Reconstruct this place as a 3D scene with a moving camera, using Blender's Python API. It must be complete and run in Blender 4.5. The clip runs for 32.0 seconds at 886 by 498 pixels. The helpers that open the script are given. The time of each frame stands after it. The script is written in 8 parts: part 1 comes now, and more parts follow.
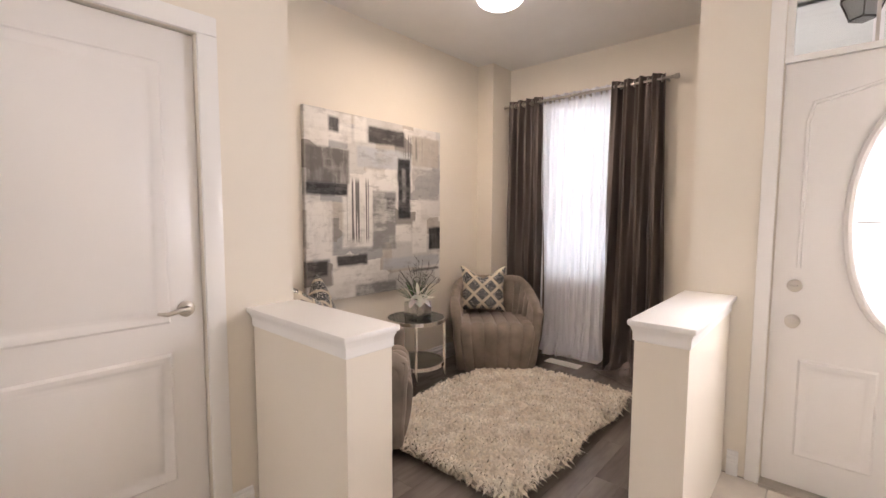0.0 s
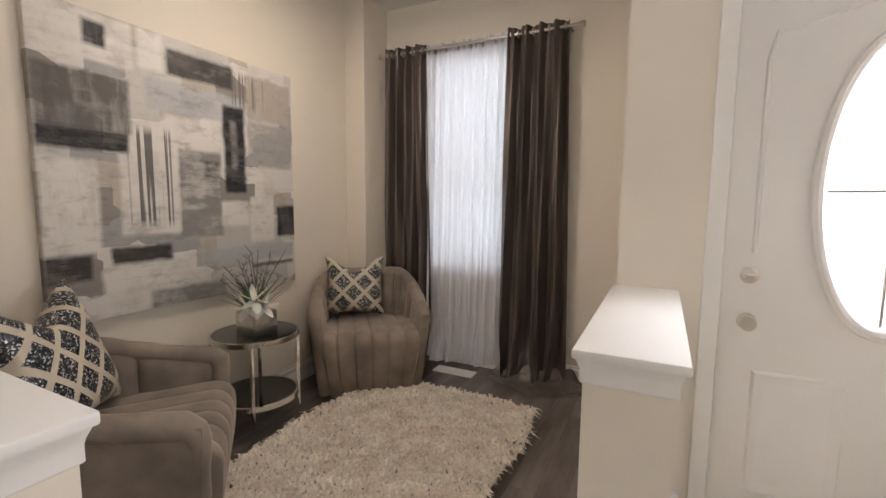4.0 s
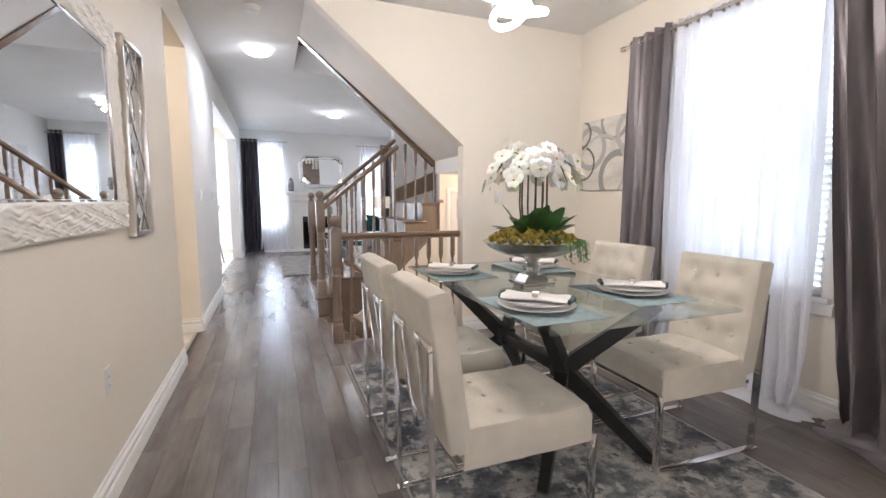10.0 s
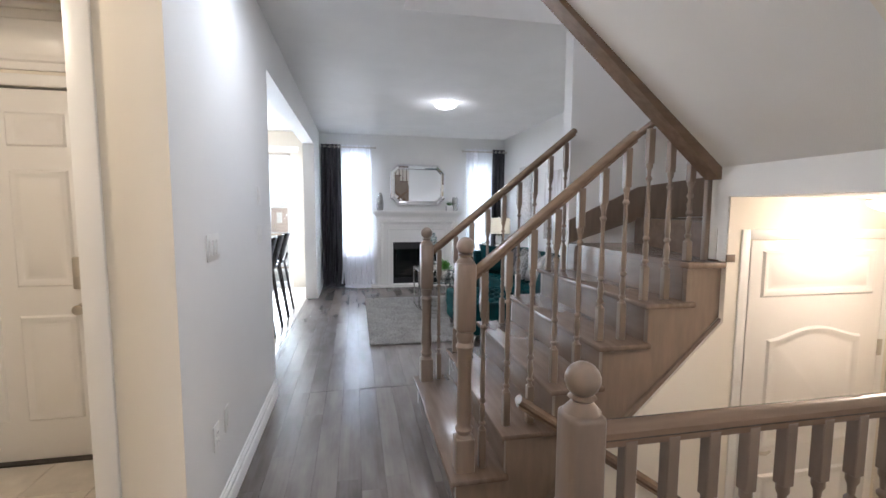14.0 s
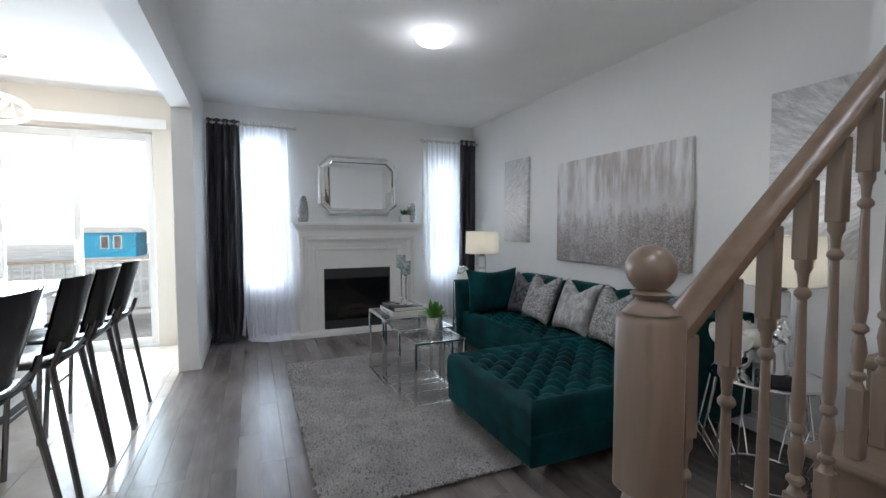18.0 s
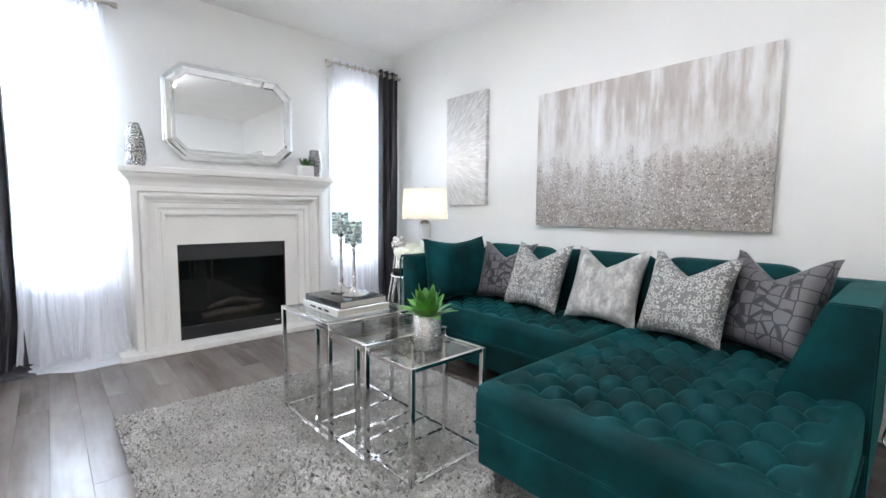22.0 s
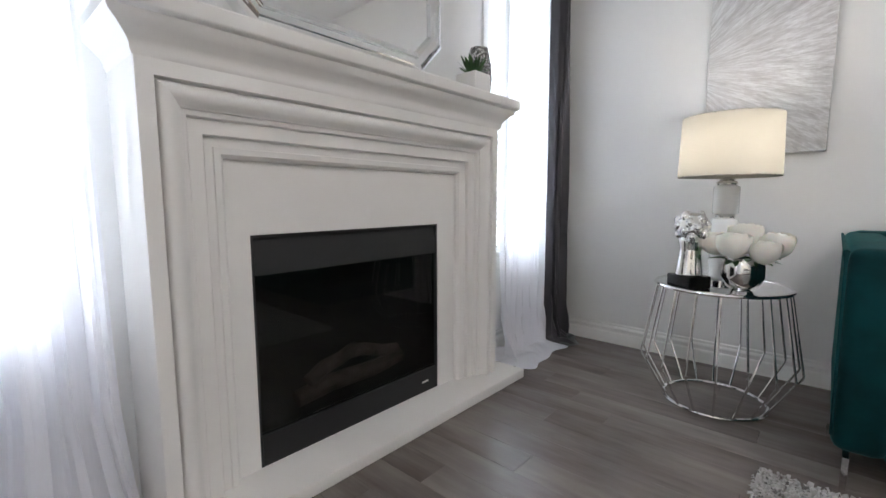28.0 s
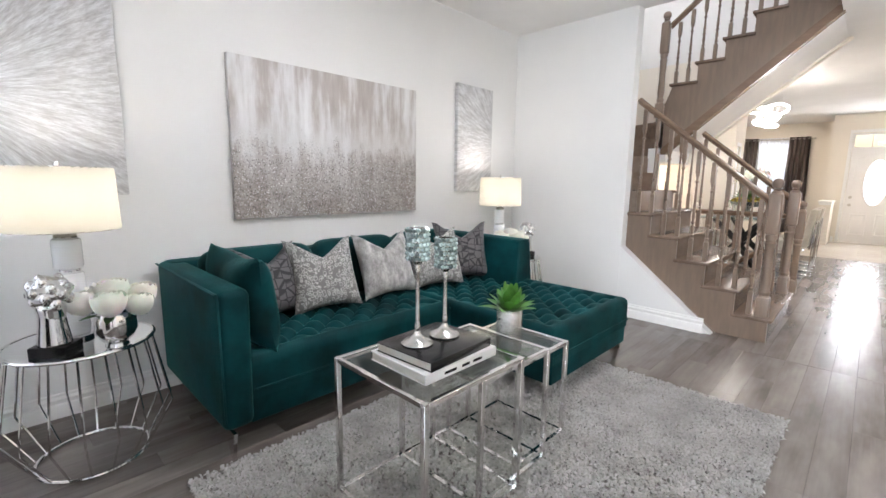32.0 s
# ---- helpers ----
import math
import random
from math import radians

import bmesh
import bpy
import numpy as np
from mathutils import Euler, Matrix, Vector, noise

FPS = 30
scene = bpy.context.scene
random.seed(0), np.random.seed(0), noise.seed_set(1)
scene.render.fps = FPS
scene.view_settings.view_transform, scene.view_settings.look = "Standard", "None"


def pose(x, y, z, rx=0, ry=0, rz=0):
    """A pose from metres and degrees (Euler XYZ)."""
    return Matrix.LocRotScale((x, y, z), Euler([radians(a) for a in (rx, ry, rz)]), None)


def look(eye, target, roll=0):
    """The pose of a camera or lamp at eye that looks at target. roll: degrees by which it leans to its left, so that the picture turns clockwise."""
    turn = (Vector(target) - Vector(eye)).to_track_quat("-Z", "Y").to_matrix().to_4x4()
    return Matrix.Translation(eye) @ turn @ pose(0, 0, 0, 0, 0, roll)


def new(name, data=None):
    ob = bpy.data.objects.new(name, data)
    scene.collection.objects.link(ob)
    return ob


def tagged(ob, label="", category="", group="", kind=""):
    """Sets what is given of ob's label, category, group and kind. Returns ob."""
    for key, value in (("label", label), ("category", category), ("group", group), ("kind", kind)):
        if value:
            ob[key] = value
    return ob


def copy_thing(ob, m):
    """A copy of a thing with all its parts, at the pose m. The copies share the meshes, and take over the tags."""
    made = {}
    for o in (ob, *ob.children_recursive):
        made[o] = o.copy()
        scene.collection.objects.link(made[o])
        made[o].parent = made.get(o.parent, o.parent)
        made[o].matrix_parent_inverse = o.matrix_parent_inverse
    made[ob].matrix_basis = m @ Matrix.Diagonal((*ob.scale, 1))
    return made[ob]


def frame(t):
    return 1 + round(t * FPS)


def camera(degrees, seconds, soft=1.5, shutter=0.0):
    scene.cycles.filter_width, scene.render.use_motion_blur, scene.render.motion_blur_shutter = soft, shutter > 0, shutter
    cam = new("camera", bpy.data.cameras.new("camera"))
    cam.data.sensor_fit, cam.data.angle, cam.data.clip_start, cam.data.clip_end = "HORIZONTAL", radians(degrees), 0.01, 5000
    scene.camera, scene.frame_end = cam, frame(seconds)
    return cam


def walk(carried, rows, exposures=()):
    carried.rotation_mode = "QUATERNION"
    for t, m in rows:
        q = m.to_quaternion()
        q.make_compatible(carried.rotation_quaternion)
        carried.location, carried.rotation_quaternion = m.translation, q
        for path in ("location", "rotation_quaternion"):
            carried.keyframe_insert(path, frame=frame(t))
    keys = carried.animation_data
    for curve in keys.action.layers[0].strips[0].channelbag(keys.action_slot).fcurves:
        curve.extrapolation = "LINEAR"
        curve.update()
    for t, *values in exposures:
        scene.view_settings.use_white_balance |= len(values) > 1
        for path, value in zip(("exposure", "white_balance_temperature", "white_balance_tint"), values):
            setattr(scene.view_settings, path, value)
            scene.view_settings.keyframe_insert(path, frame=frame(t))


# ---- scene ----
cam = camera(90.9, 32.0)
PATH = [
    (0, (-0.029, 0.575, 1.346), (1.292, -0.919, 1.192), 0.2),
    (0.5, (-0.056, 0.65, 1.383), (1.004, -1.037, 1.218), 0.5),
    (1, (-0.052, 0.691, 1.423), (0.871, -1.074, 1.243), 0.6),
    (1.5, (-0.041, 0.69, 1.44), (0.823, -1.105, 1.253), 0.7),
    (2, (-0.005, 0.599, 1.442), (0.845, -1.2, 1.239), 0.6),
    (2.5, (0.102, 0.447, 1.417), (0.94, -1.358, 1.219), 0.7),
    (4.5, (0.462, -0.324, 1.209), (1.426, -2.064, 0.995), 0.4),
    (5, (0.526, -0.436, 1.155), (1.628, -2.091, 0.943), 0.3),
    (5.5, (0.527, -0.577, 1.128), (1.867, -2.045, 0.901), 0.1),
    (6, (0.456, -0.587, 1.084), (2.06, -1.763, 0.879), 0.2),
    (6.5, (0.305, -0.582, 1.068), (2.148, -1.332, 0.866), -0.1),
    (7, (0.168, -0.567, 1.078), (2.15, -0.755, 0.881), -0.3),
    (7.5, (0.032, -0.412, 1.107), (1.994, -0.104, 0.874), -0.8),
    (8, (0.018, -0.302, 1.094), (1.803, 0.574, 0.877), -0.1),
    (8.5, (-0.039, -0.043, 1.102), (1.484, 1.234, 0.887), 0.0),
    (9, (-0.094, 0.242, 1.114), (1.082, 1.845, 0.897), 0.0),
    (9.5, (-0.194, 0.6, 1.174), (0.721, 2.365, 0.954), 0.1),
    (10, (-0.201, 0.936, 1.216), (0.517, 2.789, 0.993), 0.1),
    (10.5, (-0.201, 1.293, 1.263), (0.342, 3.205, 1.042), 0.1),
    (11, (-0.242, 1.662, 1.307), (0.197, 3.601, 1.089), -0.0),
    (11.5, (-0.252, 1.982, 1.34), (0.153, 3.929, 1.123), -0.0),
    (12, (-0.228, 2.339, 1.384), (0.167, 4.287, 1.167), -0.0),
    (12.5, (-0.221, 2.675, 1.402), (0.167, 4.625, 1.184), 0.0),
    (13, (-0.235, 3.033, 1.437), (0.153, 4.983, 1.218), 0.1),
    (13.5, (-0.217, 3.406, 1.446), (0.17, 5.358, 1.244), 0.2),
    (14, (-0.24, 3.754, 1.437), (0.152, 5.706, 1.256), 0.3),
    (14.5, (-0.282, 4.084, 1.444), (0.112, 6.038, 1.287), 0.3),
    (15, (-0.299, 4.442, 1.44), (0.095, 6.397, 1.29), 0.1),
    (15.5, (-0.332, 4.768, 1.427), (0.083, 6.72, 1.294), 0.1),
    (17.5, (-0.375, 6.032, 1.371), (0.299, 7.912, 1.266), -0.1),
    (18, (-0.374, 6.267, 1.342), (0.426, 8.097, 1.243), -0.1),
    (18.5, (-0.332, 6.522, 1.301), (0.582, 8.298, 1.2), -0.1),
    (19, (-0.303, 6.73, 1.257), (0.716, 8.449, 1.155), -0.0),
    (19.5, (-0.277, 6.958, 1.201), (0.826, 8.624, 1.101), 0.0),
    (20, (-0.267, 7.12, 1.142), (0.914, 8.732, 1.05), 0.1),
    (20.5, (-0.235, 7.312, 1.093), (1.008, 8.874, 0.973), 0.1),
    (21, (-0.217, 7.494, 1.076), (1.07, 9.018, 0.933), 0.1),
    (21.5, (-0.252, 7.705, 1.075), (1.062, 9.204, 0.911), 0.3),
    (22, (-0.308, 7.942, 1.097), (1.032, 9.417, 0.926), 0.4),
    (22.5, (-0.334, 8.186, 1.097), (1.022, 9.645, 0.912), 0.3),
    (23, (-0.341, 8.45, 1.119), (1.018, 9.905, 0.927), 0.3),
    (23.5, (-0.381, 8.721, 1.124), (0.991, 10.162, 0.92), 0.4),
    (24, (-0.399, 8.985, 1.103), (0.965, 10.435, 0.912), 0.4),
    (24.5, (-0.387, 9.24, 1.07), (0.975, 10.69, 0.876), 0.3),
    (25, (-0.368, 9.483, 1.071), (0.992, 10.937, 0.874), 0.3),
    (25.5, (-0.379, 9.734, 1.067), (0.981, 11.186, 0.866), 0.4),
    (27.5, (-0.25, 10.43, 0.965), (1.128, 11.861, 0.735), 0.2),
    (28, (-0.166, 10.545, 0.928), (1.318, 11.868, 0.706), -0.1),
    (28.5, (-0.131, 10.598, 0.932), (1.643, 11.492, 0.697), 0.2),
    (29, (-0.191, 10.69, 0.964), (1.773, 10.984, 0.724), 0.4),
    (29.5, (-0.234, 10.799, 1.001), (1.731, 10.532, 0.743), 0.5),
    (30, (-0.266, 10.909, 1.03), (1.594, 10.229, 0.75), 0.6),
    (30.5, (-0.274, 11.032, 1.067), (1.413, 10.0, 0.773), 0.9),
    (31, (-0.285, 11.081, 1.132), (1.27, 9.861, 0.822), 0.7),
    (31.5, (-0.293, 11.086, 1.199), (1.155, 9.744, 0.883), 0.7),
    (32, (-0.286, 11.103, 1.26), (1.095, 9.689, 0.949), 0.8),
]
EXPOSURE = [(0, 0.36, 6650, 21), (1, -0.08, 6450, 16), (2, -0.38, 6200, 17), (2.5, -0.34, 6300, 17), (4.5, 0.06, 6450, 15), (6, 0.46, 6350, 15), (7, 0.64, 6250, 15), (8, 0.66, 5850, 15), (8.5, 0.42, 5750, 14), (9, 0.52, 5650, 14), (10, 0.44, 6100, 16), (11, 0.44, 6700, 18),
            (12, 0.18, 6450, 16), (13, 0.08, 5950, 14), (14.5, 0.18, 5950, 14), (15, 0.10, 5950, 12), (15.5, 0.06, 5900, 12), (18, -0.32, 5950, 11), (19.5, 0.75, 5950, 11), (21, 0.95, 6050, 12), (23, 0.83, 6150, 12), (25, 0.46, 6250, 12), (25.5, 0.42, 6250, 12), (28, 0.30, 6400, 14), (29, 0.44, 6350, 14), (30, 0.64, 6300, 13), (32, 0.74, 6350, 14)]
walk(cam, [(t, look(eye, target, roll)) for t, eye, target, roll in PATH], EXPOSURE)

# ---- world and light ----
world = bpy.data.worlds.new("world")
scene.world = world
world.use_nodes = True
wn = world.node_tree
sky = wn.nodes.new("ShaderNodeTexSky")
sky.sky_type, sky.sun_disc = "NISHITA", False
sky.sun_elevation, sky.sun_rotation, sky.dust_density = radians(38), radians(200), 6.0
bg = wn.nodes["Background"]
bg.inputs["Strength"].default_value = 0.12
wn.links.new(sky.outputs[0], bg.inputs["Color"])
sun = new("sun", bpy.data.lights.new("sun", "SUN"))
sun.data.energy, sun.data.angle, sun.data.color = 1.0, radians(15), (1.0, 0.97, 0.92)
sun.matrix_world = look((3, -20, 20), (0, 0, 0))


def area(name, at, to, w, h, watts, color):
    lamp = new(name, bpy.data.lights.new(name, "AREA"))
    lamp.data.shape, lamp.data.size, lamp.data.size_y = "RECTANGLE", w, h
    lamp.data.energy, lamp.data.color = watts, color
    lamp.matrix_world = look(at, to)
    return lamp


def bulb(name, at, watts, color, r=0.06):
    lamp = new(name, bpy.data.lights.new(name, "POINT"))
    lamp.data.energy, lamp.data.color, lamp.data.shadow_soft_size = watts, color, r
    lamp.location = at
    return lamp


def disk(name, at, watts, color, size=0.2):
    lamp = new(name, bpy.data.lights.new(name, "AREA"))
    lamp.data.shape, lamp.data.size = "DISK", size
    lamp.data.energy, lamp.data.color = watts, color
    lamp.location = at
    return lamp


DAY = (0.86, 0.93, 1.0)
WARM = (1.0, 0.80, 0.58)
SOFT = (1.0, 0.92, 0.82)
# daylight in the window openings
area("window_light", (1.71, -3.46, 1.55), (1.71, 0, 1.55), 0.72, 1.6, 10, DAY)
# this one stands on the room side of the front door's oval glass
area("window_light", (-0.28, -1.985, 1.60), (-0.28, 5, 1.2), 0.36, 0.80, 24, (0.95, 0.97, 1.0))
area("window_light", (2.83, 2.88, 1.55), (0, 2.88, 1.55), 0.92, 1.66, 13, (0.78, 0.88, 1.0))
area("window_light", (-0.26, 12.24, 1.5), (-0.26, 5, 1.5), 0.46, 1.7, 47, DAY)
area("window_light", (2.13, 12.24, 1.5), (2.13, 5, 1.5), 0.44, 1.7, 36, DAY)
area("window_light", (-2.06, 12.27, 1.25), (-2.06, 5, -0.6), 1.3, 2.2, 150, DAY)
# lamps of the house
disk("lamp_light", (1.68, -1.92, 2.695), 15, (1.0, 0.84, 0.66))
bulb("lamp_light", (1.0, 2.95, 2.22), 34, (1.0, 0.91, 0.79), 0.2)
disk("lamp_light", (-0.29, 6.12, 2.695), 11, (0.93, 0.97, 1.0))
disk("lamp_light", (0.92, 9.40, 2.695), 19, (0.97, 0.98, 1.0))
bulb("lamp_light", (2.13, 5.22, 1.36), 10.5, WARM, 0.05)
bulb("lamp_light", (2.17, 10.91, 1.16), 8.5, (1.0, 0.95, 0.88), 0.10)
bulb("lamp_light", (2.27, 7.71, 1.16), 8.5, (1.0, 0.95, 0.88), 0.10)
bulb("lamp_light", (-2.32, 11.1, 2.33), 9, WARM, 0.15)
disk("lamp_light", (-1.78, 9.46, 2.695), 3, WARM)
# unseen mud room lamp, added for the warm light at the opening
bulb("lamp_light", (-1.95, 4.85, 2.50), 34, (1.0, 0.84, 0.62), 0.05)
# two extra points below the hall and living room bowls, added to brighten the ceilings
bulb("lamp_light", (-0.29, 6.12, 2.64), 1.2, (0.93, 0.97, 1.0), 0.03)
bulb("lamp_light", (0.92, 9.40, 2.62), 4, (0.97, 0.98, 1.0), 0.03)
# unseen bulb without a fixture, added for the light from the floor above
bulb("lamp_light", (1.6, 6.0, 4.9), 36, (0.97, 0.98, 1.0), 0.15)

# ---- materials ----
MATS = {}


def mat(name, col, rough=0.5, metal=0.0, var=0.06, scale=6.0, bump=0.02, bscale=180.0, **kw):
    """A principled material with colour drift at one scale and relief at another."""
    if name in MATS:
        return MATS[name]
    m = bpy.data.materials.new(name)
    m.use_nodes = True
    nt = m.node_tree
    p = nt.nodes["Principled BSDF"]
    tc = nt.nodes.new("ShaderNodeTexCoord")
    mp = nt.nodes.new("ShaderNodeMapping")
    mp.inputs["Scale"].default_value = kw.get("stretch", (1, 1, 1))
    nt.links.new(tc.outputs["Object"], mp.inputs["Vector"])
    n1 = nt.nodes.new("ShaderNodeTexNoise")
    n1.inputs["Scale"].default_value, n1.inputs["Detail"].default_value = scale, 5
    nt.links.new(mp.outputs[0], n1.inputs["Vector"])
    ramp = nt.nodes.new("ShaderNodeValToRGB")
    c2 = kw.get("col2")
    lo = tuple(c * (1 - var) for c in col) if c2 is None else col
    hi = tuple(min(1, c * (1 + var)) for c in col) if c2 is None else c2
    ramp.color_ramp.elements[0].position, ramp.color_ramp.elements[1].position = kw.get("span", (0.35, 0.65))
    ramp.color_ramp.elements[0].color, ramp.color_ramp.elements[1].color = (*lo, 1), (*hi, 1)
    nt.links.new(n1.outputs["Fac"], ramp.inputs[0])
    out = ramp.outputs[0]
    if kw.get("vary"):
        oi = nt.nodes.new("ShaderNodeObjectInfo")
        hsv = nt.nodes.new("ShaderNodeHueSaturation")
        mr = nt.nodes.new("ShaderNodeMapRange")
        mr.inputs["To Min"].default_value, mr.inputs["To Max"].default_value = 1 - kw["vary"], 1 + kw["vary"]
        nt.links.new(oi.outputs["Random"], mr.inputs["Value"])
        nt.links.new(mr.outputs[0], hsv.inputs["Value"])
        nt.links.new(out, hsv.inputs["Color"])
        out = hsv.outputs[0]
    if kw.get("island"):
        ge = nt.nodes.new("ShaderNodeNewGeometry")
        hsv = nt.nodes.new("ShaderNodeHueSaturation")
        mr = nt.nodes.new("ShaderNodeMapRange")
        mr.inputs["To Min"].default_value, mr.inputs["To Max"].default_value = 1 - kw["island"], 1 + kw["island"]
        nt.links.new(ge.outputs["Random Per Island"], mr.inputs["Value"])
        nt.links.new(mr.outputs[0], hsv.inputs["Value"])
        nt.links.new(out, hsv.inputs["Color"])
        out = hsv.outputs[0]
    nt.links.new(out, p.inputs["Base Color"])
    p.inputs["Roughness"].default_value, p.inputs["Metallic"].default_value = rough, metal
    if bump:
        n2 = nt.nodes.new("ShaderNodeTexNoise")
        n2.inputs["Scale"].default_value, n2.inputs["Detail"].default_value = bscale, 3
        nt.links.new(mp.outputs[0], n2.inputs["Vector"])
        bp = nt.nodes.new("ShaderNodeBump")
        bp.inputs["Strength"].default_value, bp.inputs["Distance"].default_value = min(1, bump * 10), kw.get("depth", 0.003)
        nt.links.new(n2.outputs["Fac"], bp.inputs["Height"])
        nt.links.new(bp.outputs[0], p.inputs["Normal"])
    for key, value in kw.get("sockets", {}).items():
        p.inputs[key].default_value = value
    if "emit" in kw:
        p.inputs["Emission Color"].default_value, p.inputs["Emission Strength"].default_value = (*kw["emit"][0], 1), kw["emit"][1]
    MATS[name] = m
    return m


class Nodes:
    """Short hand for node materials."""

    def __init__(self, name):
        self.m = bpy.data.materials.new(name)
        self.m.use_nodes = True
        self.t = self.m.node_tree
        self.p = self.t.nodes["Principled BSDF"]
        self.tc = self.t.nodes.new("ShaderNodeTexCoord").outputs["Object"]

    def link(self, a, b):
        self.t.links.new(a, b)

    def mapped(self, scale=(1, 1, 1), loc=(0, 0, 0), src=None):
        n = self.t.nodes.new("ShaderNodeMapping")
        n.inputs["Scale"].default_value, n.inputs["Location"].default_value = scale, loc
        self.link(src or self.tc, n.inputs[0])
        return n.outputs[0]

    def noise(self, vec, scale, detail=4, rough=0.5, out="Fac"):
        n = self.t.nodes.new("ShaderNodeTexNoise")
        n.inputs["Scale"].default_value, n.inputs["Detail"].default_value, n.inputs["Roughness"].default_value = scale, detail, rough
        self.link(vec, n.inputs["Vector"])
        return n.outputs[out]

    def voronoi(self, vec, scale, feature="F1", metric="EUCLIDEAN", out="Distance", rand=1.0):
        n = self.t.nodes.new("ShaderNodeTexVoronoi")
        n.feature, n.distance = feature, metric
        n.inputs["Scale"].default_value, n.inputs["Randomness"].default_value = scale, rand
        self.link(vec, n.inputs["Vector"])
        return n.outputs[out]

    def wave(self, vec, scale, dist=3, kind="BANDS", direction="X", detail=2):
        n = self.t.nodes.new("ShaderNodeTexWave")
        n.wave_type = kind
        if kind == "BANDS":
            n.bands_direction = direction
        n.inputs["Scale"].default_value, n.inputs["Distortion"].default_value, n.inputs["Detail"].default_value = scale, dist, detail
        self.link(vec, n.inputs["Vector"])
        return n.outputs["Fac"]

    def ramp(self, fac, stops, hard=False):
        n = self.t.nodes.new("ShaderNodeValToRGB")
        r = n.color_ramp
        r.interpolation = "CONSTANT" if hard else "LINEAR"
        while len(r.elements) < len(stops):
            r.elements.new(0.5)
        for e, (at, c) in zip(r.elements, stops):
            e.position = at
            e.color = (*(c if isinstance(c, tuple) else (c, c, c)), 1)
        self.link(fac, n.inputs[0])
        return n.outputs[0]

    def mix(self, fac, a, b, mode="MIX"):
        n = self.t.nodes.new("ShaderNodeMix")
        n.data_type, n.blend_type = "RGBA", mode
        for v, s in ((fac, n.inputs[0]), (a, n.inputs[6]), (b, n.inputs[7])):
            if isinstance(v, (int, float)):
                s.default_value = v
            elif isinstance(v, tuple):
                s.default_value = (*v, 1)
            else:
                self.link(v, s)
        return n.outputs[2]

    def math(self, op, a, b=0.0):
        n = self.t.nodes.new("ShaderNodeMath")
        n.operation = op
        for v, s in ((a, n.inputs[0]), (b, n.inputs[1])):
            if isinstance(v, (int, float)):
                s.default_value = v
            else:
                self.link(v, s)
        return n.outputs[0]

    def axis(self, vec):
        n = self.t.nodes.new("ShaderNodeSeparateXYZ")
        self.link(vec, n.inputs[0])
        return n.outputs

    def done(self, color, rough=0.6, bump=None, strength=0.3, dist=0.004, metal=0.0):
        self.link(color, self.p.inputs["Base Color"])
        for v, key in ((rough, "Roughness"), (metal, "Metallic")):
            if isinstance(v, (int, float)):
                self.p.inputs[key].default_value = v
            else:
                self.link(v, self.p.inputs[key])
        if bump is not None:
            n = self.t.nodes.new("ShaderNodeBump")
            n.inputs["Strength"].default_value, n.inputs["Distance"].default_value = strength, dist
            self.link(bump, n.inputs["Height"])
            self.link(n.outputs[0], self.p.inputs["Normal"])
        return self.m


WALL = mat("cream_wall_paint", (0.80, 0.745, 0.655), 0.6, var=0.015, scale=1.5, bump=0.012, bscale=420)
# whiter copy of the wall paint, cooler light is put into its colour
COOLWALL = mat("cool_lit_wall_paint", (0.80, 0.795, 0.78), 0.6, var=0.015, scale=1.5, bump=0.012, bscale=420)
CEIL = mat("ceiling_paint", (0.80, 0.79, 0.77), 0.85, var=0.02, scale=3, bump=0.05, bscale=260, depth=0.004)
TRIM = mat("white_trim_paint", (0.84, 0.83, 0.81), 0.32, var=0.012, scale=3, bump=0.004, bscale=90)
DOORW = mat("white_door_paint", (0.84, 0.82, 0.80), 0.3, var=0.012, scale=2, bump=0.004, bscale=120)


def oak_planks():
    """Grey-brown oak: long cathedral figure, fine pores, each board its own tone."""
    k = Nodes("dark_oak_plank")
    oi = k.t.nodes.new("ShaderNodeObjectInfo").outputs["Random"]
    n = k.t.nodes.new("ShaderNodeCombineXYZ")
    k.link(k.math("MULTIPLY", oi, 17.0), n.inputs[0])
    k.link(k.math("MULTIPLY", oi, 41.0), n.inputs[1])
    vec = k.mix(1.0, k.tc, n.outputs[0], "ADD")
    bend = k.noise(k.mapped((6, 0.55, 1), src=vec), 1.3, 2, 0.4)
    rings = k.math("SINE", k.math("MULTIPLY", bend, 34.0))
    pores = k.noise(k.mapped((60, 1.8, 1), src=vec), 1.0, 3, 0.5)
    cloud = k.noise(k.mapped((3, 0.7, 1), src=vec), 1.5, 4, 0.6)
    tone = k.math("ADD", k.math("ADD", k.math("MULTIPLY", rings, 0.012), k.math("MULTIPLY", pores, 0.14)), k.math("MULTIPLY", cloud, 0.86))
    tone = k.math("ADD", tone, k.math("MULTIPLY", k.math("SUBTRACT", oi, 0.5), 0.075))
    col = k.ramp(tone, [(0.36, (0.108, 0.092, 0.081)), (0.50, (0.168, 0.145, 0.130)), (0.64, (0.226, 0.197, 0.178))])
    return k.done(col, 0.27, pores, 0.03, 0.0006)


WOOD = oak_planks()
WOODGAP = mat("floor_joint", (0.05, 0.042, 0.036), 0.8, bump=0)
OAK = mat("stained_oak", (0.205, 0.150, 0.112), 0.28, var=0.09, scale=5, bump=0.015, bscale=60, stretch=(6, 6, 1), depth=0.001)
OAKX = mat("stained_oak_tread", (0.175, 0.124, 0.091), 0.27, var=0.14, scale=4, bump=0.015, bscale=50, stretch=(8, 1, 4), depth=0.001)
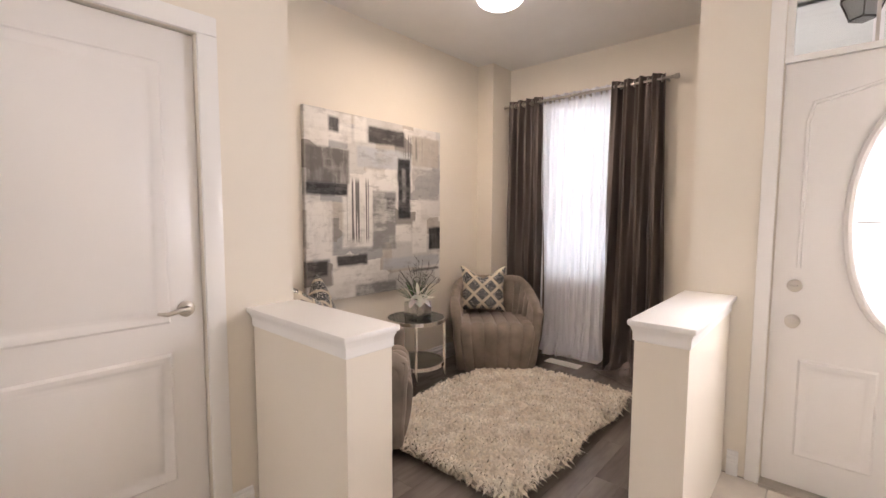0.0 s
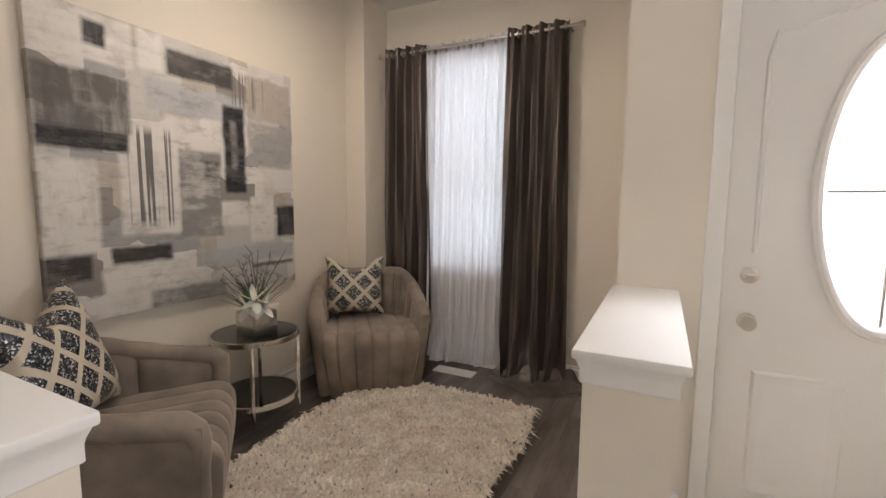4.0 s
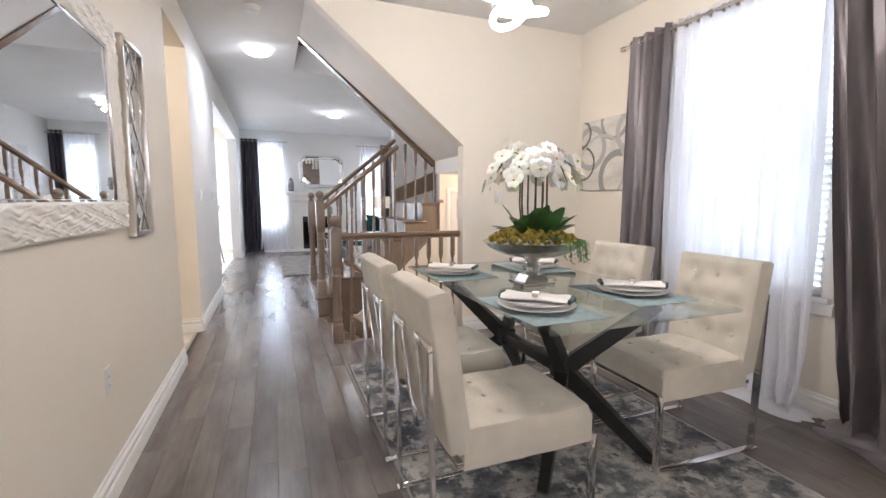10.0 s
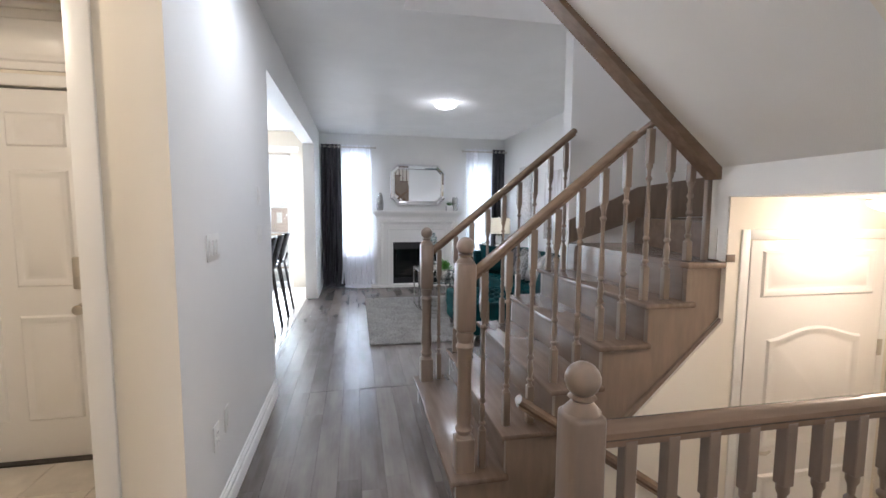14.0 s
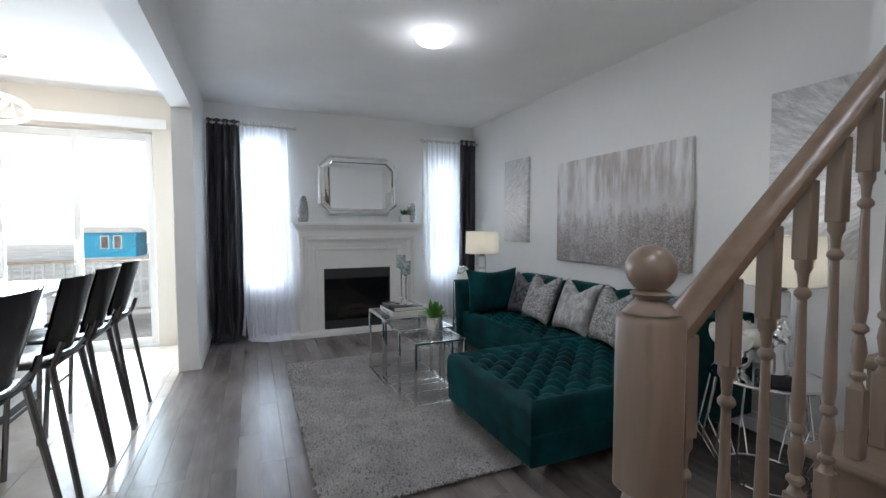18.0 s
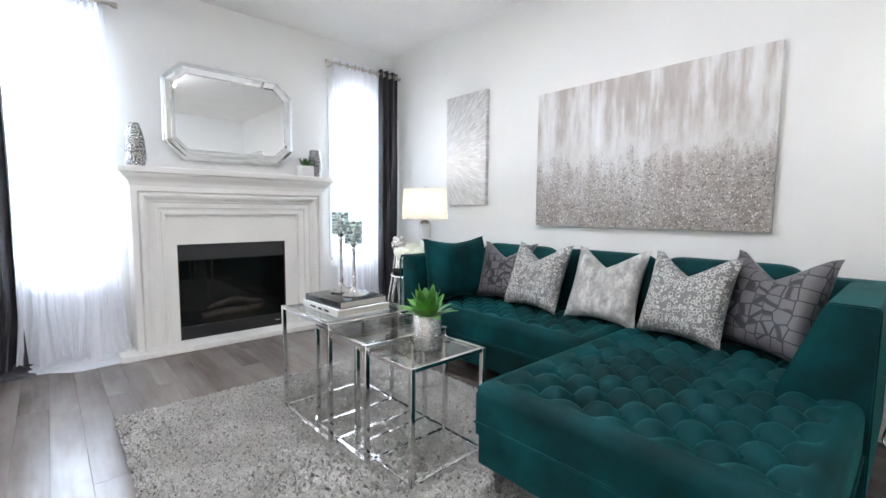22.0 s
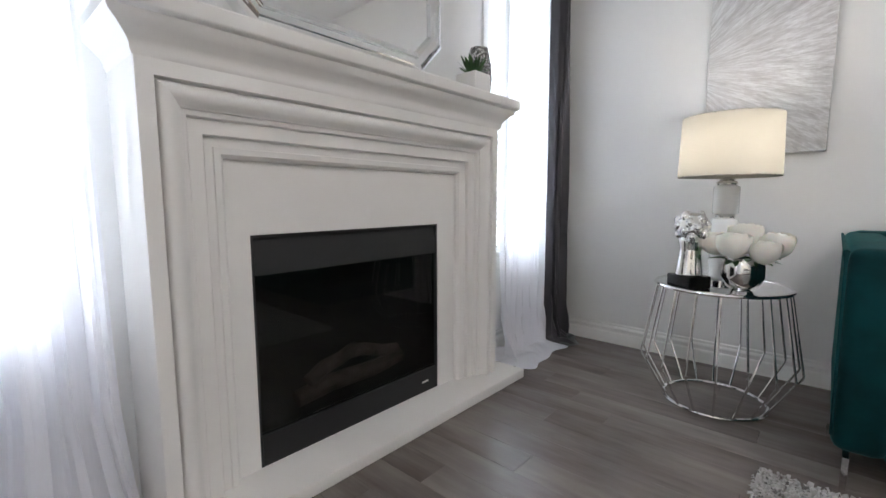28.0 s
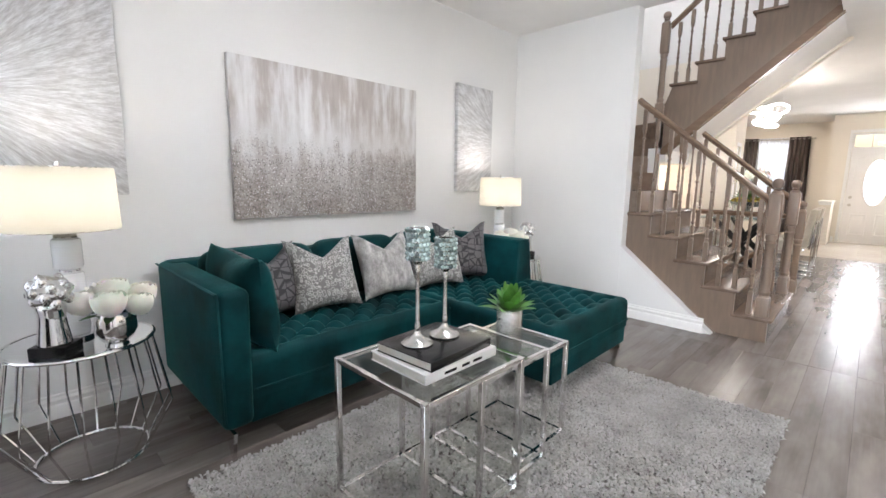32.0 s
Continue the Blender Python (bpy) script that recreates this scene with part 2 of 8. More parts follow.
OAKR = mat("stained_oak_rail", (0.19, 0.128, 0.087), 0.26, var=0.13, scale=4, bump=0.01, bscale=60, stretch=(1, 8, 8), depth=0.001)
TILE = mat("cream_floor_tile", (0.66, 0.60, 0.52), 0.22, var=0.10, scale=5, bump=0.006, bscale=25, vary=0.05)
GROUT = mat("tile_grout", (0.40, 0.36, 0.31), 0.9, var=0.1, scale=40, bump=0.02)
CHROME = mat("chrome", (0.80, 0.79, 0.78), 0.1, 1.0, var=0.02, bump=0)
NICKEL = mat("brushed_nickel", (0.58, 0.54, 0.49), 0.28, 1.0, var=0.04, bump=0.004, bscale=300)
BRONZE = mat("dark_bronze", (0.10, 0.09, 0.08), 0.35, 0.9, bump=0)
SILVER = mat("silver_leaf", (0.66, 0.65, 0.63), 0.22, 1.0, var=0.12, scale=30, bump=0.03, bscale=80)
BLACK = mat("black_lacquer", (0.012, 0.012, 0.013), 0.18, var=0.2, bump=0.003)
BLACKM = mat("black_metal", (0.018, 0.018, 0.019), 0.5, 0.3, bump=0.02)
WHITEP = mat("white_plastic", (0.78, 0.77, 0.74), 0.35, var=0.01, bump=0)
WHITEC = mat("white_ceramic", (0.82, 0.81, 0.79), 0.12, var=0.01, bump=0)
GREEN = mat("emerald_velvet", (0.0018, 0.034, 0.038), 0.6, var=0.5, scale=4, bump=0.02, bscale=500, sockets={"Specular IOR Level": 0.10, "Sheen Weight": 0.28, "Sheen Roughness": 0.28, "Sheen Tint": (0.06, 0.55, 0.53, 1)})
TAUPE = mat("taupe_velvet", (0.235, 0.195, 0.162), 0.8, var=0.24, scale=7, bump=0.02, bscale=500, sockets={"Sheen Weight": 0.45, "Sheen Roughness": 0.4, "Sheen Tint": (0.8, 0.72, 0.66, 1)})
LINEN = mat("ivory_linen", (0.62, 0.565, 0.475), 0.85, var=0.06, scale=10, bump=0.05, bscale=700, sockets={"Sheen Weight": 0.2})
DRAPE = mat("taupe_satin_drape", (0.135, 0.112, 0.102), 0.34, 0.45, var=0.25, scale=3, bump=0.02, bscale=300, stretch=(3, 3, 0.4))
DRAPEG = mat("grey_satin_drape", (0.24, 0.215, 0.225), 0.34, 0.4, var=0.2, scale=3, bump=0.02, bscale=300, stretch=(3, 3, 0.4))
DRAPED = mat("charcoal_satin_drape", (0.066, 0.063, 0.071), 0.33, 0.4, var=0.3, scale=3, bump=0.02, bscale=300, stretch=(3, 3, 0.4))
FIREBLK = mat("black_firebox", (0.012, 0.012, 0.012), 0.6, var=0.3, bump=0.02)
STONE = mat("painted_mantel", (0.80, 0.78, 0.75), 0.45, var=0.015, scale=4, bump=0.008, bscale=150)
LEAF = mat("leaf_green", (0.045, 0.13, 0.03), 0.45, var=0.4, scale=12, bump=0.01, island=0.3, sockets={"Subsurface Weight": 0.05})
LEAFB = mat("bright_leaf_green", (0.085, 0.235, 0.04), 0.4, var=0.35, scale=12, bump=0.01, island=0.25)
MOSS = mat("yellow_moss", (0.34, 0.26, 0.04), 0.95, var=0.5, scale=25, bump=0.2, bscale=90, island=0.35)
PETAL = mat("white_petal", (0.88, 0.86, 0.80), 0.6, var=0.05, scale=20, bump=0.01, sockets={"Subsurface Weight": 0.2})
STAMEN = mat("yellow_stamen", (0.62, 0.45, 0.06), 0.6)
STEM = mat("brown_stem", (0.13, 0.085, 0.05), 0.7, var=0.3)
TWIG = mat("pale_dry_twig", (0.64, 0.52, 0.43), 0.8, var=0.2)


def see_through(name, col, amount, front=0.45):
    """Thin cloth: part open weave, part lit from behind."""
    m = bpy.data.materials.new(name)
    m.use_nodes = True
    nt = m.node_tree
    nt.nodes.remove(nt.nodes["Principled BSDF"])
    o = nt.nodes["Material Output"]
    a, b, c = (nt.nodes.new("ShaderNodeBsdf" + k) for k in ("Transparent", "Translucent", "Diffuse"))
    wv = nt.nodes.new("ShaderNodeTexNoise")
    tc = nt.nodes.new("ShaderNodeTexCoord")
    mp = nt.nodes.new("ShaderNodeMapping")
    mp.inputs["Scale"].default_value = (30, 30, 2)
    nt.links.new(tc.outputs["Object"], mp.inputs[0])
    nt.links.new(mp.outputs[0], wv.inputs["Vector"])
    mr = nt.nodes.new("ShaderNodeMapRange")
    mr.inputs["To Min"].default_value, mr.inputs["To Max"].default_value = amount * 0.6, amount * 1.4
    nt.links.new(wv.outputs["Fac"], mr.inputs["Value"])
    b.inputs["Color"].default_value = c.inputs["Color"].default_value = (*col, 1)
    m1, m2 = nt.nodes.new("ShaderNodeMixShader"), nt.nodes.new("ShaderNodeMixShader")
    m1.inputs[0].default_value = front
    nt.links.new(b.outputs[0], m1.inputs[1])
    nt.links.new(c.outputs[0], m1.inputs[2])
    nt.links.new(mr.outputs[0], m2.inputs[0])
    nt.links.new(m1.outputs[0], m2.inputs[1])
    nt.links.new(a.outputs[0], m2.inputs[2])
    nt.links.new(m2.outputs[0], o.inputs[0])
    return m


SHEER = see_through("white_voile", (0.92, 0.925, 0.97), 0.08, 0.66)
BLIND = see_through("white_blind_slat", (0.86, 0.86, 0.85), 0.02)
SHADE = see_through("cream_lamp_shade", (0.58, 0.56, 0.505), 0.02)


def glass(name, tint=(0.93, 0.96, 0.95), rough=0.0):
    """Thin sheet glass: clear with a mirror-like film at glancing angles."""
    m = bpy.data.materials.new(name)
    m.use_nodes = True
    nt = m.node_tree
    nt.nodes.remove(nt.nodes["Principled BSDF"])
    a, g, mx, lw = nt.nodes.new("ShaderNodeBsdfTransparent"), nt.nodes.new("ShaderNodeBsdfGlossy"), nt.nodes.new("ShaderNodeMixShader"), nt.nodes.new("ShaderNodeLayerWeight")
    pw_, ad = nt.nodes.new("ShaderNodeMath"), nt.nodes.new("ShaderNodeMath")
    pw_.operation, ad.operation = "POWER", "MULTIPLY_ADD"
    pw_.inputs[1].default_value, ad.inputs[1].default_value, ad.inputs[2].default_value = 5.0, 0.92, 0.045
    nt.links.new(lw.outputs["Facing"], pw_.inputs[0])
    nt.links.new(pw_.outputs[0], ad.inputs[0])
    a.inputs["Color"].default_value = (*tint, 1)
    g.inputs["Roughness"].default_value = rough
    nt.links.new(ad.outputs[0], mx.inputs[0])
    nt.links.new(a.outputs[0], mx.inputs[1])
    nt.links.new(g.outputs[0], mx.inputs[2])
    nt.links.new(mx.outputs[0], nt.nodes["Material Output"].inputs[0])
    return m


GLASS = glass("clear_glass")
TABLEGLASS = glass("table_glass", (0.90, 0.955, 0.945))
SMOKE = glass("smoked_glass", (0.62, 0.62, 0.62))
MIRROR = mat("mirror_glass", (0.88, 0.89, 0.90), 0.01, 1.0, var=0.0, bump=0)
BULBW = mat("lit_frosted_glass", (0.9, 0.9, 0.88), 0.4, bump=0, emit=((1.0, 0.96, 0.92), 3.0))
LED = mat("lit_white_ring", (0.9, 0.9, 0.9), 0.4, bump=0, emit=((1.0, 0.95, 0.88), 6.0))
PALE = mat("bright_overcast_backdrop", (0.9, 0.93, 0.97), 1.0, bump=0, var=0.03, scale=0.6, emit=((0.88, 0.94, 1.0), 0.95))
# emission stands in for daylight coming through the door's oval glass
FROST = mat("glowing_frosted_glass", (0.9, 0.92, 0.95), 0.5, bump=0.03, bscale=60, emit=((0.92, 0.95, 1.0), 1.3))


# ---- building tools ----
class B:
    """Collects shapes into one mesh."""

    def __init__(self):
        self.bm = bmesh.new()

    def box(self, x0, x1, y0, y1, z0, z1, bev=0.0, seg=2):
        vs = [self.bm.verts.new((x, y, z)) for x in (x0, x1) for y in (y0, y1) for z in (z0, z1)]
        fs = [self.bm.faces.new([vs[i] for i in q]) for q in ((0, 1, 3, 2), (4, 6, 7, 5), (0, 4, 5, 1), (2, 3, 7, 6), (0, 2, 6, 4), (1, 5, 7, 3))]
        if bev:
            es = list({e for f in fs for e in f.edges})
            bmesh.ops.bevel(self.bm, geom=es, offset=bev, segments=seg, profile=0.5, affect="EDGES")
        return self

    def prism(self, pts, axis, a, b):
        """A flat outline pushed along an axis ("x": points are y, z; "y": x, z; "z": x, y)."""
        def at(p, c):
            return {"x": (c, p[0], p[1]), "y": (p[0], c, p[1]), "z": (p[0], p[1], c)}[axis]
        lo, hi = [self.bm.verts.new(at(p, a)) for p in pts], [self.bm.verts.new(at(p, b)) for p in pts]
        n = len(pts)
        fs = [self.bm.faces.new(lo), self.bm.faces.new(hi[::-1])]
        fs += [self.bm.faces.new((lo[i], hi[i], hi[(i + 1) % n], lo[(i + 1) % n])) for i in range(n)]
        bmesh.ops.recalc_face_normals(self.bm, faces=fs)
        return self

    def lathe(self, prof, seg=20, at=(0, 0, 0), m=None):
        rings = []
        for r, z in prof:
            if r < 1e-5:
                rings.append([self.bm.verts.new((0, 0, z))])
            else:
                rings.append([self.bm.verts.new((r * math.cos(2 * math.pi * k / seg), r * math.sin(2 * math.pi * k / seg), z)) for k in range(seg)])
        for a, b in zip(rings, rings[1:]):
            for k in range(seg):
                j = (k + 1) % seg
                q = [a[k % len(a)], a[j % len(a)], b[j % len(b)], b[k % len(b)]]
                q = [v for i, v in enumerate(q) if v not in q[:i]]
                if len(q) > 2:
                    self.bm.faces.new(q)
        for ring in (rings[0], rings[-1]):
            if len(ring) > 2:
                self.bm.faces.new(ring)
        vs = [v for ring in rings for v in ring]
        if m is not None:
            bmesh.ops.transform(self.bm, matrix=m, verts=vs)
        bmesh.ops.translate(self.bm, vec=at, verts=vs)
        return self

    def tube(self, pts, r, seg=8, closed=False, flat=1.0, turn=0.0):
        """A rod along a line of points; seg 4 gives a square bar."""
        pts = [Vector(p) for p in pts]
        n = len(pts)
        rings = []
        up = None
        for i in range(n):
            if closed:
                d = (pts[(i + 1) % n] - pts[i - 1]).normalized()
            else:
                d = (pts[min(i + 1, n - 1)] - pts[max(i - 1, 0)]).normalized()
            if up is None:
                up = Vector((0, 0, 1)) if abs(d.z) < 0.9 else Vector((1, 0, 0))
            u = (up - d * up.dot(d)).normalized()
            up = u
            v = d.cross(u)
            k = 1.0
            if 0 < i < n - 1 or closed:
                c = (pts[i] - pts[i - 1]).normalized().dot(d)
                k = 1 / max(c, 0.5)
            rr = r[i] if isinstance(r, (list, tuple)) else r
            rings.append([self.bm.verts.new(pts[i] + (u * math.cos(t) * flat + v * math.sin(t)) * rr * k) for t in (2 * math.pi * (j + (0.5 if seg == 4 else 0)) / seg + turn for j in range(seg))])
        for i in range(n if closed else n - 1):
            a, b = rings[i], rings[(i + 1) % n]
            for j in range(seg):
                self.bm.faces.new((a[j], a[(j + 1) % seg], b[(j + 1) % seg], b[j]))
        if not closed:
            self.bm.faces.new(rings[0][::-1])
            self.bm.faces.new(rings[-1])
        return self

    def grid(self, nu, nv, fn, wrap=False):
        vs = [[self.bm.verts.new(fn(i / nu, j / nv)) for j in range(nv + 1)] for i in range(nu if wrap else nu + 1)]
        for i in range(nu):
            for j in range(nv):
                a, b = vs[i], vs[(i + 1) % len(vs)]
                self.bm.faces.new((a[j], b[j], b[j + 1], a[j + 1]))
        return self

    def ball(self, c, r, seg=12, sq=(1, 1, 1)):
        m = Matrix.Translation(c) @ Matrix.Diagonal((r * sq[0], r * sq[1], r * sq[2], 1))
        bmesh.ops.create_uvsphere(self.bm, u_segments=seg, v_segments=max(6, seg // 2), radius=1, matrix=m)
        return self

    def moved(self, m):
        bmesh.ops.transform(self.bm, matrix=m, verts=self.bm.verts)
        return self

    def mesh(self, name, material, sharp=38):
        me = bpy.data.meshes.new(name)
        bmesh.ops.recalc_face_normals(self.bm, faces=self.bm.faces)
        self.bm.to_mesh(me)
        self.bm.free()
        me.materials.append(material)
        me.shade_smooth()
        me.set_sharp_from_angle(angle=radians(sharp))
        return me


def part(name, b, material, parent, label=""):
    ob = new(name, b.mesh(name, material) if isinstance(b, B) else b)
    ob.parent = parent
    return tagged(ob, label)


def thing(name, label, category, at=(0, 0, 0), rz=0, group="", kind=""):
    ob = new(name)
    ob.empty_display_size = 0.1
    ob.matrix_basis = pose(*at, 0, 0, rz)
    return tagged(ob, label, category, group, kind)


def single(name, b, material, label, category, at=(0, 0, 0), rz=0, group="", kind=""):
    ob = new(name, b.mesh(name, material) if isinstance(b, B) else b)
    ob.matrix_basis = pose(*at, 0, 0, rz)
    return tagged(ob, label, category, group, kind)


def again(ob, name, parent, m):
    """The same mesh once more as another part."""
    o = new(name, ob.data)
    o.parent, o.matrix_basis = parent, m
    return tagged(o, ob.get("label", ""))


def solid(ob, t):
    md = ob.modifiers.new("thickness", "SOLIDIFY")
    md.thickness, md.offset = t, 0
    return ob


# ---- structure ----
XW, XL, YB, ZC = 2.64, -0.86, 12.05, 2.80
BASE = -0.70


def wall(name, axis, c0, c1, a0, a1, z0, z1, openings=(), material=None, label=""):
    """A wall of real thickness c0..c1, running a0..a1, with openings (a, b, low, high)."""
    b = B()
    cuts = sorted(openings)
    edges = [a0] + [v for o in cuts for v in o[:2]] + [a1]

    def put(a, e, lo, hi):
        if e - a > 1e-4 and hi - lo > 1e-4:
            b.box(*((c0, c1, a, e) if axis == "x" else (a, e, c0, c1)), lo, hi)
    for i in range(0, len(edges), 2):
        put(edges[i], edges[i + 1], z0, z1)
    for a, e, lo, hi in cuts:
        put(a, e, z0, lo)
        put(a, e, hi, z1)
    return single(name, b, material or WALL, label or "smooth painted drywall wall", "wall", kind="structure")


wall("wall_east_1", "x", XW, XW + 0.16, -3.43, 6.91, BASE, ZC, [(2.40, 3.36, 0.68, 2.42)])
wall("wall_east_2", "x", XW, XW + 0.16, 6.91, YB + 0.16, BASE, ZC, material=COOLWALL)
wall("wall_nook", "y", -3.43, -3.27, 0.37, XW, 0, ZC, [(1.34, 2.08, 0.72, 2.36)])
single("wall_chase", B().box(2.46, XW, -3.27, -2.96, 0, ZC), WALL, "cream painted boxed-out corner of the wall", "wall", kind="structure")
wall("wall_nook_side", "x", 0.37, 0.53, -3.27, -2.23, 0, ZC)
wall("wall_front", "y", -2.23, -2.07, XL - 0.16, 0.53, 0, ZC, [(-0.75, 0.17, 0, 2.38)])
wall("wall_west_1", "x", XL - 0.16, XL, -2.07, 5.423, 0, ZC, [(4.55, 5.42, 0, 2.52)])
# same wall run on in the whiter copy: cool daylight painted into its colour
wall("wall_west_3", "x", XL - 0.16, XL, 5.423, 7.20, 0, ZC, material=COOLWALL)
wall("wall_west_2", "x", XL - 0.17, XL, 7.20, YB, 0, ZC, [(7.201, 10.93, 0, 2.44)], COOLWALL)
wall("wall_closet_front", "x", 1.86, 1.98, -0.49, 0.90, 0, ZC, [(-0.10, 0.70, 0, 2.05)])
wall("wall_closet_side", "y", 0.90, 1.08, 1.72, XW, 0, ZC)
wall("wall_closet_nook", "y", -0.49, -0.37, 1.98, XW, 0, ZC)
wall("wall_closet_back", "x", 2.52, 2.635, -0.37, 0.90, 0, ZC)
b = B().box(1.40, XW, 4.57, 4.69, BASE, ZC)
b.prism([(1.40, 1.70), (1.40, ZC), (0.06, ZC)], "y", 4.57, 4.69)
single("wall_stair", b, WALL, "cream painted wall beside the staircase", "wall", kind="structure")
wall("wall_living_south", "y", 6.87, 6.99, 1.37, XW, 0, ZC, material=COOLWALL)
wall("wall_kitchen_north", "y", YB, YB + 0.16, -4.7, XL - 0.17, 0, ZC, [(-2.76, -1.37, 0.0, 2.40)])
wall("wall_north", "y", YB, YB + 0.16, XL - 0.17, XW, 0, ZC, [(-0.50, -0.02, 0.64, 2.38), (1.90, 2.36, 0.62, 2.36)], COOLWALL)
wall("wall_kitchen_west", "x", -4.86, -4.70, 7.0, YB + 0.16, 0, ZC)
wall("wall_kitchen_south", "y", 7.04, 7.20, -4.7, XL - 0.16, 0, ZC)
# mud room behind the hall opening
wall("wall_mud_north", "y", 5.44, 5.56, -2.9, XL - 0.16, 0, 2.62, [(-2.75, -1.155, 0, 2.45)])
wall("wall_vestibule_north", "y", 6.50, 6.62, -2.9, XL - 0.16, 0, 2.62, [(-2.53, -1.66, 0, 2.07)])
wall("wall_mud_west", "x", -3.02, -2.9, 3.3, 6.62, 0, 2.62)
wall("wall_mud_south", "y", 3.3, 3.42, -2.9, XL - 0.16, 0, 2.62)
single("ceiling_mud", B().box(-3.02, XL - 0.16, 3.3, 6.62, 2.62, 2.72), CEIL, "white ceiling", "ceiling", kind="structure")
# shaft of the staircase, up to the next floor
# whiter copy here too, brightens the shaft
wall("wall_shaft_east", "x", XW, XW + 0.16, 4.57, 6.99, ZC, 5.3, material=COOLWALL)
wall("wall_shaft_north", "y", 6.87, 6.99, -1.2, XW, ZC + 0.12, 5.3, material=COOLWALL)
wall("wall_shaft_south", "y", 4.57, 4.69, -1.2, XW, ZC + 0.12, 5.3, material=COOLWALL)
wall("wall_shaft_west", "x", -1.32, -1.2, 4.57, 6.99, ZC + 0.12, 5.3, material=COOLWALL)
single("ceiling_shaft", B().box(-1.32, XW + 0.16, 4.57, 6.99, 5.3, 5.4), CEIL, "white ceiling over the stairwell", "ceiling", kind="structure")
b = B()
for q in ((-4.86, 2.80, -3.43, 4.69), (-4.86, 0.10, 4.69, 6.87), (-4.86, 2.80, 6.87, 12.21)):
    b.box(*q, ZC, ZC + 0.12)
single("ceiling", b, CEIL, "white stippled drywall ceiling", "ceiling", kind="structure")

# floors: a base with planks and tiles laid on it
b = B()
b.box(-4.86, 2.80, -3.43, 4.62, -0.10, -0.012).box(-4.86, 0.26, 4.62, 5.58, -0.10, -0.012).box(-4.86, 2.80, 5.70, 12.21, -0.10, -0.012)
floor = single("floor", b, WOODGAP, "dark grey-brown hardwood plank floor", "floor", kind="structure")
single("floor_landing", B().box(0.26, XW, 4.69, 5.58, BASE - 0.1, BASE), TILE, "pale tiled stair landing", "floor", kind="structure")
single("wall_landing_west", B().box(0.14, 0.26, 4.57, 5.70, BASE - 0.1, -0.10), WALL, "painted wall below the floor", "wall", kind="structure")
single("wall_landing_south", B().box(0.26, 1.40, 4.57, 4.69, BASE - 0.1, -0.10), WALL, "painted wall below the floor", "wall", kind="structure")

# half walls by the entrance
def half_wall(name, x0, x1, y0, y1, h):
    ob = thing(name, "cream painted half wall with a white moulded cap", "half wall", kind="structure")
    part("body", B().box(x0 + 0.018, x1 - 0.018, y0 + 0.018, y1 - 0.018, 0, h - 0.012), WALL, ob)
    b = B()
    loops_ = []
    for i, z in ((0.017, h - 0.072), (0.012, h - 0.068), (0.012, h - 0.040), (0.010, h - 0.030), (0.005, h - 0.018), (0.003, h - 0.012)):
        loops_.append([b.bm.verts.new(q) for q in ((x0 + i, y0 + i, z), (x1 - i, y0 + i, z), (x1 - i, y1 - i, z), (x0 + i, y1 - i, z))])
    for lo, hi in zip(loops_, loops_[1:]):
        for q in range(4):
            b.bm.faces.new((lo[q], lo[(q + 1) % 4], hi[(q + 1) % 4], hi[q]))
    b.bm.faces.new(loops_[-1])
    b.bm.faces.new(loops_[0][::-1])
    part("moulding", b, TRIM, ob, "white cove moulding")
    part("cap", B().box(x0 - 0.006, x1 + 0.006, y0 - 0.006, y1 + 0.006, h - 0.012, h + 0.012, 0.006), TRIM, ob, "white painted cap")
    return ob


half_wall("half_wall_1", 1.15, 1.86, -0.51, -0.27, 0.93)
half_wall("half_wall_2", 0.31, 0.54, -2.07, -1.17, 0.93)


def skirting(pts, z=0.0):
    """Stepped baseboard along a line; the room lies to the left of the line."""
    for (xa, ya), (xb, yb) in zip(pts, pts[1:]):
        d = Vector((xb - xa, yb - ya))
        L = d.length
        b = B().prism([(0, 0), (0.020, 0), (0.020, 0.066), (0.017, 0.072), (0.012, 0.076), (0.012, 0.094), (0.015, 0.098), (0.012, 0.106), (0.006, 0.112), (0.006, 0.124), (0, 0.13)], "x", 0, L)
        single("baseboard", b, TRIM, "white stepped baseboard along the wall", "baseboard", at=(xa, ya, z), rz=math.degrees(math.atan2(d.y, d.x)), kind="structure")


skirting([(XW, 4.57), (1.40, 4.57)])
skirting([(XW, 1.08), (XW, 4.57)])
skirting([(1.72, 1.08), (XW, 1.08)])
skirting([(XL, 4.55), (XL, -2.07)])
skirting([(XL, 7.20), (XL, 5.42)])
skirting([(XL - 0.16, 5.44), (-1.077, 5.44)])
skirting([(XL, 5.42), (XL - 0.16, 5.42)])
skirting([(XL, YB), (XL, 10.93)])
skirting([(0.03, YB), (XL, YB)])
skirting([(XW, YB), (1.71, YB)])
skirting([(XW, 6.99), (XW, YB)])
skirting([(0.62, 6.99), (XW, 6.99)])
skirting([(0.53, -3.27), (2.46, -3.27)])
skirting([(2.46, -2.96), (XW, -2.96)])
skirting([(XW, -2.96), (XW, -0.49)])
skirting([(XW, -0.49), (1.98, -0.49)])
skirting([(1.86, -0.27), (1.86, -0.18)])
skirting([(1.86, 0.78), (1.86, 0.90)])
skirting([(0.26, -2.07), (0.31, -2.07)])
skirting([(2.46, -3.27), (2.46, -2.96)])
skirting([(1.86, 0.90), (1.72, 0.90)])
skirting([(-2.90, 3.42), (XL - 0.16, 3.42)])


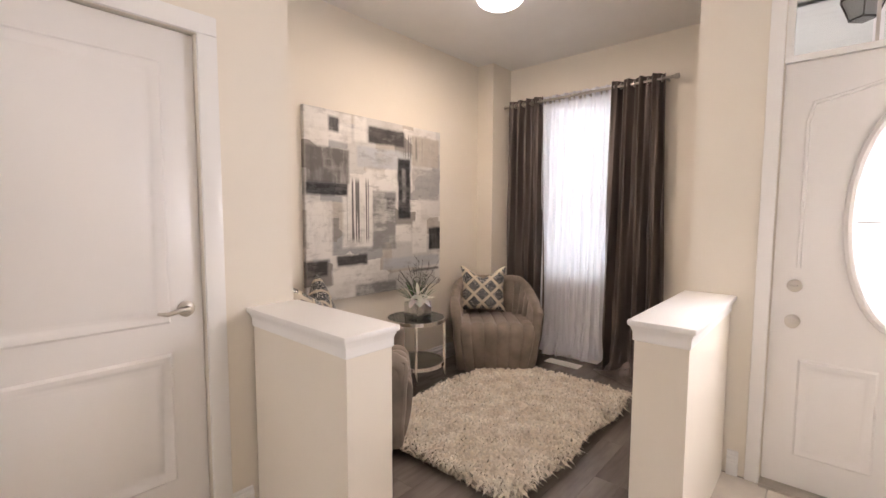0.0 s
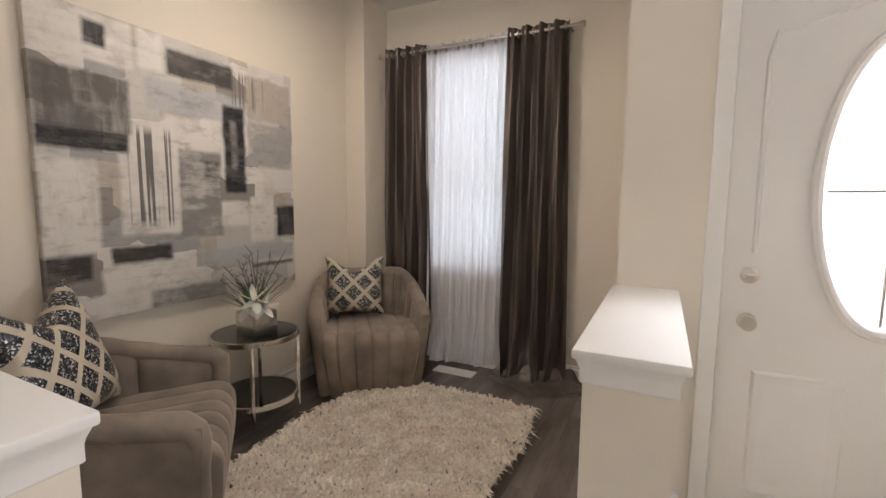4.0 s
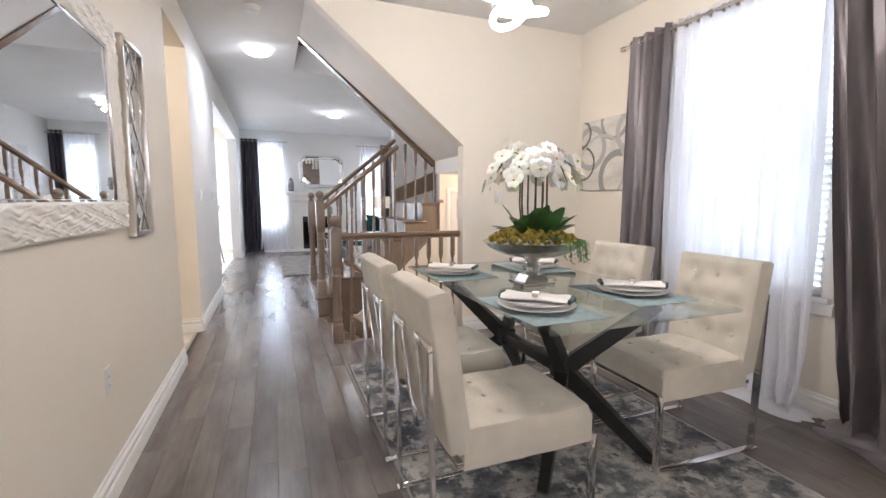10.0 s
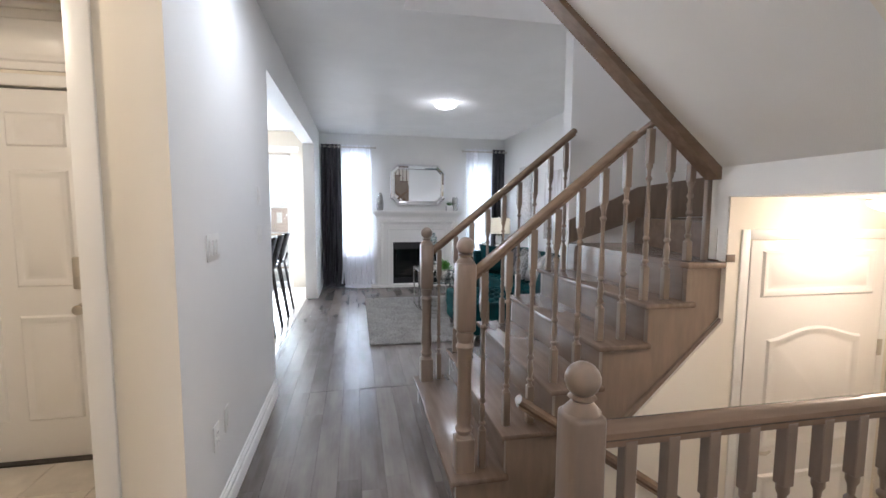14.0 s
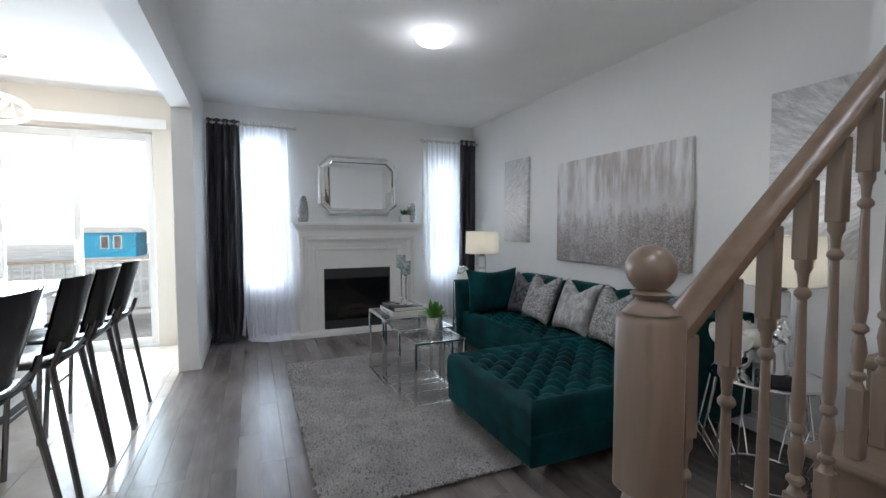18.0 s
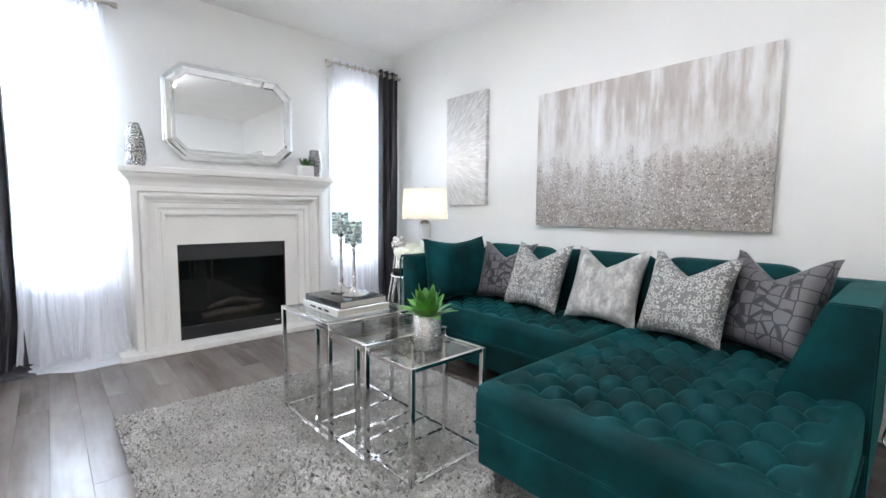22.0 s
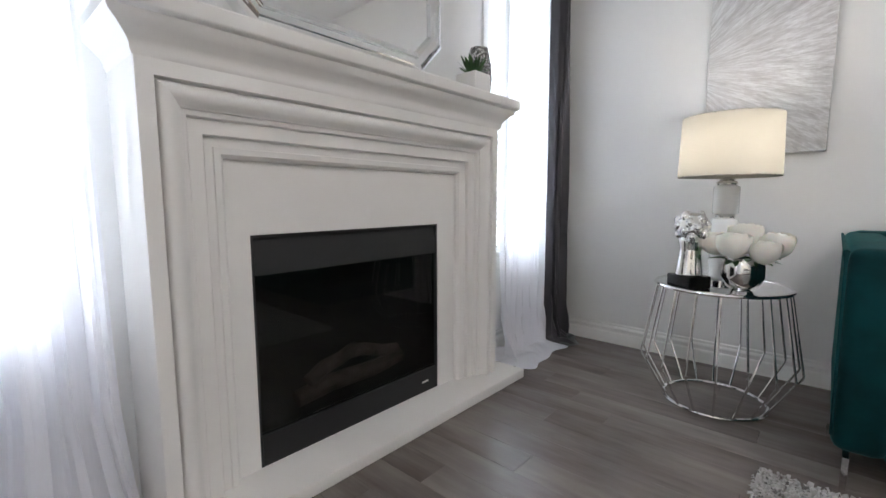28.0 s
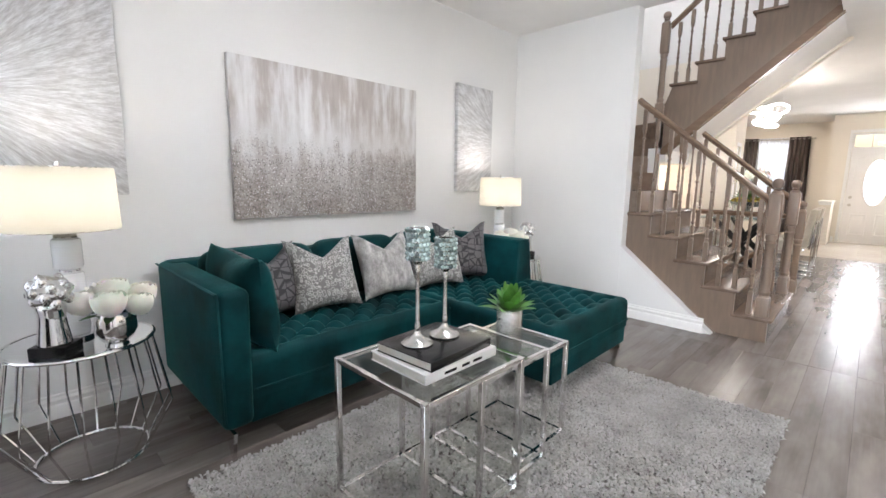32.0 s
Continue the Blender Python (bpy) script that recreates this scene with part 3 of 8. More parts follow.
def casing(axis, c, a0, a1, h, side, w=0.075, z0=0.0, name="trim"):
    """Door casing round an opening a0..a1, standing on the wall face c towards side."""
    s0, s1 = sorted((c, c + side * 0.018))
    ob = thing(name, "white painted door casing", "casing", kind="structure")
    for q in ((a0 - w, a0, z0, h), (a1, a1 + w, z0, h), (a0 - w, a1 + w, h, h + w)):
        bb = (s0, s1, q[0], q[1]) if axis == "x" else (q[0], q[1], s0, s1)
        part("casing_board", B().box(*bb, q[2], q[3], 0.005), TRIM, ob)
    return ob


casing("x", 1.86, -0.10, 0.70, 2.05, -1, name="trim_closet")
casing("y", -2.07, -0.75, 0.17, 2.40, 1, 0.06, name="trim_front_door")
casing("y", 5.44, -2.75, -1.155, 2.45, -1, 0.078, name="trim_mud_opening")
casing("y", 6.50, -2.53, -1.66, 2.07, -1, 0.06, name="trim_side_door")


def raised(b, axis, c, a0, a1, z0, z1, side, arch=0.0):
    """A raised moulded panel on a door face: sunk groove frame and proud field."""
    def pts(i):
        base = [(a0 + i, z0 + i), (a1 - i, z0 + i)]
        n = 14 if arch else 1
        top = []
        for k in range(n + 1):
            u = k / n
            s = math.sin(u * math.pi) ** 1.6 if arch else 0
            top.append((a1 - i - (a1 - a0 - 2 * i) * u, z1 - i - arch + arch * s))
        return base + top
    rings = []
    for inset, out in ((0, 0), (0.010, 0.010), (0.024, 0.010), (0.036, 0.001), (0.05, 0.001), (0.066, 0.009)):
        rings.append([b.bm.verts.new((c + side * out, p[0], p[1]) if axis == "x" else (p[0], c + side * out, p[1])) for p in pts(inset)])
    for r0, r1 in zip(rings, rings[1:]):
        n = len(r0)
        for i in range(n):
            b.bm.faces.new((r0[i], r0[(i + 1) % n], r1[(i + 1) % n], r1[i]))
    b.bm.faces.new(rings[-1])
    return b


def lever(parent, axis, c, a, z, side, reach):
    def P(d, u, v):
        return (c + side * d, u, v) if axis == "x" else (u, c + side * d, v)
    rot = pose(0, 0, 0, 0, 90 * side, 0) if axis == "x" else pose(0, 0, 0, -90 * side, 0, 0)
    h = part("lever_handle", B().lathe([(0, 0), (0.032, 0), (0.032, 0.006), (0.024, 0.012), (0.012, 0.014), (0.012, 0.045), (0, 0.045)], 18, P(0, a, z), rot), NICKEL, parent, "brushed nickel lever handle")
    part("lever_arm", B().tube([P(0.045, a, z), P(0.05, a + reach * 0.3, z + 0.004), P(0.047, a + reach * 0.7, z - 0.006), P(0.044, a + reach, z + 0.002)], [0.011, 0.010, 0.009, 0.006], 8), NICKEL, h)
    return h


def hinges(parent, axis, c, a, zs, side):
    for z in zs:
        d0, d1 = sorted((c, c + side * 0.008))
        q = (d0, d1, a - 0.014, a + 0.014) if axis == "x" else (a - 0.014, a + 0.014, d0, d1)
        part("hinge", B().box(*q, z - 0.045, z + 0.045, 0.002), NICKEL, parent, "nickel hinge")


# closet door: two raised panels, lever, hinges
d = tagged(new("door_1", B().box(1.885, 1.92, -0.097, 0.697, 0.012, 2.045, 0.002).mesh("door", DOORW)), "closed white two-panel closet door beside the half wall", "door", kind="structure")
b = B()
raised(b, "x", 1.885, 0.02, 0.58, 0.28, 0.80, -1)
raised(b, "x", 1.885, 0.02, 0.58, 0.92, 1.92, -1)
part("panel_moulding", b, DOORW, d)
lever(d, "x", 1.885, -0.035, 0.97, -1, 0.11)
hinges(d, "x", 1.868, 0.712, (0.27, 1.25, 1.86), -1)

# front door with an oval light and a transom
FD = -2.10
d = new("door_2")
d = tagged(d, "closed white steel front door with an oval glass light", "door", kind="structure")
part("leaf", B().box(-0.745, 0.165, FD - 0.045, FD - 0.004, 0.02, 2.065, 0.002), DOORW, d)
b = B()
raised(b, "y", FD - 0.004, -0.23, 0.05, 0.18, 0.66, 1)
raised(b, "y", FD - 0.004, -0.66, -0.36, 0.18, 0.66, 1)
part("panel_moulding", b, DOORW, d)
ow = part("oval_window", B().lathe([(0, 0.0), (1.0, 0.0), (1.0, 0.006), (0, 0.006)], 48, (-0.29, FD - 0.004, 1.335), pose(0, 0, 0, -90, 0, 0) @ Matrix.Diagonal((0.180, 0.48, 1, 1))), FROST, d, "frosted oval glass with daylight put in as glow")
part("oval_frame", B().tube([(-0.29 + 0.198 * math.cos(2 * math.pi * k / 48), FD, 1.335 + 0.498 * math.sin(2 * math.pi * k / 48)) for k in range(48)], 0.02, 8, True, 0.9), DOORW, ow)
part("glazing_bar", B().box(-0.2935, -0.2865, FD, FD + 0.008, 0.87, 1.80), NICKEL, ow, "grey caming bar")
part("glazing_bar", B().box(-0.46, -0.12, FD, FD + 0.008, 1.3165, 1.3235), NICKEL, ow, "grey caming bar")
part("moulding_arch", B().tube([(-0.66, FD - 0.004, 0.80), (-0.66, FD - 0.004, 1.78), (-0.64, FD - 0.004, 1.87), (-0.5, FD - 0.004, 1.90), (-0.29, FD - 0.004, 1.96), (-0.08, FD - 0.004, 1.90), (0.05, FD - 0.004, 1.87), (0.07, FD - 0.004, 1.78), (0.07, FD - 0.004, 1.10)], 0.009, 6), DOORW, d)
for z in (0.845, 1.015):
    k = part("door_knob" if z < 0.9 else "deadbolt", B().lathe([(0, 0), (0.03, 0), (0.031, 0.01), (0.02, 0.014), (0.014, 0.03), (0.027, 0.045), (0.027, 0.06), (0, 0.066)] if z < 0.9 else [(0, 0), (0.03, 0), (0.03, 0.012), (0.02, 0.018), (0, 0.018)], 20, (0.08, FD - 0.004, z), pose(0, 0, 0, -90, 0, 0)), NICKEL, d, "satin nickel knob" if z < 0.9 else "satin nickel deadbolt")
part("turn_piece", B().box(0.065, 0.095, FD + 0.012, FD + 0.03, 1.009, 1.021, 0.003), NICKEL, k)
hinges(d, "y", FD - 0.004, -0.752, (0.25, 1.0, 1.84), 1)
single("door_sill", B().box(-0.75, 0.17, -2.21, -2.03, 0.0, 0.018, 0.004), NICKEL, "metal threshold of the front door", "threshold", kind="structure")
w = thing("window_transom", "three-light transom window above the front door", "window", kind="structure")
for x in (-0.75, -0.455, -0.155, 0.14):
    part("mullion" if -0.7 < x < 0.1 else "frame_side", B().box(x + (0.009 if -0.7 < x < 0.1 else 0), x + (0.021 if -0.7 < x < 0.1 else 0.03), -2.14, -2.10, 2.07, 2.38), TRIM if x in (-0.75, 0.14) else NICKEL, w)
for z in (2.068, 2.352):
    part("frame_rail", B().box(-0.72, 0.14, -2.15, -2.09, z, z + 0.028), TRIM, w)
for x in (-0.72, -0.425, -0.125):
    part("pane", B().box(x, x + 0.265, -2.125, -2.119, 2.096, 2.352), GLASS, w).visible_shadow = False
pl = thing("porch_lamp", "dark square lantern under the white porch ceiling", "outdoor lamp", at=(-0.12, -3.4, 2.62))
part("lantern_glass", B().lathe([(0.05, 0.155), (0.105, 0.135), (0.105, 0.12), (0.062, 0.006), (0, 0.006)], 4), mat("seeded_lantern_glass", (0.55, 0.55, 0.54), 0.2), pl, "pale lantern glass")
for a in range(4):
    q = a * math.pi / 2
    part("cage_bar", B().tube([(0.066 * math.cos(q), 0.066 * math.sin(q), 0), (0.112 * math.cos(q), 0.112 * math.sin(q), 0.122), (0.112 * math.cos(q), 0.112 * math.sin(q), 0.137), (0.05, 0.0, 0.165) if a == 0 else (0.05 * math.cos(q), 0.05 * math.sin(q), 0.165)], 0.007, 4), BRONZE, pl)
part("cage_base", B().lathe([(0, -0.008), (0.072, -0.008), (0.072, 0.006), (0, 0.006)], 4), BRONZE, pl)
part("lantern_cap", B().box(-0.08, 0.08, -0.08, 0.08, 0.16, 0.19), BRONZE, pl)
b = B()
for i in range(40):
    b.box(-2.4, 0.35, -2.36 - i * 0.12, -2.245 - i * 0.12, 2.80, 2.82)
b.box(-2.4, 0.35, -7.1, -2.24, 2.805, 2.85)
single("porch_ceiling", b, TRIM, "white boarded porch ceiling outside", "porch ceiling", kind="structure")

# side door in the vestibule, with a keypad lock and a panelled head above it
d = tagged(new("door_3", B().box(-2.525, -1.665, 6.515, 6.555, 0.012, 2.06, 0.002).mesh("door", DOORW)), "closed pale six-panel side door with a keypad lock", "door", kind="structure")
b = B()
for x0, x1 in ((-2.42, -2.14), (-2.05, -1.77)):
    for z0, z1 in ((0.24, 0.84), (1.0, 1.64), (1.76, 1.94)):
        raised(b, "y", 6.515, x0, x1, z0, z1, -1)
part("panel_moulding", b, DOORW, d)
part("door_knob", B().lathe([(0, 0), (0.032, 0), (0.032, 0.008), (0.014, 0.014), (0.014, 0.035), (0.028, 0.048), (0.028, 0.066), (0, 0.072)], 20, (-1.74, 6.515, 0.875), pose(0, 0, 0, 90, 0, 0)), NICKEL, d, "satin nickel knob")
k = part("keypad_lock", B().box(-1.775, -1.705, 6.488, 6.515, 0.985, 1.165, 0.008, 3), NICKEL, d, "nickel keypad lock")
part("turn_piece", B().box(-1.752, -1.728, 6.474, 6.488, 1.01, 1.06, 0.004), NICKEL, k)
part("strike_plate", B().box(-1.672, -1.664, 6.508, 6.515, 0.72, 0.84, 0.001), BRONZE, d)
single("door_sill", B().box(-2.53, -1.66, 6.47, 6.56, 0.001, 0.012, 0.003), BRONZE, "dark metal threshold of the side door", "threshold", kind="structure")
ph = thing("door_head_panel", "pale panelled head above the side door", "door head", kind="structure")
part("board", B().box(-2.59, -1.60, 6.484, 6.499, 2.15, 2.46, 0.004), DOORW, ph)
b = B()
raised(b, "y", 6.484, -2.50, -1.69, 2.19, 2.41, -1)
part("panel_moulding", b, DOORW, ph)
part("cornice", B().box(-2.62, -1.57, 6.465, 6.484, 2.455, 2.49, 0.006), TRIM, ph)
# landing door under the stairs
d = tagged(new("door_4", B().box(1.69, 2.55, 5.570, 5.5785, BASE + 0.01, 1.29, 0.002).mesh("door", DOORW)), "closed white arched-panel door at the stair landing", "door", kind="structure")
b = B()
raised(b, "y", 5.570, 1.76, 2.48, 1.0, 1.24, -1)
raised(b, "y", 5.570, 1.82, 2.42, 0.20, 0.84, -1, 0.06)
raised(b, "y", 5.570, 1.82, 2.42, BASE + 0.15, 0.05, -1)
part("panel_moulding", b, DOORW, d)
lever(d, "y", 5.570, 1.74, 0.20, -1, 0.1)
hinges(d, "y", 5.570, 2.56, (0.70, -0.3), -1)
ob = thing("trim_landing_door", "white painted door casing", "casing", kind="structure")
for q in ((1.635, 1.685, BASE, 1.345), (2.555, 2.605, BASE, 1.345), (1.685, 2.555, 1.295, 1.345)):
    part("casing_board", B().box(q[0], q[1], 5.572, 5.579, q[2], q[3], 0.002), TRIM, ob)


# windows
def window(name, axis, c0, c1, a0, a1, z0, z1, inner, label):
    """Frame, sill, panes in the opening; inner: +1 or -1, the side of the room on the axis."""
    ob = thing(name, label, "window", kind="structure")
    mid = (c0 + c1) / 2

    def bx(d0, d1, u0, u1, v0, v1, bev=0.0):
        return B().box(*((min(d0, d1), max(d0, d1), u0, u1) if axis == "x" else (u0, u1, min(d0, d1), max(d0, d1))), v0, v1, bev)
    t = 0.045
    f = part("window_frame", bx(mid - 0.03, mid + 0.03, a0, a0 + t, z0, z1), TRIM, ob)
    part("window_frame", bx(mid - 0.03, mid + 0.03, a1 - t, a1, z0, z1), TRIM, ob)
    part("window_frame", bx(mid - 0.03, mid + 0.03, a0 + t, a1 - t, z0, z0 + t), TRIM, ob)
    part("window_frame", bx(mid - 0.03, mid + 0.03, a0 + t, a1 - t, z1 - t, z1), TRIM, ob)
    zm = z0 + 0.42 * (z1 - z0)
    part("meeting_rail", bx(mid - 0.025, mid + 0.025, a0 + t, a1 - t, zm, zm + 0.035), TRIM, ob)
    for v0, v1 in ((z0 + t, zm), (zm + 0.035, z1 - t)):
        part("pane", bx(mid - 0.003, mid + 0.003, a0 + t, a1 - t, v0, v1), GLASS, ob).visible_shadow = False
    face = c1 if inner > 0 else c0
    part("window_sill", bx(mid + inner * 0.03, face + inner * 0.03, a0 - 0.04, a1 + 0.04, z0 - 0.03, z0, 0.006), TRIM, ob)
    for u0, u1, v0, v1 in ((a0 - 0.06, a0, z0, z1 + 0.06), (a1, a1 + 0.06, z0, z1 + 0.06), (a0, a1, z1, z1 + 0.06), (a0 - 0.06, a1 + 0.06, z0 - 0.10, z0 - 0.032)):
        part("casing_board", bx(face, face + inner * 0.016, u0, u1, v0, v1, 0.004), TRIM, ob)
    return ob


window("window_1", "y", -3.43, -3.27, 1.34, 2.08, 0.72, 2.36, 1, "white framed nook window behind sheer curtains")
window("window_2", "x", XW, XW + 0.16, 2.40, 3.36, 0.68, 2.42, -1, "tall white framed dining room window")
window("window_3", "y", YB, YB + 0.16, -0.50, -0.02, 0.64, 2.38, -1, "narrow white framed window beside the fireplace")
window("window_4", "y", YB, YB + 0.16, 1.90, 2.36, 0.62, 2.36, -1, "narrow white framed window beside the fireplace")


def blind(axis, c, a0, a1, z0, z1):
    """A lowered blind: head rail and tilted slats."""
    ob = thing("window_blind", "lowered white slatted window blind", "blind")

    def bx(d0, d1, u0, u1, v0, v1):
        return B().box(*((d0, d1, u0, u1) if axis == "x" else (u0, u1, d0, d1)), v0, v1)
    part("head_rail", bx(c - 0.02, c + 0.02, a0, a1, z1 - 0.04, z1), TRIM, ob)
    first = None
    k = 0
    z = z0
    while z < z1 - 0.05:
        if first is None:
            b = bx(-0.02, 0.02, a0, a1, -0.0012, 0.0012)
            b.moved(pose(0, 0, 0, 0, 38, 0) if axis == "x" else pose(0, 0, 0, 38, 0, 0))
            first = part("slat", b, BLIND, ob)
            first.matrix_basis = pose(c, 0, z) if axis == "x" else pose(0, c, z)
        else:
            again(first, "slat", ob, pose(c, 0, z) if axis == "x" else pose(0, c, z))
        z += 0.042
    return ob


blind("y", -3.31, 1.36, 2.06, 0.75, 2.34)
blind("x", 2.675, 2.42, 3.34, 0.72, 2.40)
blind("y", 12.085, 1.92, 2.34, 0.66, 2.34)

# patio door of the kitchen
w = thing("patio_door", "white sliding glass patio door in the kitchen", "patio door", kind="structure")
for x0, x1, y in ((-2.75, -2.05, 12.13), (-2.10, -1.38, 12.09)):
    for q in ((x0, x0 + 0.06, 0.03, 2.38), (x1 - 0.06, x1, 0.03, 2.38), (x0 + 0.06, x1 - 0.06, 0.03, 0.10), (x0 + 0.06, x1 - 0.06, 2.31, 2.38)):
        part("door_frame", B().box(q[0], q[1], y - 0.02, y + 0.02, q[2], q[3], 0.003), TRIM, w)
    part("pane", B().box(x0 + 0.06, x1 - 0.06, y - 0.003, y + 0.003, 0.10, 2.31), GLASS, w).visible_shadow = False
part("track", B().box(-2.76, -1.37, 12.05, 12.19, 0, 0.03), TRIM, w)
part("valance", B().box(-3.25, -1.22, 11.94, 11.955, 2.42, 2.53, 0.004).box(-3.25, -1.22, 11.955, 12.045, 2.515, 2.53), TRIM, w, "white blind valance")
part("door_pull", B().tube([(-2.08, 12.07, 0.95), (-2.08, 12.02, 0.97), (-2.08, 12.01, 1.08), (-2.08, 12.02, 1.19), (-2.08, 12.07, 1.21)], 0.012, 8), TRIM, w)

# vertical blind drawn to the side of the patio door
vb = thing("vertical_blind", "white vertical slat blind drawn to one side", "blind")
slat = None
for i in range(9):
    m = pose(-2.79 - i * 0.045, 11.995, 0, 0, 0, 62)
    if slat is None:
        slat = part("slat", B().box(-0.042, 0.042, -0.001, 0.001, 0.03, 2.43), BLIND, vb)
        slat.matrix_basis = m
    else:
        again(slat, "slat", vb, m)
part("head_rail", B().box(-3.22, -1.30, 11.975, 12.015, 2.43, 2.46, 0.003), TRIM, vb)

# bright overcast distance outside the windows
for nm, q in (("backdrop_1", (0.6, 2.9, -4.6, -4.55, -0.5, 3.4)), ("backdrop_2", (3.9, 3.95, -1.0, 9.0, -0.5, 3.4)), ("backdrop_3", (-1.3, 9.0, 13.6, 13.65, -0.5, 3.4))):
    single(nm, B().box(*q), PALE, "plain bright overcast distance outside", "backdrop", kind="structure")


# ---- staircase ----
R, RUN, X0, YN, YF = 0.197, 0.24, 0.20, 5.64, 6.85
stairs = thing("staircase", "stained oak staircase with turned balusters and open sides", "staircase", kind="structure")


def tread_mesh(x0, x1, y0, y1, z):
    return B().box(x0, x1, y0, y1, z - 0.028, z, 0.010)


for i in range(1, 6):
    x = X0 + (i - 1) * RUN
    part("tread", tread_mesh(x - 0.03, x + RUN + 0.012, YN - 0.05, YF + 0.05, R * i), OAKX, stairs)
    part("riser", B().box(x, x + 0.018, YN, YF, R * (i - 1), R * i - 0.028), OAKX, stairs)
# winders round the inner post
px, py = 1.50, 5.64
XE, YS = XW - 0.004, 4.694
wind = [
    [(1.37, py), (1.37, YF + 0.015), (1.95, YF + 0.015), (px + 0.06, py)],
    [(px + 0.06, py), (1.95, YF + 0.015), (XE, YF + 0.015), (XE, 6.45), (px + 0.09, py)],
    [(px + 0.09, py), (XE, 6.45), (XE, py), (px + 0.11, py)],
    [(px + 0.11, py), (XE, py), (XE, 5.0), (px + 0.09, py - 0.02)],
    [(px + 0.09, py - 0.02), (XE, 5.0), (XE, YS), (1.95, YS), (px + 0.05, py - 0.02)],
    [(px + 0.05, py - 0.02), (1.95, YS), (1.47, YS), (1.47, py - 0.02)],
]
for i, poly in enumerate(wind):
    z = R * (6 + i)
    part("winder_tread", B().prism(poly, "z", z - 0.03, z), OAKX, stairs)
    (xa, ya), (xb, yb) = poly[0], poly[1]
    v = Vector((xb - xa, yb - ya)).normalized() * 1.0
    nrm = Vector((-v.y, v.x)) * 0.006
    part("riser", B().prism([(xa + nrm.x, ya + nrm.y), (xb + nrm.x, yb + nrm.y), (xb - nrm.x, yb - nrm.y), (xa - nrm.x, ya - nrm.y)], "z", z - R + 0.0, z - 0.03), OAKX, stairs)
# upper flight, going back over the basement stairs
for i in range(5):
    k = 12 + i
    x = 1.47 - (i) * RUN
    part("tread", tread_mesh(x - RUN - 0.012, x + 0.03, YS, py + 0.05, R * k), OAKX, stairs)
    part("riser", B().box(x - 0.018, x, YS, py - 0.02, R * (k - 1), R * k - 0.028), OAKX, stairs)
part("upper_floor_edge", B().box(-1.2, 0.27, YS, 6.86, 3.12, 3.20), OAKX, stairs)
SL = R / RUN


def strip(x0, z0, x1, z1, h, y0, y1):
    return B().prism([(x0, z0), (x1, z1), (x1, z1 + h), (x0, z0 + h)], "y", y0, y1)


# cut stringers of the lower flight: stepped on top, sloped below
def stringer(y0, y1, low):
    pts = [(X0 + 0.0, 0.0)]
    for i in range(1, 6):
        pts += [(X0 + (i - 1) * RUN, R * i - 0.028), (X0 + i * RUN, R * i - 0.028)]
    pts += [(X0 + 5 * RUN, R * 6 - 0.03), (1.56, R * 6 - 0.03), (1.56, low), (0.62, 0.0)]
    return B().prism(pts, "y", y0, y1)


part("stringer", stringer(YN - 0.03, YN, 0.90), OAK, stairs)
part("stringer", stringer(YF, YF + 0.03, 0.72), OAK, stairs)
part("stringer_trim", strip(0.60, -0.02, 1.57, 0.87, 0.035, YN - 0.045, YN - 0.03), OAK, stairs)
part("stringer_trim", strip(0.55, -0.03, 1.40, 0.62, 0.035, YF + 0.03, YF + 0.045), OAK, stairs)
# upper stringer with its stepped face towards the lower flight, trim under it
pts = [(1.53, 1.62), (1.53, R * 11)]
for i in range(5):
    x = 1.47 - i * RUN
    pts += [(x, R * (12 + i) - 0.028), (x - RUN, R * (12 + i) - 0.028)]
pts += [(0.10, 3.12), (0.06, 2.85)]
part("upper_stringer", B().prism(pts, "y", py - 0.02, py + 0.012), OAK, stairs)
part("soffit_trim", B().prism([(1.535, 1.590), (1.535, 1.65), (0.14, 2.85), (0.08, 2.85), (0.08, 2.805), (1.49, 1.590)], "y", py - 0.06, py + 0.03), OAKR, stairs, "thick stained oak trim under the upper flight")
single("ceiling_stair_soffit", B().prism([(1.52, 1.63), (1.52, 1.69), (0.06, 2.90), (0.06, 2.83)], "y", 4.69, py - 0.06), CEIL, "sloping painted underside of the upper flight", "ceiling", kind="structure")
single("wall_stair_header", B().box(1.50, 1.62, 4.69, py - 0.06, 1.505, 1.67), COOLWALL, "painted header over the landing opening", "wall", kind="structure")
single("ceiling_landing", B().box(1.62, XW, 4.69, 5.58, 1.505, 1.56), CEIL, "painted low ceiling over the landing", "ceiling", kind="structure")
b = B().prism([(0.26, BASE), (0.26, -0.02), (0.62, -0.02), (1.56, 0.88), (1.56, 1.56), (XW, 1.56), (XW, BASE)], "y", 5.58, 5.62)
single("wall_under_stairs", b, WALL, "cream painted wall under the stairs", "wall", kind="structure")
single("wall_winder_stub", B().box(1.555, 1.66, py - 0.055, py + 0.055, 1.19, 1.66), COOLWALL, "short painted wall at the turn of the stairs", "wall", kind="structure")
b = B().prism([(0.56, 0.0), (1.37, 0.0), (1.37, 0.66)], "y", 6.875, 6.99 - 0.004)
single("wall_stair_side", b, COOLWALL, "white panel under the stair stringer", "wall", kind="structure")
part("wall_stringer", B().prism([(1.37, 1.18), (1.37, 1.36), (1.95, 1.62), (XW, 1.72), (XW, 1.40), (1.95, 1.36)], "y", YF - 0.002, YF + 0.018), OAK, stairs)
part("tread_nosing", B().box(1.345, 1.60, YN - 0.058, YN + 0.006, 1.153, 1.184, 0.009), OAKX, stairs)
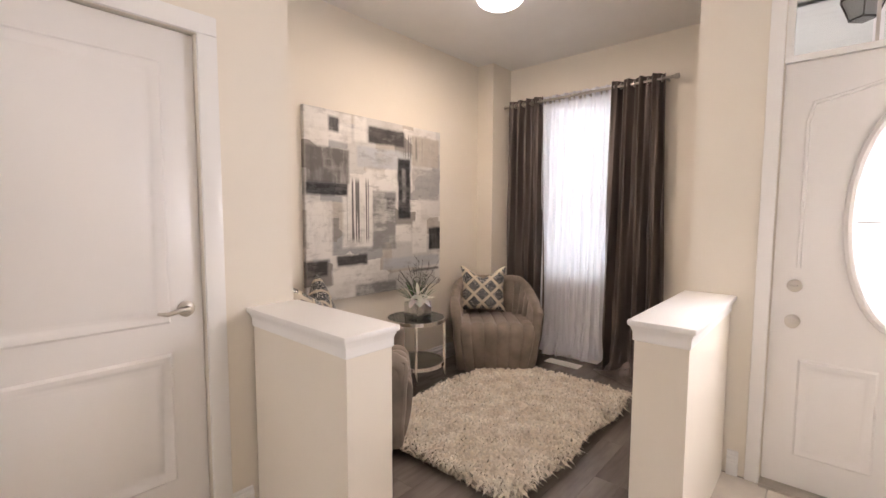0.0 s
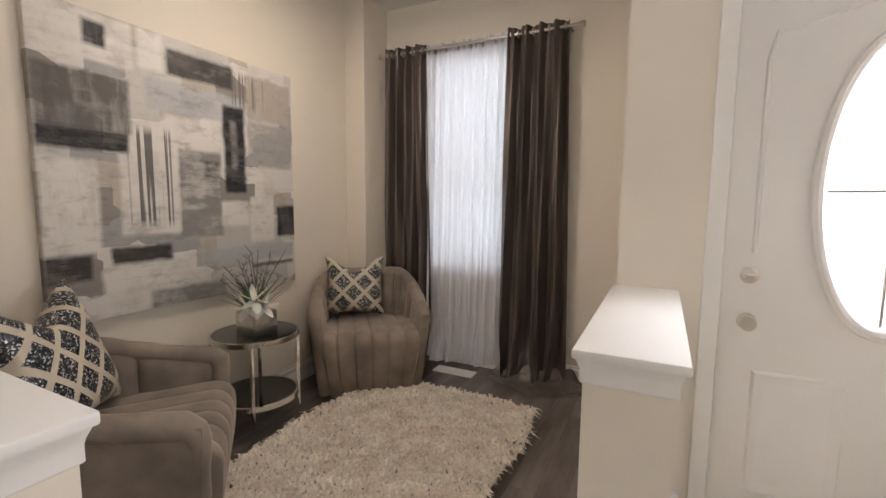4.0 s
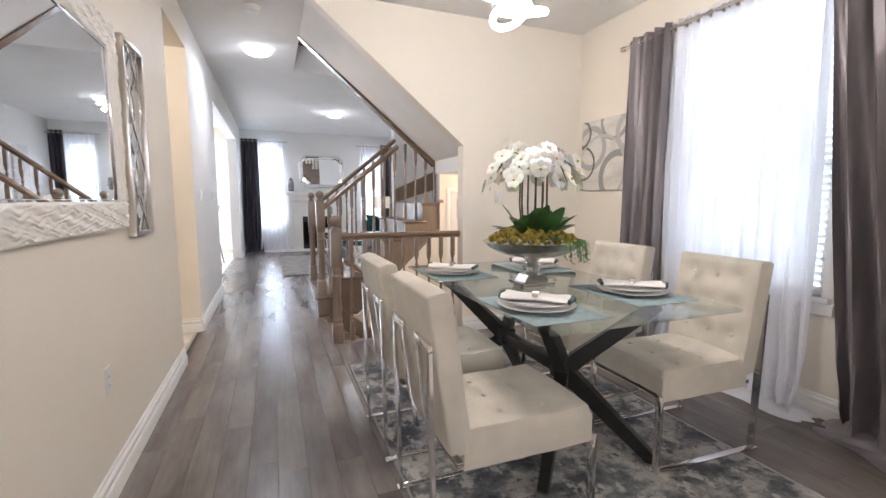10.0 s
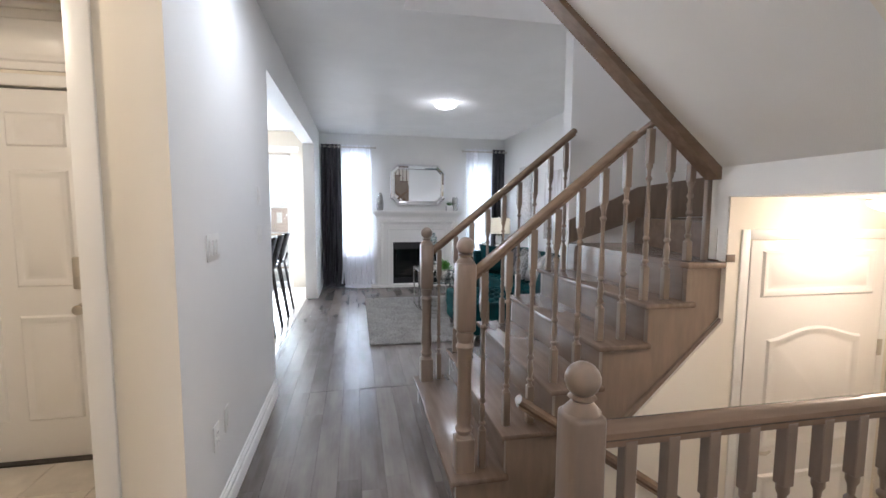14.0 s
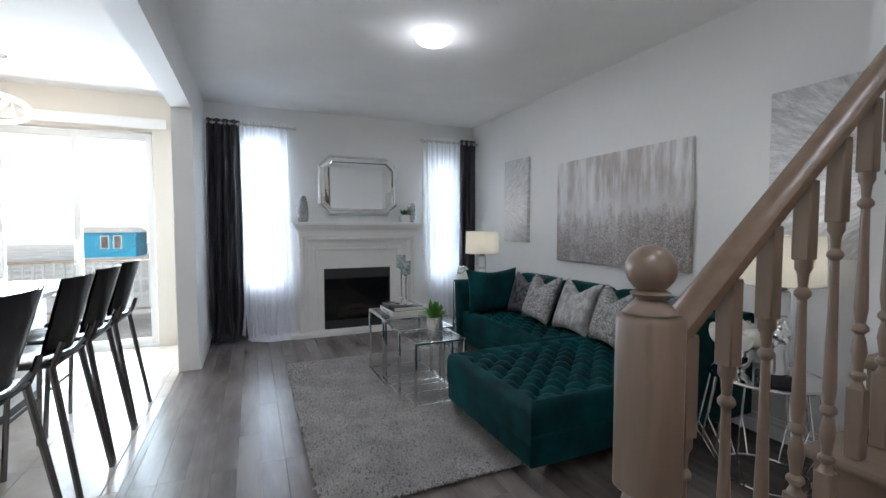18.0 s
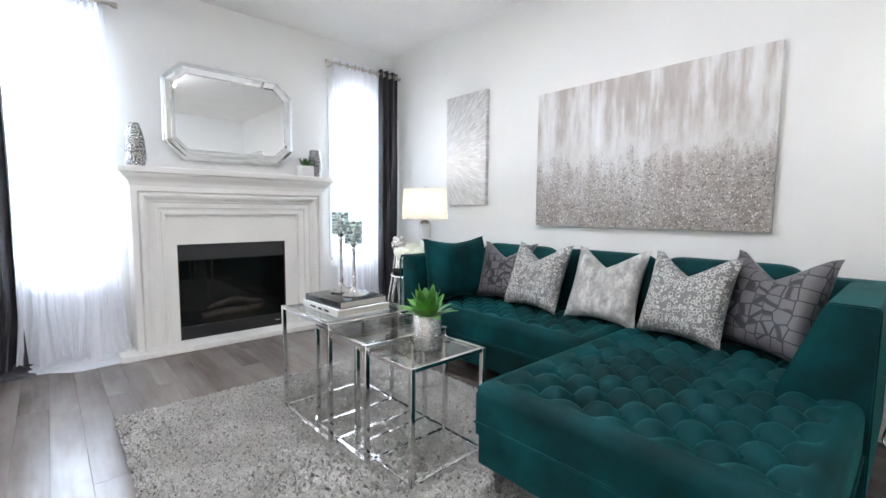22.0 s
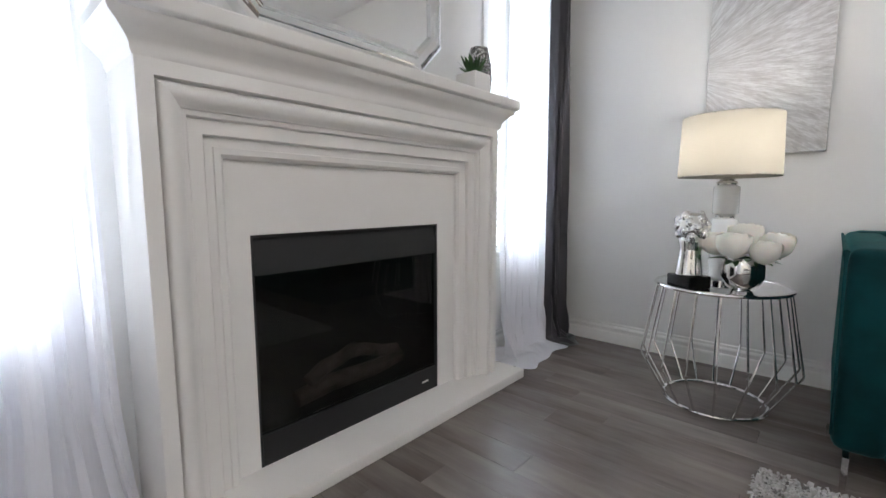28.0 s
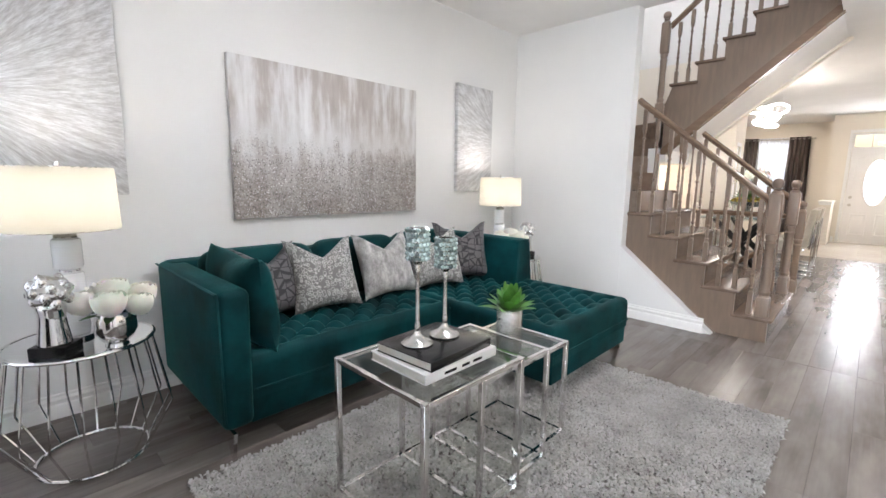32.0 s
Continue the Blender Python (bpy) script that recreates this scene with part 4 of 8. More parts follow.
part("skirt_board", B().box(1.552, 1.60, YN - 0.068, YN - 0.058, 1.184, 1.222, 0.002), OAK, stairs)
part("stringer", B().box(1.366, 1.402, YN - 0.029, YN - 0.001, 0.98, 1.156), OAK, stairs)
part("corner_post", B().box(1.53, 1.556, py + 0.052, py + 0.08, 1.18, 1.60, 0.003), OAK, stairs)


def newel(name, at, top, foot=0.0, s=0.045):
    """A turned newel: square foot, turned shaft, chamfered block and ball."""
    ob = thing(name, "stained oak turned newel post with a ball top", "newel post", at=(at[0], at[1], at[2]), group="newel posts of the staircase")
    H = top - at[2]
    part("foot", B().box(-s, s, -s, s, 0, foot + 0.16, 0.008), OAK, ob)
    z0, z1 = foot + 0.16, H - 0.44
    prof = [(s * 0.98, z0), (s * 0.75, z0 + 0.015), (s * 0.95, z0 + 0.04), (s * 0.7, z0 + 0.06), (s * 0.86, z0 + 0.12), (s * 0.72, z0 + 0.5 * (z1 - z0)), (s * 0.78, z1 - 0.09), (s * 0.95, z1 - 0.07), (s * 0.72, z1 - 0.05), (s * 0.95, z1 - 0.02), (s * 0.8, z1)]
    part("shaft", B().lathe(prof, 18), OAK, ob)
    part("block", B().box(-s, s, -s, s, z1, H - 0.115, 0.016, 3), OAK, ob)
    part("collar", B().lathe([(s, H - 0.115), (s * 0.7, H - 0.10), (s * 0.5, H - 0.092), (s * 0.75, H - 0.082), (s * 0.5, H - 0.075)], 18), OAK, ob)
    part("ball", B().ball((0, 0, H - 0.04), 0.042, 18), OAK, ob, "round oak ball")
    return ob


newel("newel_post", (0.275, 4.655, 0.0), 1.085)
newel("newel_post", (0.255, 5.69, 0.0), 1.31, 0.20)
newel("newel_post", (0.255, 6.81, 0.0), 1.31, 0.20)
newel("newel_post", (1.56, 5.74, 1.99), 3.12, 0.0, 0.042)


def baluster_mesh(H, s=0.017):
    a, c = 0.20 * min(H, 1.0), 0.20 * min(H, 1.0)
    b = B().box(-s, s, -s, s, 0, a, 0.003, 1).box(-s, s, -s, s, H - c, H, 0.003, 1)
    z0, z1 = a, H - c
    b.lathe([(s * 0.95, z0 - 0.002), (s * 0.62, z0 + 0.010), (s * 0.55, z0 + 0.016), (s * 1.0, z0 + 0.024), (s * 1.0, z0 + 0.032), (s * 0.58, z0 + 0.040), (s * 0.72, z0 + 0.062), (s * 0.92, z0 + 0.085), (s * 0.74, z0 + 0.112), (s * 0.5, z0 + 0.128), (s * 0.98, z0 + 0.138), (s * 0.98, z0 + 0.146), (s * 0.58, z0 + 0.156), (s * 0.80, z0 + 0.19), (s * 0.60, z0 + 0.6 * (z1 - z0)), (s * 0.5, z1 - 0.085), (s * 0.92, z1 - 0.076), (s * 0.92, z1 - 0.068), (s * 0.5, z1 - 0.058), (s * 0.62, z1 - 0.03), (s * 0.95, z1 - 0.018), (s * 0.95, z1 + 0.002)], 12)
    return b.mesh("baluster", OAK)


def handrail(name, pts, label):
    """Moulded rail along a line: a rounded top over a narrower fillet."""
    ob = thing(name, label, "handrail", group="handrails of the staircase")
    part("rail", B().tube([(p[0], p[1], p[2] - 0.022) for p in pts], 0.032, 10, flat=0.72), OAKR, ob)
    part("fillet", B().tube([(p[0], p[1], p[2] - 0.048) for p in pts], 0.022, 4, flat=0.6), OAKR, ob)
    return ob


def row(name, xs, y, foot, top, label):
    ob = thing(name, label, "balustrade", group="balustrades of the staircase")
    made = {}
    for x in xs:
        z0, z1 = foot(x), top(x)
        H = round(z1 - z0, 2)
        if H not in made:
            made[H] = baluster_mesh(H)
        o = new("baluster", made[H])
        o.parent, o.matrix_basis = ob, pose(x, y, z0)
    return ob


handrail("handrail", [(0.31, 4.655, 0.935), (1.40, 4.655, 0.935)], "level stained oak guard rail at the stairwell")
row("balustrade", [0.40 + 0.117 * i for i in range(9)], 4.655, lambda x: 0.0, lambda x: 0.885, "turned oak balusters along the stairwell edge")
single("nosing", B().box(0.26, 1.40, 4.60, 4.70, -0.03, 0.004, 0.008), OAKX, "stained oak edge nosing at the stairwell", "nosing", kind="structure")
single("nosing", B().box(0.235, 0.30, 4.70, 5.58, -0.03, 0.004, 0.008), OAKX, "stained oak edge nosing at the stairwell", "nosing", kind="structure")
handrail("handrail", [(0.29, 5.69, 1.16), (1.10, 5.69, 1.16 + 0.81 * SL)], "sloping stained oak handrail of the lower flight")
handrail("handrail", [(0.29, 6.81, 1.16), (1.37, 6.81, 1.16 + 1.08 * SL)], "sloping stained oak handrail beside the living room")
for y, n in ((5.69, 8), (6.81, 10)):
    xs = [0.345 + 0.12 * i for i in range(n if y > 6 else 10)]
    def foot(x):
        return R * min(6, int((x - X0 + 0.03) / RUN) + 1)
    def top(x, y=y):
        z = 1.16 + (x - 0.29) * SL - 0.06
        return z if y > 6 else min(z, 1.60 + (1.53 - x) * SL)
    xs = [x for x in xs if x < (1.32 if y > 6 else 1.50)]
    row("balustrade", xs, y, foot, top, "turned oak balusters on the lower flight")
handrail("wall_handrail", [(1.86, 6.80, 2.02), (2.38, 6.80, 2.40)], "stained oak handrail fixed to the stair wall")
# guard of the upper flight
handrail("handrail", [(1.52, 5.70, 3.00), (0.30, 5.70, 3.00 + 1.22 * SL)], "stained oak handrail of the upper flight")
row("balustrade", [1.44 - 0.12 * i for i in range(10)], 5.66, lambda x: R * (12 + max(0, int((1.47 + 0.03 - x) / RUN))), lambda x: 2.94 + (1.52 - x) * SL, "turned oak balusters on the upper flight")
# basement steps
bs = thing("basement_stairs", "stained oak steps going down to the landing", "stairs", kind="structure")
for i in range(1, 4):
    x = 0.30 + (i - 1) * 0.25
    z = -0.175 * i
    part("riser", B().box(x, x + 0.018, 4.70, 5.58, z, z + 0.145), OAKX, bs)
    part("tread", B().box(x, x + 0.28, 4.70, 5.58, z - 0.03, z, 0.008), OAKX, bs)
part("riser", B().box(1.05, 1.068, 4.70, 5.58, BASE, -0.555), OAKX, bs)
part("skirt_board", B().prism([(0.30, 0.0), (0.45, 0.06), (1.15, -0.52), (1.15, -0.70), (1.05, -0.70), (0.30, -0.15)], "y", 5.562, 5.579), OAK, bs)
handrail("handrail", [(0.46, 5.52, 0.62), (1.50, 5.52, 0.62 - 1.04 * 0.70)], "stained oak handrail down to the landing")

# ---- floor pieces ----
pw, rng = 0.127, random.Random(4)
pm = {}


def plank(x, y0, y1, parent, w=pw):
    key = (round(y1 - y0, 2), round(w, 3))
    if key not in pm:
        pm[key] = B().box(0.0003, key[1] - 0.0003, 0.0003, key[0] - 0.0003, -0.012, 0, 0.0006, 1).mesh("plank", WOOD)
    o = new("plank", pm[key])
    o.parent, o.matrix_basis = parent, pose(x, y0, 0)


def lay(x0, x1, y0, y1, parent, skip=()):
    x = x0
    while x < x1 - 0.01:
        w = min(pw, x1 - x)
        y = y0
        first = True
        while y < y1 - 0.01:
            L = rng.choice((0.9, 1.2, 1.5, 1.8)) if not first else rng.choice((0.5, 0.9, 1.3, 1.7))
            first = False
            e = y1 if y1 - (y + L) < 0.35 else y + L
            if not any(x + w > s[0] + 0.01 and x < s[1] - 0.01 and e > s[2] + 0.01 and y < s[3] - 0.01 for s in skip):
                plank(x, y, e, parent, w)
            y = e
        x += pw


lay(XL, 0.25, 0.905, 7.20, floor)
lay(0.25, XW, 1.08, 4.60, floor)
lay(0.25, 1.72, 0.905, 1.08, floor)
lay(XL, XW, 7.20, YB, floor)
lay(XL - 0.127, XL, 7.20, 10.93, floor)
lay(0.25, XW, 6.88, 7.20, floor)
lay(0.43, XW, -3.27, -0.39, floor)
tm = {}


def tile(x0, x1, y0, y1, parent, z=0.0):
    key = (round(x1 - x0, 3), round(y1 - y0, 3))
    if key not in tm:
        tm[key] = B().box(0.002, key[0] - 0.002, 0.002, key[1] - 0.002, -0.012, 0.001, 0.0015, 1).mesh("tile", TILE)
    o = new("tile", tm[key])
    o.parent, o.matrix_basis = parent, pose(x0, y0, z)


def tiled(x0, x1, y0, y1, parent, s=0.33):
    x = x0
    while x < x1 - 0.02:
        y = y1
        while y > y0 + 0.02:
            tile(x, min(x + s, x1), max(y - s, y0), y, parent)
            y -= s
        x += s


t1 = single("floor_foyer", B().box(XL, 1.86, -2.07, 0.905, -0.0115, -0.003), GROUT, "cream ceramic tile floor of the foyer", "floor", kind="structure")
tiled(XL, 0.43, -2.07, 0.905, t1)
tiled(0.43, 1.86, -0.39, 0.905, t1)
t2 = single("floor_kitchen", B().box(-4.7, XL - 0.165, 7.2, YB, -0.0115, -0.003), GROUT, "cream ceramic tile floor of the kitchen", "floor", kind="structure")
tiled(-4.7, XL - 0.165, 7.2, YB, t2, 0.45)
t3 = single("floor_mud", B().box(-2.9, XL - 0.04, 3.42, 6.50, -0.0115, -0.003), GROUT, "cream ceramic tile floor of the mud room", "floor", kind="structure")
tiled(-2.9, XL - 0.04, 3.42, 5.44, t3)
tiled(-2.9, XL - 0.165, 5.44, 6.50, t3)
single("threshold_strip", B().box(XL - 0.165, XL - 0.127, 7.2, 10.93, -0.0115, 0.001), WOOD, "dark wood edge strip between planks and tiles", "threshold", kind="structure")


# ---- curtains ----
def curtain(name, axis, c, top, bottom, z0, z1, folds, amp, material, label, puddle=0.0, flare=1.0, seed=1, grommets=True, hem=None):
    """A hanging panel: top and bottom are its two ends along the wall; folds deepen downwards and may pool on the floor."""
    rnd = random.Random(seed)
    ph = [rnd.uniform(-0.5, 0.5) for _ in range(folds + 2)]
    ob = thing(name, label, "curtain")
    nu, nv = folds * 12, 48

    def fn(u, v):
        a = (top[0] + (top[1] - top[0]) * u) * (1 - v) + (bottom[0] + (bottom[1] - bottom[0]) * u) * v
        k = u * folds
        w = math.sin(2 * math.pi * k + 0.5 * math.sin(7 * v + 3 * ph[int(k)]) * v)
        d = amp * (0.75 + 0.5 * v * flare) * w + 0.012 * math.sin(2 * math.pi * k * 2.3 + 4 * v) + 0.005 * math.sin(2 * math.pi * k * 4.7 + 9 * v + seed) * v
        z = z1 + (z0 - z1) * v
        if puddle and v > 0.86:
            s = (v - 0.86) / 0.14
            d += puddle * s * s * (0.6 + 0.5 * math.sin(5.1 * u + seed)) * (1 if amp > 0 else -1)
            a += 0.035 * s * math.sin(11 * u + seed)
            d += 0.30 * puddle * s * math.sin(23 * u + 9 * s + seed)
            z += (0.02 + 0.22 * puddle) * s * (0.5 + 0.5 * math.sin(14 * u + 6 * s + 2 * seed))
        return (c + d, a, max(z, 0.006)) if axis == "x" else (a, c + d, max(z, 0.006))
    p = part("panel", B().grid(nu, nv, fn), material, ob)
    if hem:
        h0, h1, deep, high = hem
        sg = 1 if amp > 0 else -1

        def heap(u, v):
            """Cloth crumpled on the floor in uneven ridges."""
            ridge = 0.5 + 0.5 * math.sin(17 * u + 5 * math.sin(4 * v + seed) + seed)
            small = 0.5 + 0.5 * math.sin(41 * u - 9 * v + 2 * math.sin(13 * u))
            edge = math.sin(math.pi * min(max(u, 0.0), 1.0)) ** 0.5
            z = 0.004 + high * (1 - v) ** 1.3 * edge * (0.35 + 0.5 * ridge + 0.15 * small)
            d = deep * (v - 0.25) * (0.80 + 0.20 * math.sin(5 * u + seed) + 0.05 * math.sin(16 * u)) * (0.45 + 0.55 * edge)
            a = h0 + (h1 - h0) * u + 0.02 * math.sin(9 * v + 6 * u)
            return (c + sg * d, a, z) if axis == "x" else (a, c + sg * d, z)
        part("pooled_hem", B().grid(90, 22, heap), material, ob, "crumpled hem pooled on the floor")
    if grommets:
        for i in range(folds * 2):
            u = (i + 0.5) / (folds * 2)
            a = top[0] + (top[1] - top[0]) * u
            at = (c, a, z1 - 0.045) if axis == "x" else (a, c, z1 - 0.045)
            r = pose(0, 0, 0, 90, 0, 0) if axis == "x" else pose(0, 0, 0, 0, 90, 0)
            part("grommet", B().lathe([(0.019, -0.004), (0.027, -0.004), (0.027, 0.004), (0.019, 0.004), (0.019, -0.004)], 12, at, r), NICKEL, p, "silver eyelet")
    return ob


def rod(axis, c, a0, a1, z, wall_c, label):
    ob = thing("curtain_rod", label, "curtain rod")
    P = (lambda d, a, v: (d, a, v)) if axis == "x" else (lambda d, a, v: (a, d, v))
    part("bar", B().tube([P(c, a0, z), P(c, a1, z)], 0.011, 10), NICKEL, ob)
    for a, s in ((a0, -1), (a1, 1)):
        part("finial", B().tube([P(c, a, z), P(c, a + s * 0.012, z), P(c, a + s * 0.016, z), P(c, a + s * 0.045, z)], [0.012, 0.012, 0.019, 0.019], 12), NICKEL, ob)
        part("bracket", B().tube([P(c, a - s * 0.05, z), P(wall_c, a - s * 0.05, z)], 0.008, 8), NICKEL, ob)
    return ob


rod("y", -3.17, 0.93, 2.44, 2.415, -3.27, "brushed metal curtain rod over the nook window")
curtain("curtain", "y", -3.17, (2.40, 2.04), (2.42, 1.98), 0.01, 2.46, 4, 0.035, DRAPE, "taupe satin eyelet curtain with deep folds", 0.03, 1.0, 3, True, (2.42, 1.97, 0.20, 0.09))
curtain("curtain", "y", -3.17, (1.40, 0.98), (1.42, 0.92), 0.01, 2.46, 4, 0.04, DRAPE, "taupe satin eyelet curtain pooling on the floor", 0.05, 1.3, 5, True, (1.44, 0.80, 0.34, 0.16))
curtain("sheer_curtain", "y", -3.215, (2.06, 1.38), (2.06, 1.40), 0.02, 2.46, 7, 0.016, SHEER, "white translucent voile curtain at the nook window", 0.05, 1.2, 7)
v = thing("floor_vent", "white metal floor register under the curtain", "floor vent", at=(1.72, -3.06, 0.002))
part("frame", B().box(-0.16, 0.16, -0.06, 0.06, 0, 0.006, 0.002), TRIM, v)
for i in range(9):
    part("louver", B().box(-0.145, 0.145, -0.048 + i * 0.011, -0.042 + i * 0.011, 0.006, 0.009), TRIM, v)


# ---- abstract canvases ----
def canvas(name, label, axis, c, a0, a1, z0, z1, side, material, depth=0.035):
    """A stretched canvas hung on the wall: wrapped front and raw wooden bars behind."""
    ob = thing(name, label, "painting")
    P = (lambda d0, d1, u0, u1: (d0, d1, u0, u1)) if axis == "x" else (lambda d0, d1, u0, u1: (u0, u1, d0, d1))
    part("stretcher", B().box(*P(*sorted((c, c + side * (depth - 0.008))), a0 + 0.012, a1 - 0.012), z0 + 0.012, z1 - 0.012), LINEN, ob)
    q0, q1 = sorted((c + side * (depth - 0.008), c + side * depth))
    part("canvas", B().box(*P(q0, q1, a0, a1), z0, z1, 0.003), material, ob)
    for e0, e1, v0, v1 in ((a0, a0 + 0.012, z0, z1), (a1 - 0.012, a1, z0, z1), (a0 + 0.012, a1 - 0.012, z0, z0 + 0.012), (a0 + 0.012, a1 - 0.012, z1 - 0.012, z1)):
        part("wrapped_edge", B().box(*P(*sorted((c + side * 0.001, c + side * (depth - 0.008))), e0, e1), v0, v1), material, ob)
    return ob


def collage():
    """Blocks of black, grey, taupe and white paint dragged over one another."""
    k = Nodes("abstract_block_paint")
    wob = k.noise(k.mapped((1, 1, 1)), 7, 6, 0.65, "Color")
    vec = k.mix(0.035, k.tc, wob, "ADD")
    cells = k.voronoi(k.mapped((1, 2.2, 3.4), src=vec), 1.6, "F1", "CHEBYCHEV", "Color", 0.85)
    base = k.ramp(k.axis(cells)[0], [(0.0, (0.30, 0.28, 0.26)), (0.2, (0.60, 0.59, 0.57)), (0.45, (0.72, 0.70, 0.67)), (0.62, (0.38, 0.38, 0.39)), (0.78, (0.52, 0.48, 0.43)), (0.88, (0.78, 0.76, 0.73))], True)
    y, z = k.axis(vec)[1], k.axis(vec)[2]
    wash = k.noise(k.mapped((1, 1, 1), (7, 2, 5)), 5.5, 7, 0.68)
    drag = tuple(k.math("ADD", k.math("MULTIPLY", q, 0.45), k.math("MULTIPLY", wash, 0.55)) for q in (k.noise(k.mapped((1, 1.2, 8), (5, 1, 2)), 3.0, 6, 0.65), k.noise(k.mapped((1, 8, 1.2), (2, 6, 3)), 3.0, 6, 0.65)))
    turn = [0]

    def block(color, u0, u1, v0, v1, tint, rough=0.5):
        m = None
        for v, lo, hi in ((y, -0.985 - u1 * 1.35, -0.985 - u0 * 1.35), (z, 2.10 - v1 * 1.34, 2.10 - v0 * 1.34)):
            a = k.math("MULTIPLY", k.math("MINIMUM", k.math("SUBTRACT", v, lo), k.math("SUBTRACT", hi, v)), 45.0)
            n = k.t.nodes.new("ShaderNodeClamp")
            k.link(a, n.inputs[0])
            m = n.outputs[0] if m is None else k.math("MULTIPLY", m, n.outputs[0])
        turn[0] += 1
        m = k.math("MULTIPLY", m, k.ramp(drag[turn[0] % 3 == 0], [(0.40, 0.30 if rough > 0.6 else 0.88 if tint[0] < 0.1 else 0.66), (0.53, 1.0)]))
        return k.mix(m, color, tint)
    INK, DARK, GREY, SKY, TAN, WHT = (0.006, 0.006, 0.008), (0.045, 0.042, 0.042), (0.27, 0.265, 0.26), (0.50, 0.52, 0.55), (0.46, 0.42, 0.37), (0.79, 0.77, 0.74)
    for q in ((0, 0.30, 0, 0.17, WHT), (0.30, 0.40, 0, 0.15, WHT), (0.74, 1, 0.05, 0.25, TAN), (0.74, 1, 0.25, 0.46, (0.40, 0.39, 0.38), 0.8), (0.32, 0.75, 0.16, 0.29, SKY),
              (0.38, 0.62, 0.28, 0.39, WHT), (0.42, 0.62, 0.40, 0.76, GREY, 0.8), (0.22, 0.44, 0.36, 0.74, WHT), (0, 0.28, 0.19, 0.39, (0.125, 0.115, 0.108)), (0, 0.27, 0.37, 0.455, INK),
              (0.40, 0.69, 0.04, 0.15, DARK), (0.14, 0.22, 0.03, 0.12, INK), (0.62, 0.74, 0.20, 0.58, INK), (0.655, 0.70, 0.26, 0.48, GREY, 0.8), (0, 0.17, 0.47, 0.79, WHT),
              (0.60, 0.75, 0.60, 0.72, WHT), (0.74, 0.885, 0.58, 0.80, WHT), (0.89, 1.02, 0.62, 0.78, INK), (0, 0.14, 0.78, 0.88, DARK, 0.75), (0.18, 0.40, 0.76, 0.835, DARK),
              (0.15, 0.48, 0.835, 0.93, WHT), (0.50, 1, 0.80, 0.885, SKY), (0.74, 1.0, 0.885, 0.915, INK), (0.10, 0.30, 0.92, 1.02, WHT), (0.30, 0.62, 0.93, 1.02, GREY, 0.8), (0.53, 0.61, 0.44, 0.52, DARK, 0.7)):
        base = block(base, *q)
    scum = k.noise(k.mapped((1, 2.0, 4.5)), 4, 8, 0.66)
    base = k.mix(k.ramp(scum, [(0.57, 0.0), (0.74, 0.22)]), base, (0.70, 0.68, 0.66))
    scumd = k.noise(k.mapped((1, 1.8, 4.5), (3, 1, 2)), 4, 8, 0.68)
    base = k.mix(k.ramp(scumd, [(0.55, 0.0), (0.72, 0.45)]), base, (0.12, 0.11, 0.105))

    def window_(lo_u, hi_u, lo_v, hi_v, soft):
        m = None
        for v, lo, hi in ((y, -0.985 - hi_u * 1.35, -0.985 - lo_u * 1.35), (z, 2.10 - hi_v * 1.34, 2.10 - lo_v * 1.34)):
            n = k.t.nodes.new("ShaderNodeClamp")
            k.link(k.math("MULTIPLY", k.math("MINIMUM", k.math("SUBTRACT", v, lo), k.math("SUBTRACT", hi, v)), soft), n.inputs[0])
            m = n.outputs[0] if m is None else k.math("MULTIPLY", m, n.outputs[0])
        return m
    smear = k.math("ADD", k.math("MULTIPLY", drag[0], 0.6), k.math("MULTIPLY", k.noise(k.mapped((1, 1, 1), (1, 8, 4)), 5, 8, 0.7), 0.4))
    base = k.mix(0.5, base, k.ramp(smear, [(0.36, (0.50, 0.48, 0.46)), (0.50, (0.95, 0.95, 0.95)), (0.66, (1.0, 1.0, 1.0))]), "MULTIPLY")
    drip = k.ramp(k.noise(k.mapped((1, 70, 0.7), (0, 5, 1)), 1, 2, 0.4), [(0.475, 0.0), (0.53, 0.85)])
    base = k.mix(k.math("MULTIPLY", drip, window_(0.245, 0.43, 0.34, 0.71, 22.0)), base, (0.06, 0.056, 0.056))
    base = k.mix(k.math("MULTIPLY", drip, window_(0.66, 0.86, 0.05, 0.22, 22.0)), base, (0.16, 0.15, 0.15))
    return k.done(base, 0.5, scum, 0.4, 0.004)


canvas("abstract_painting", "large abstract block painting in black, white and taupe", "x", XW, -2.36, -1.01, 0.735, 2.075, -1, collage())


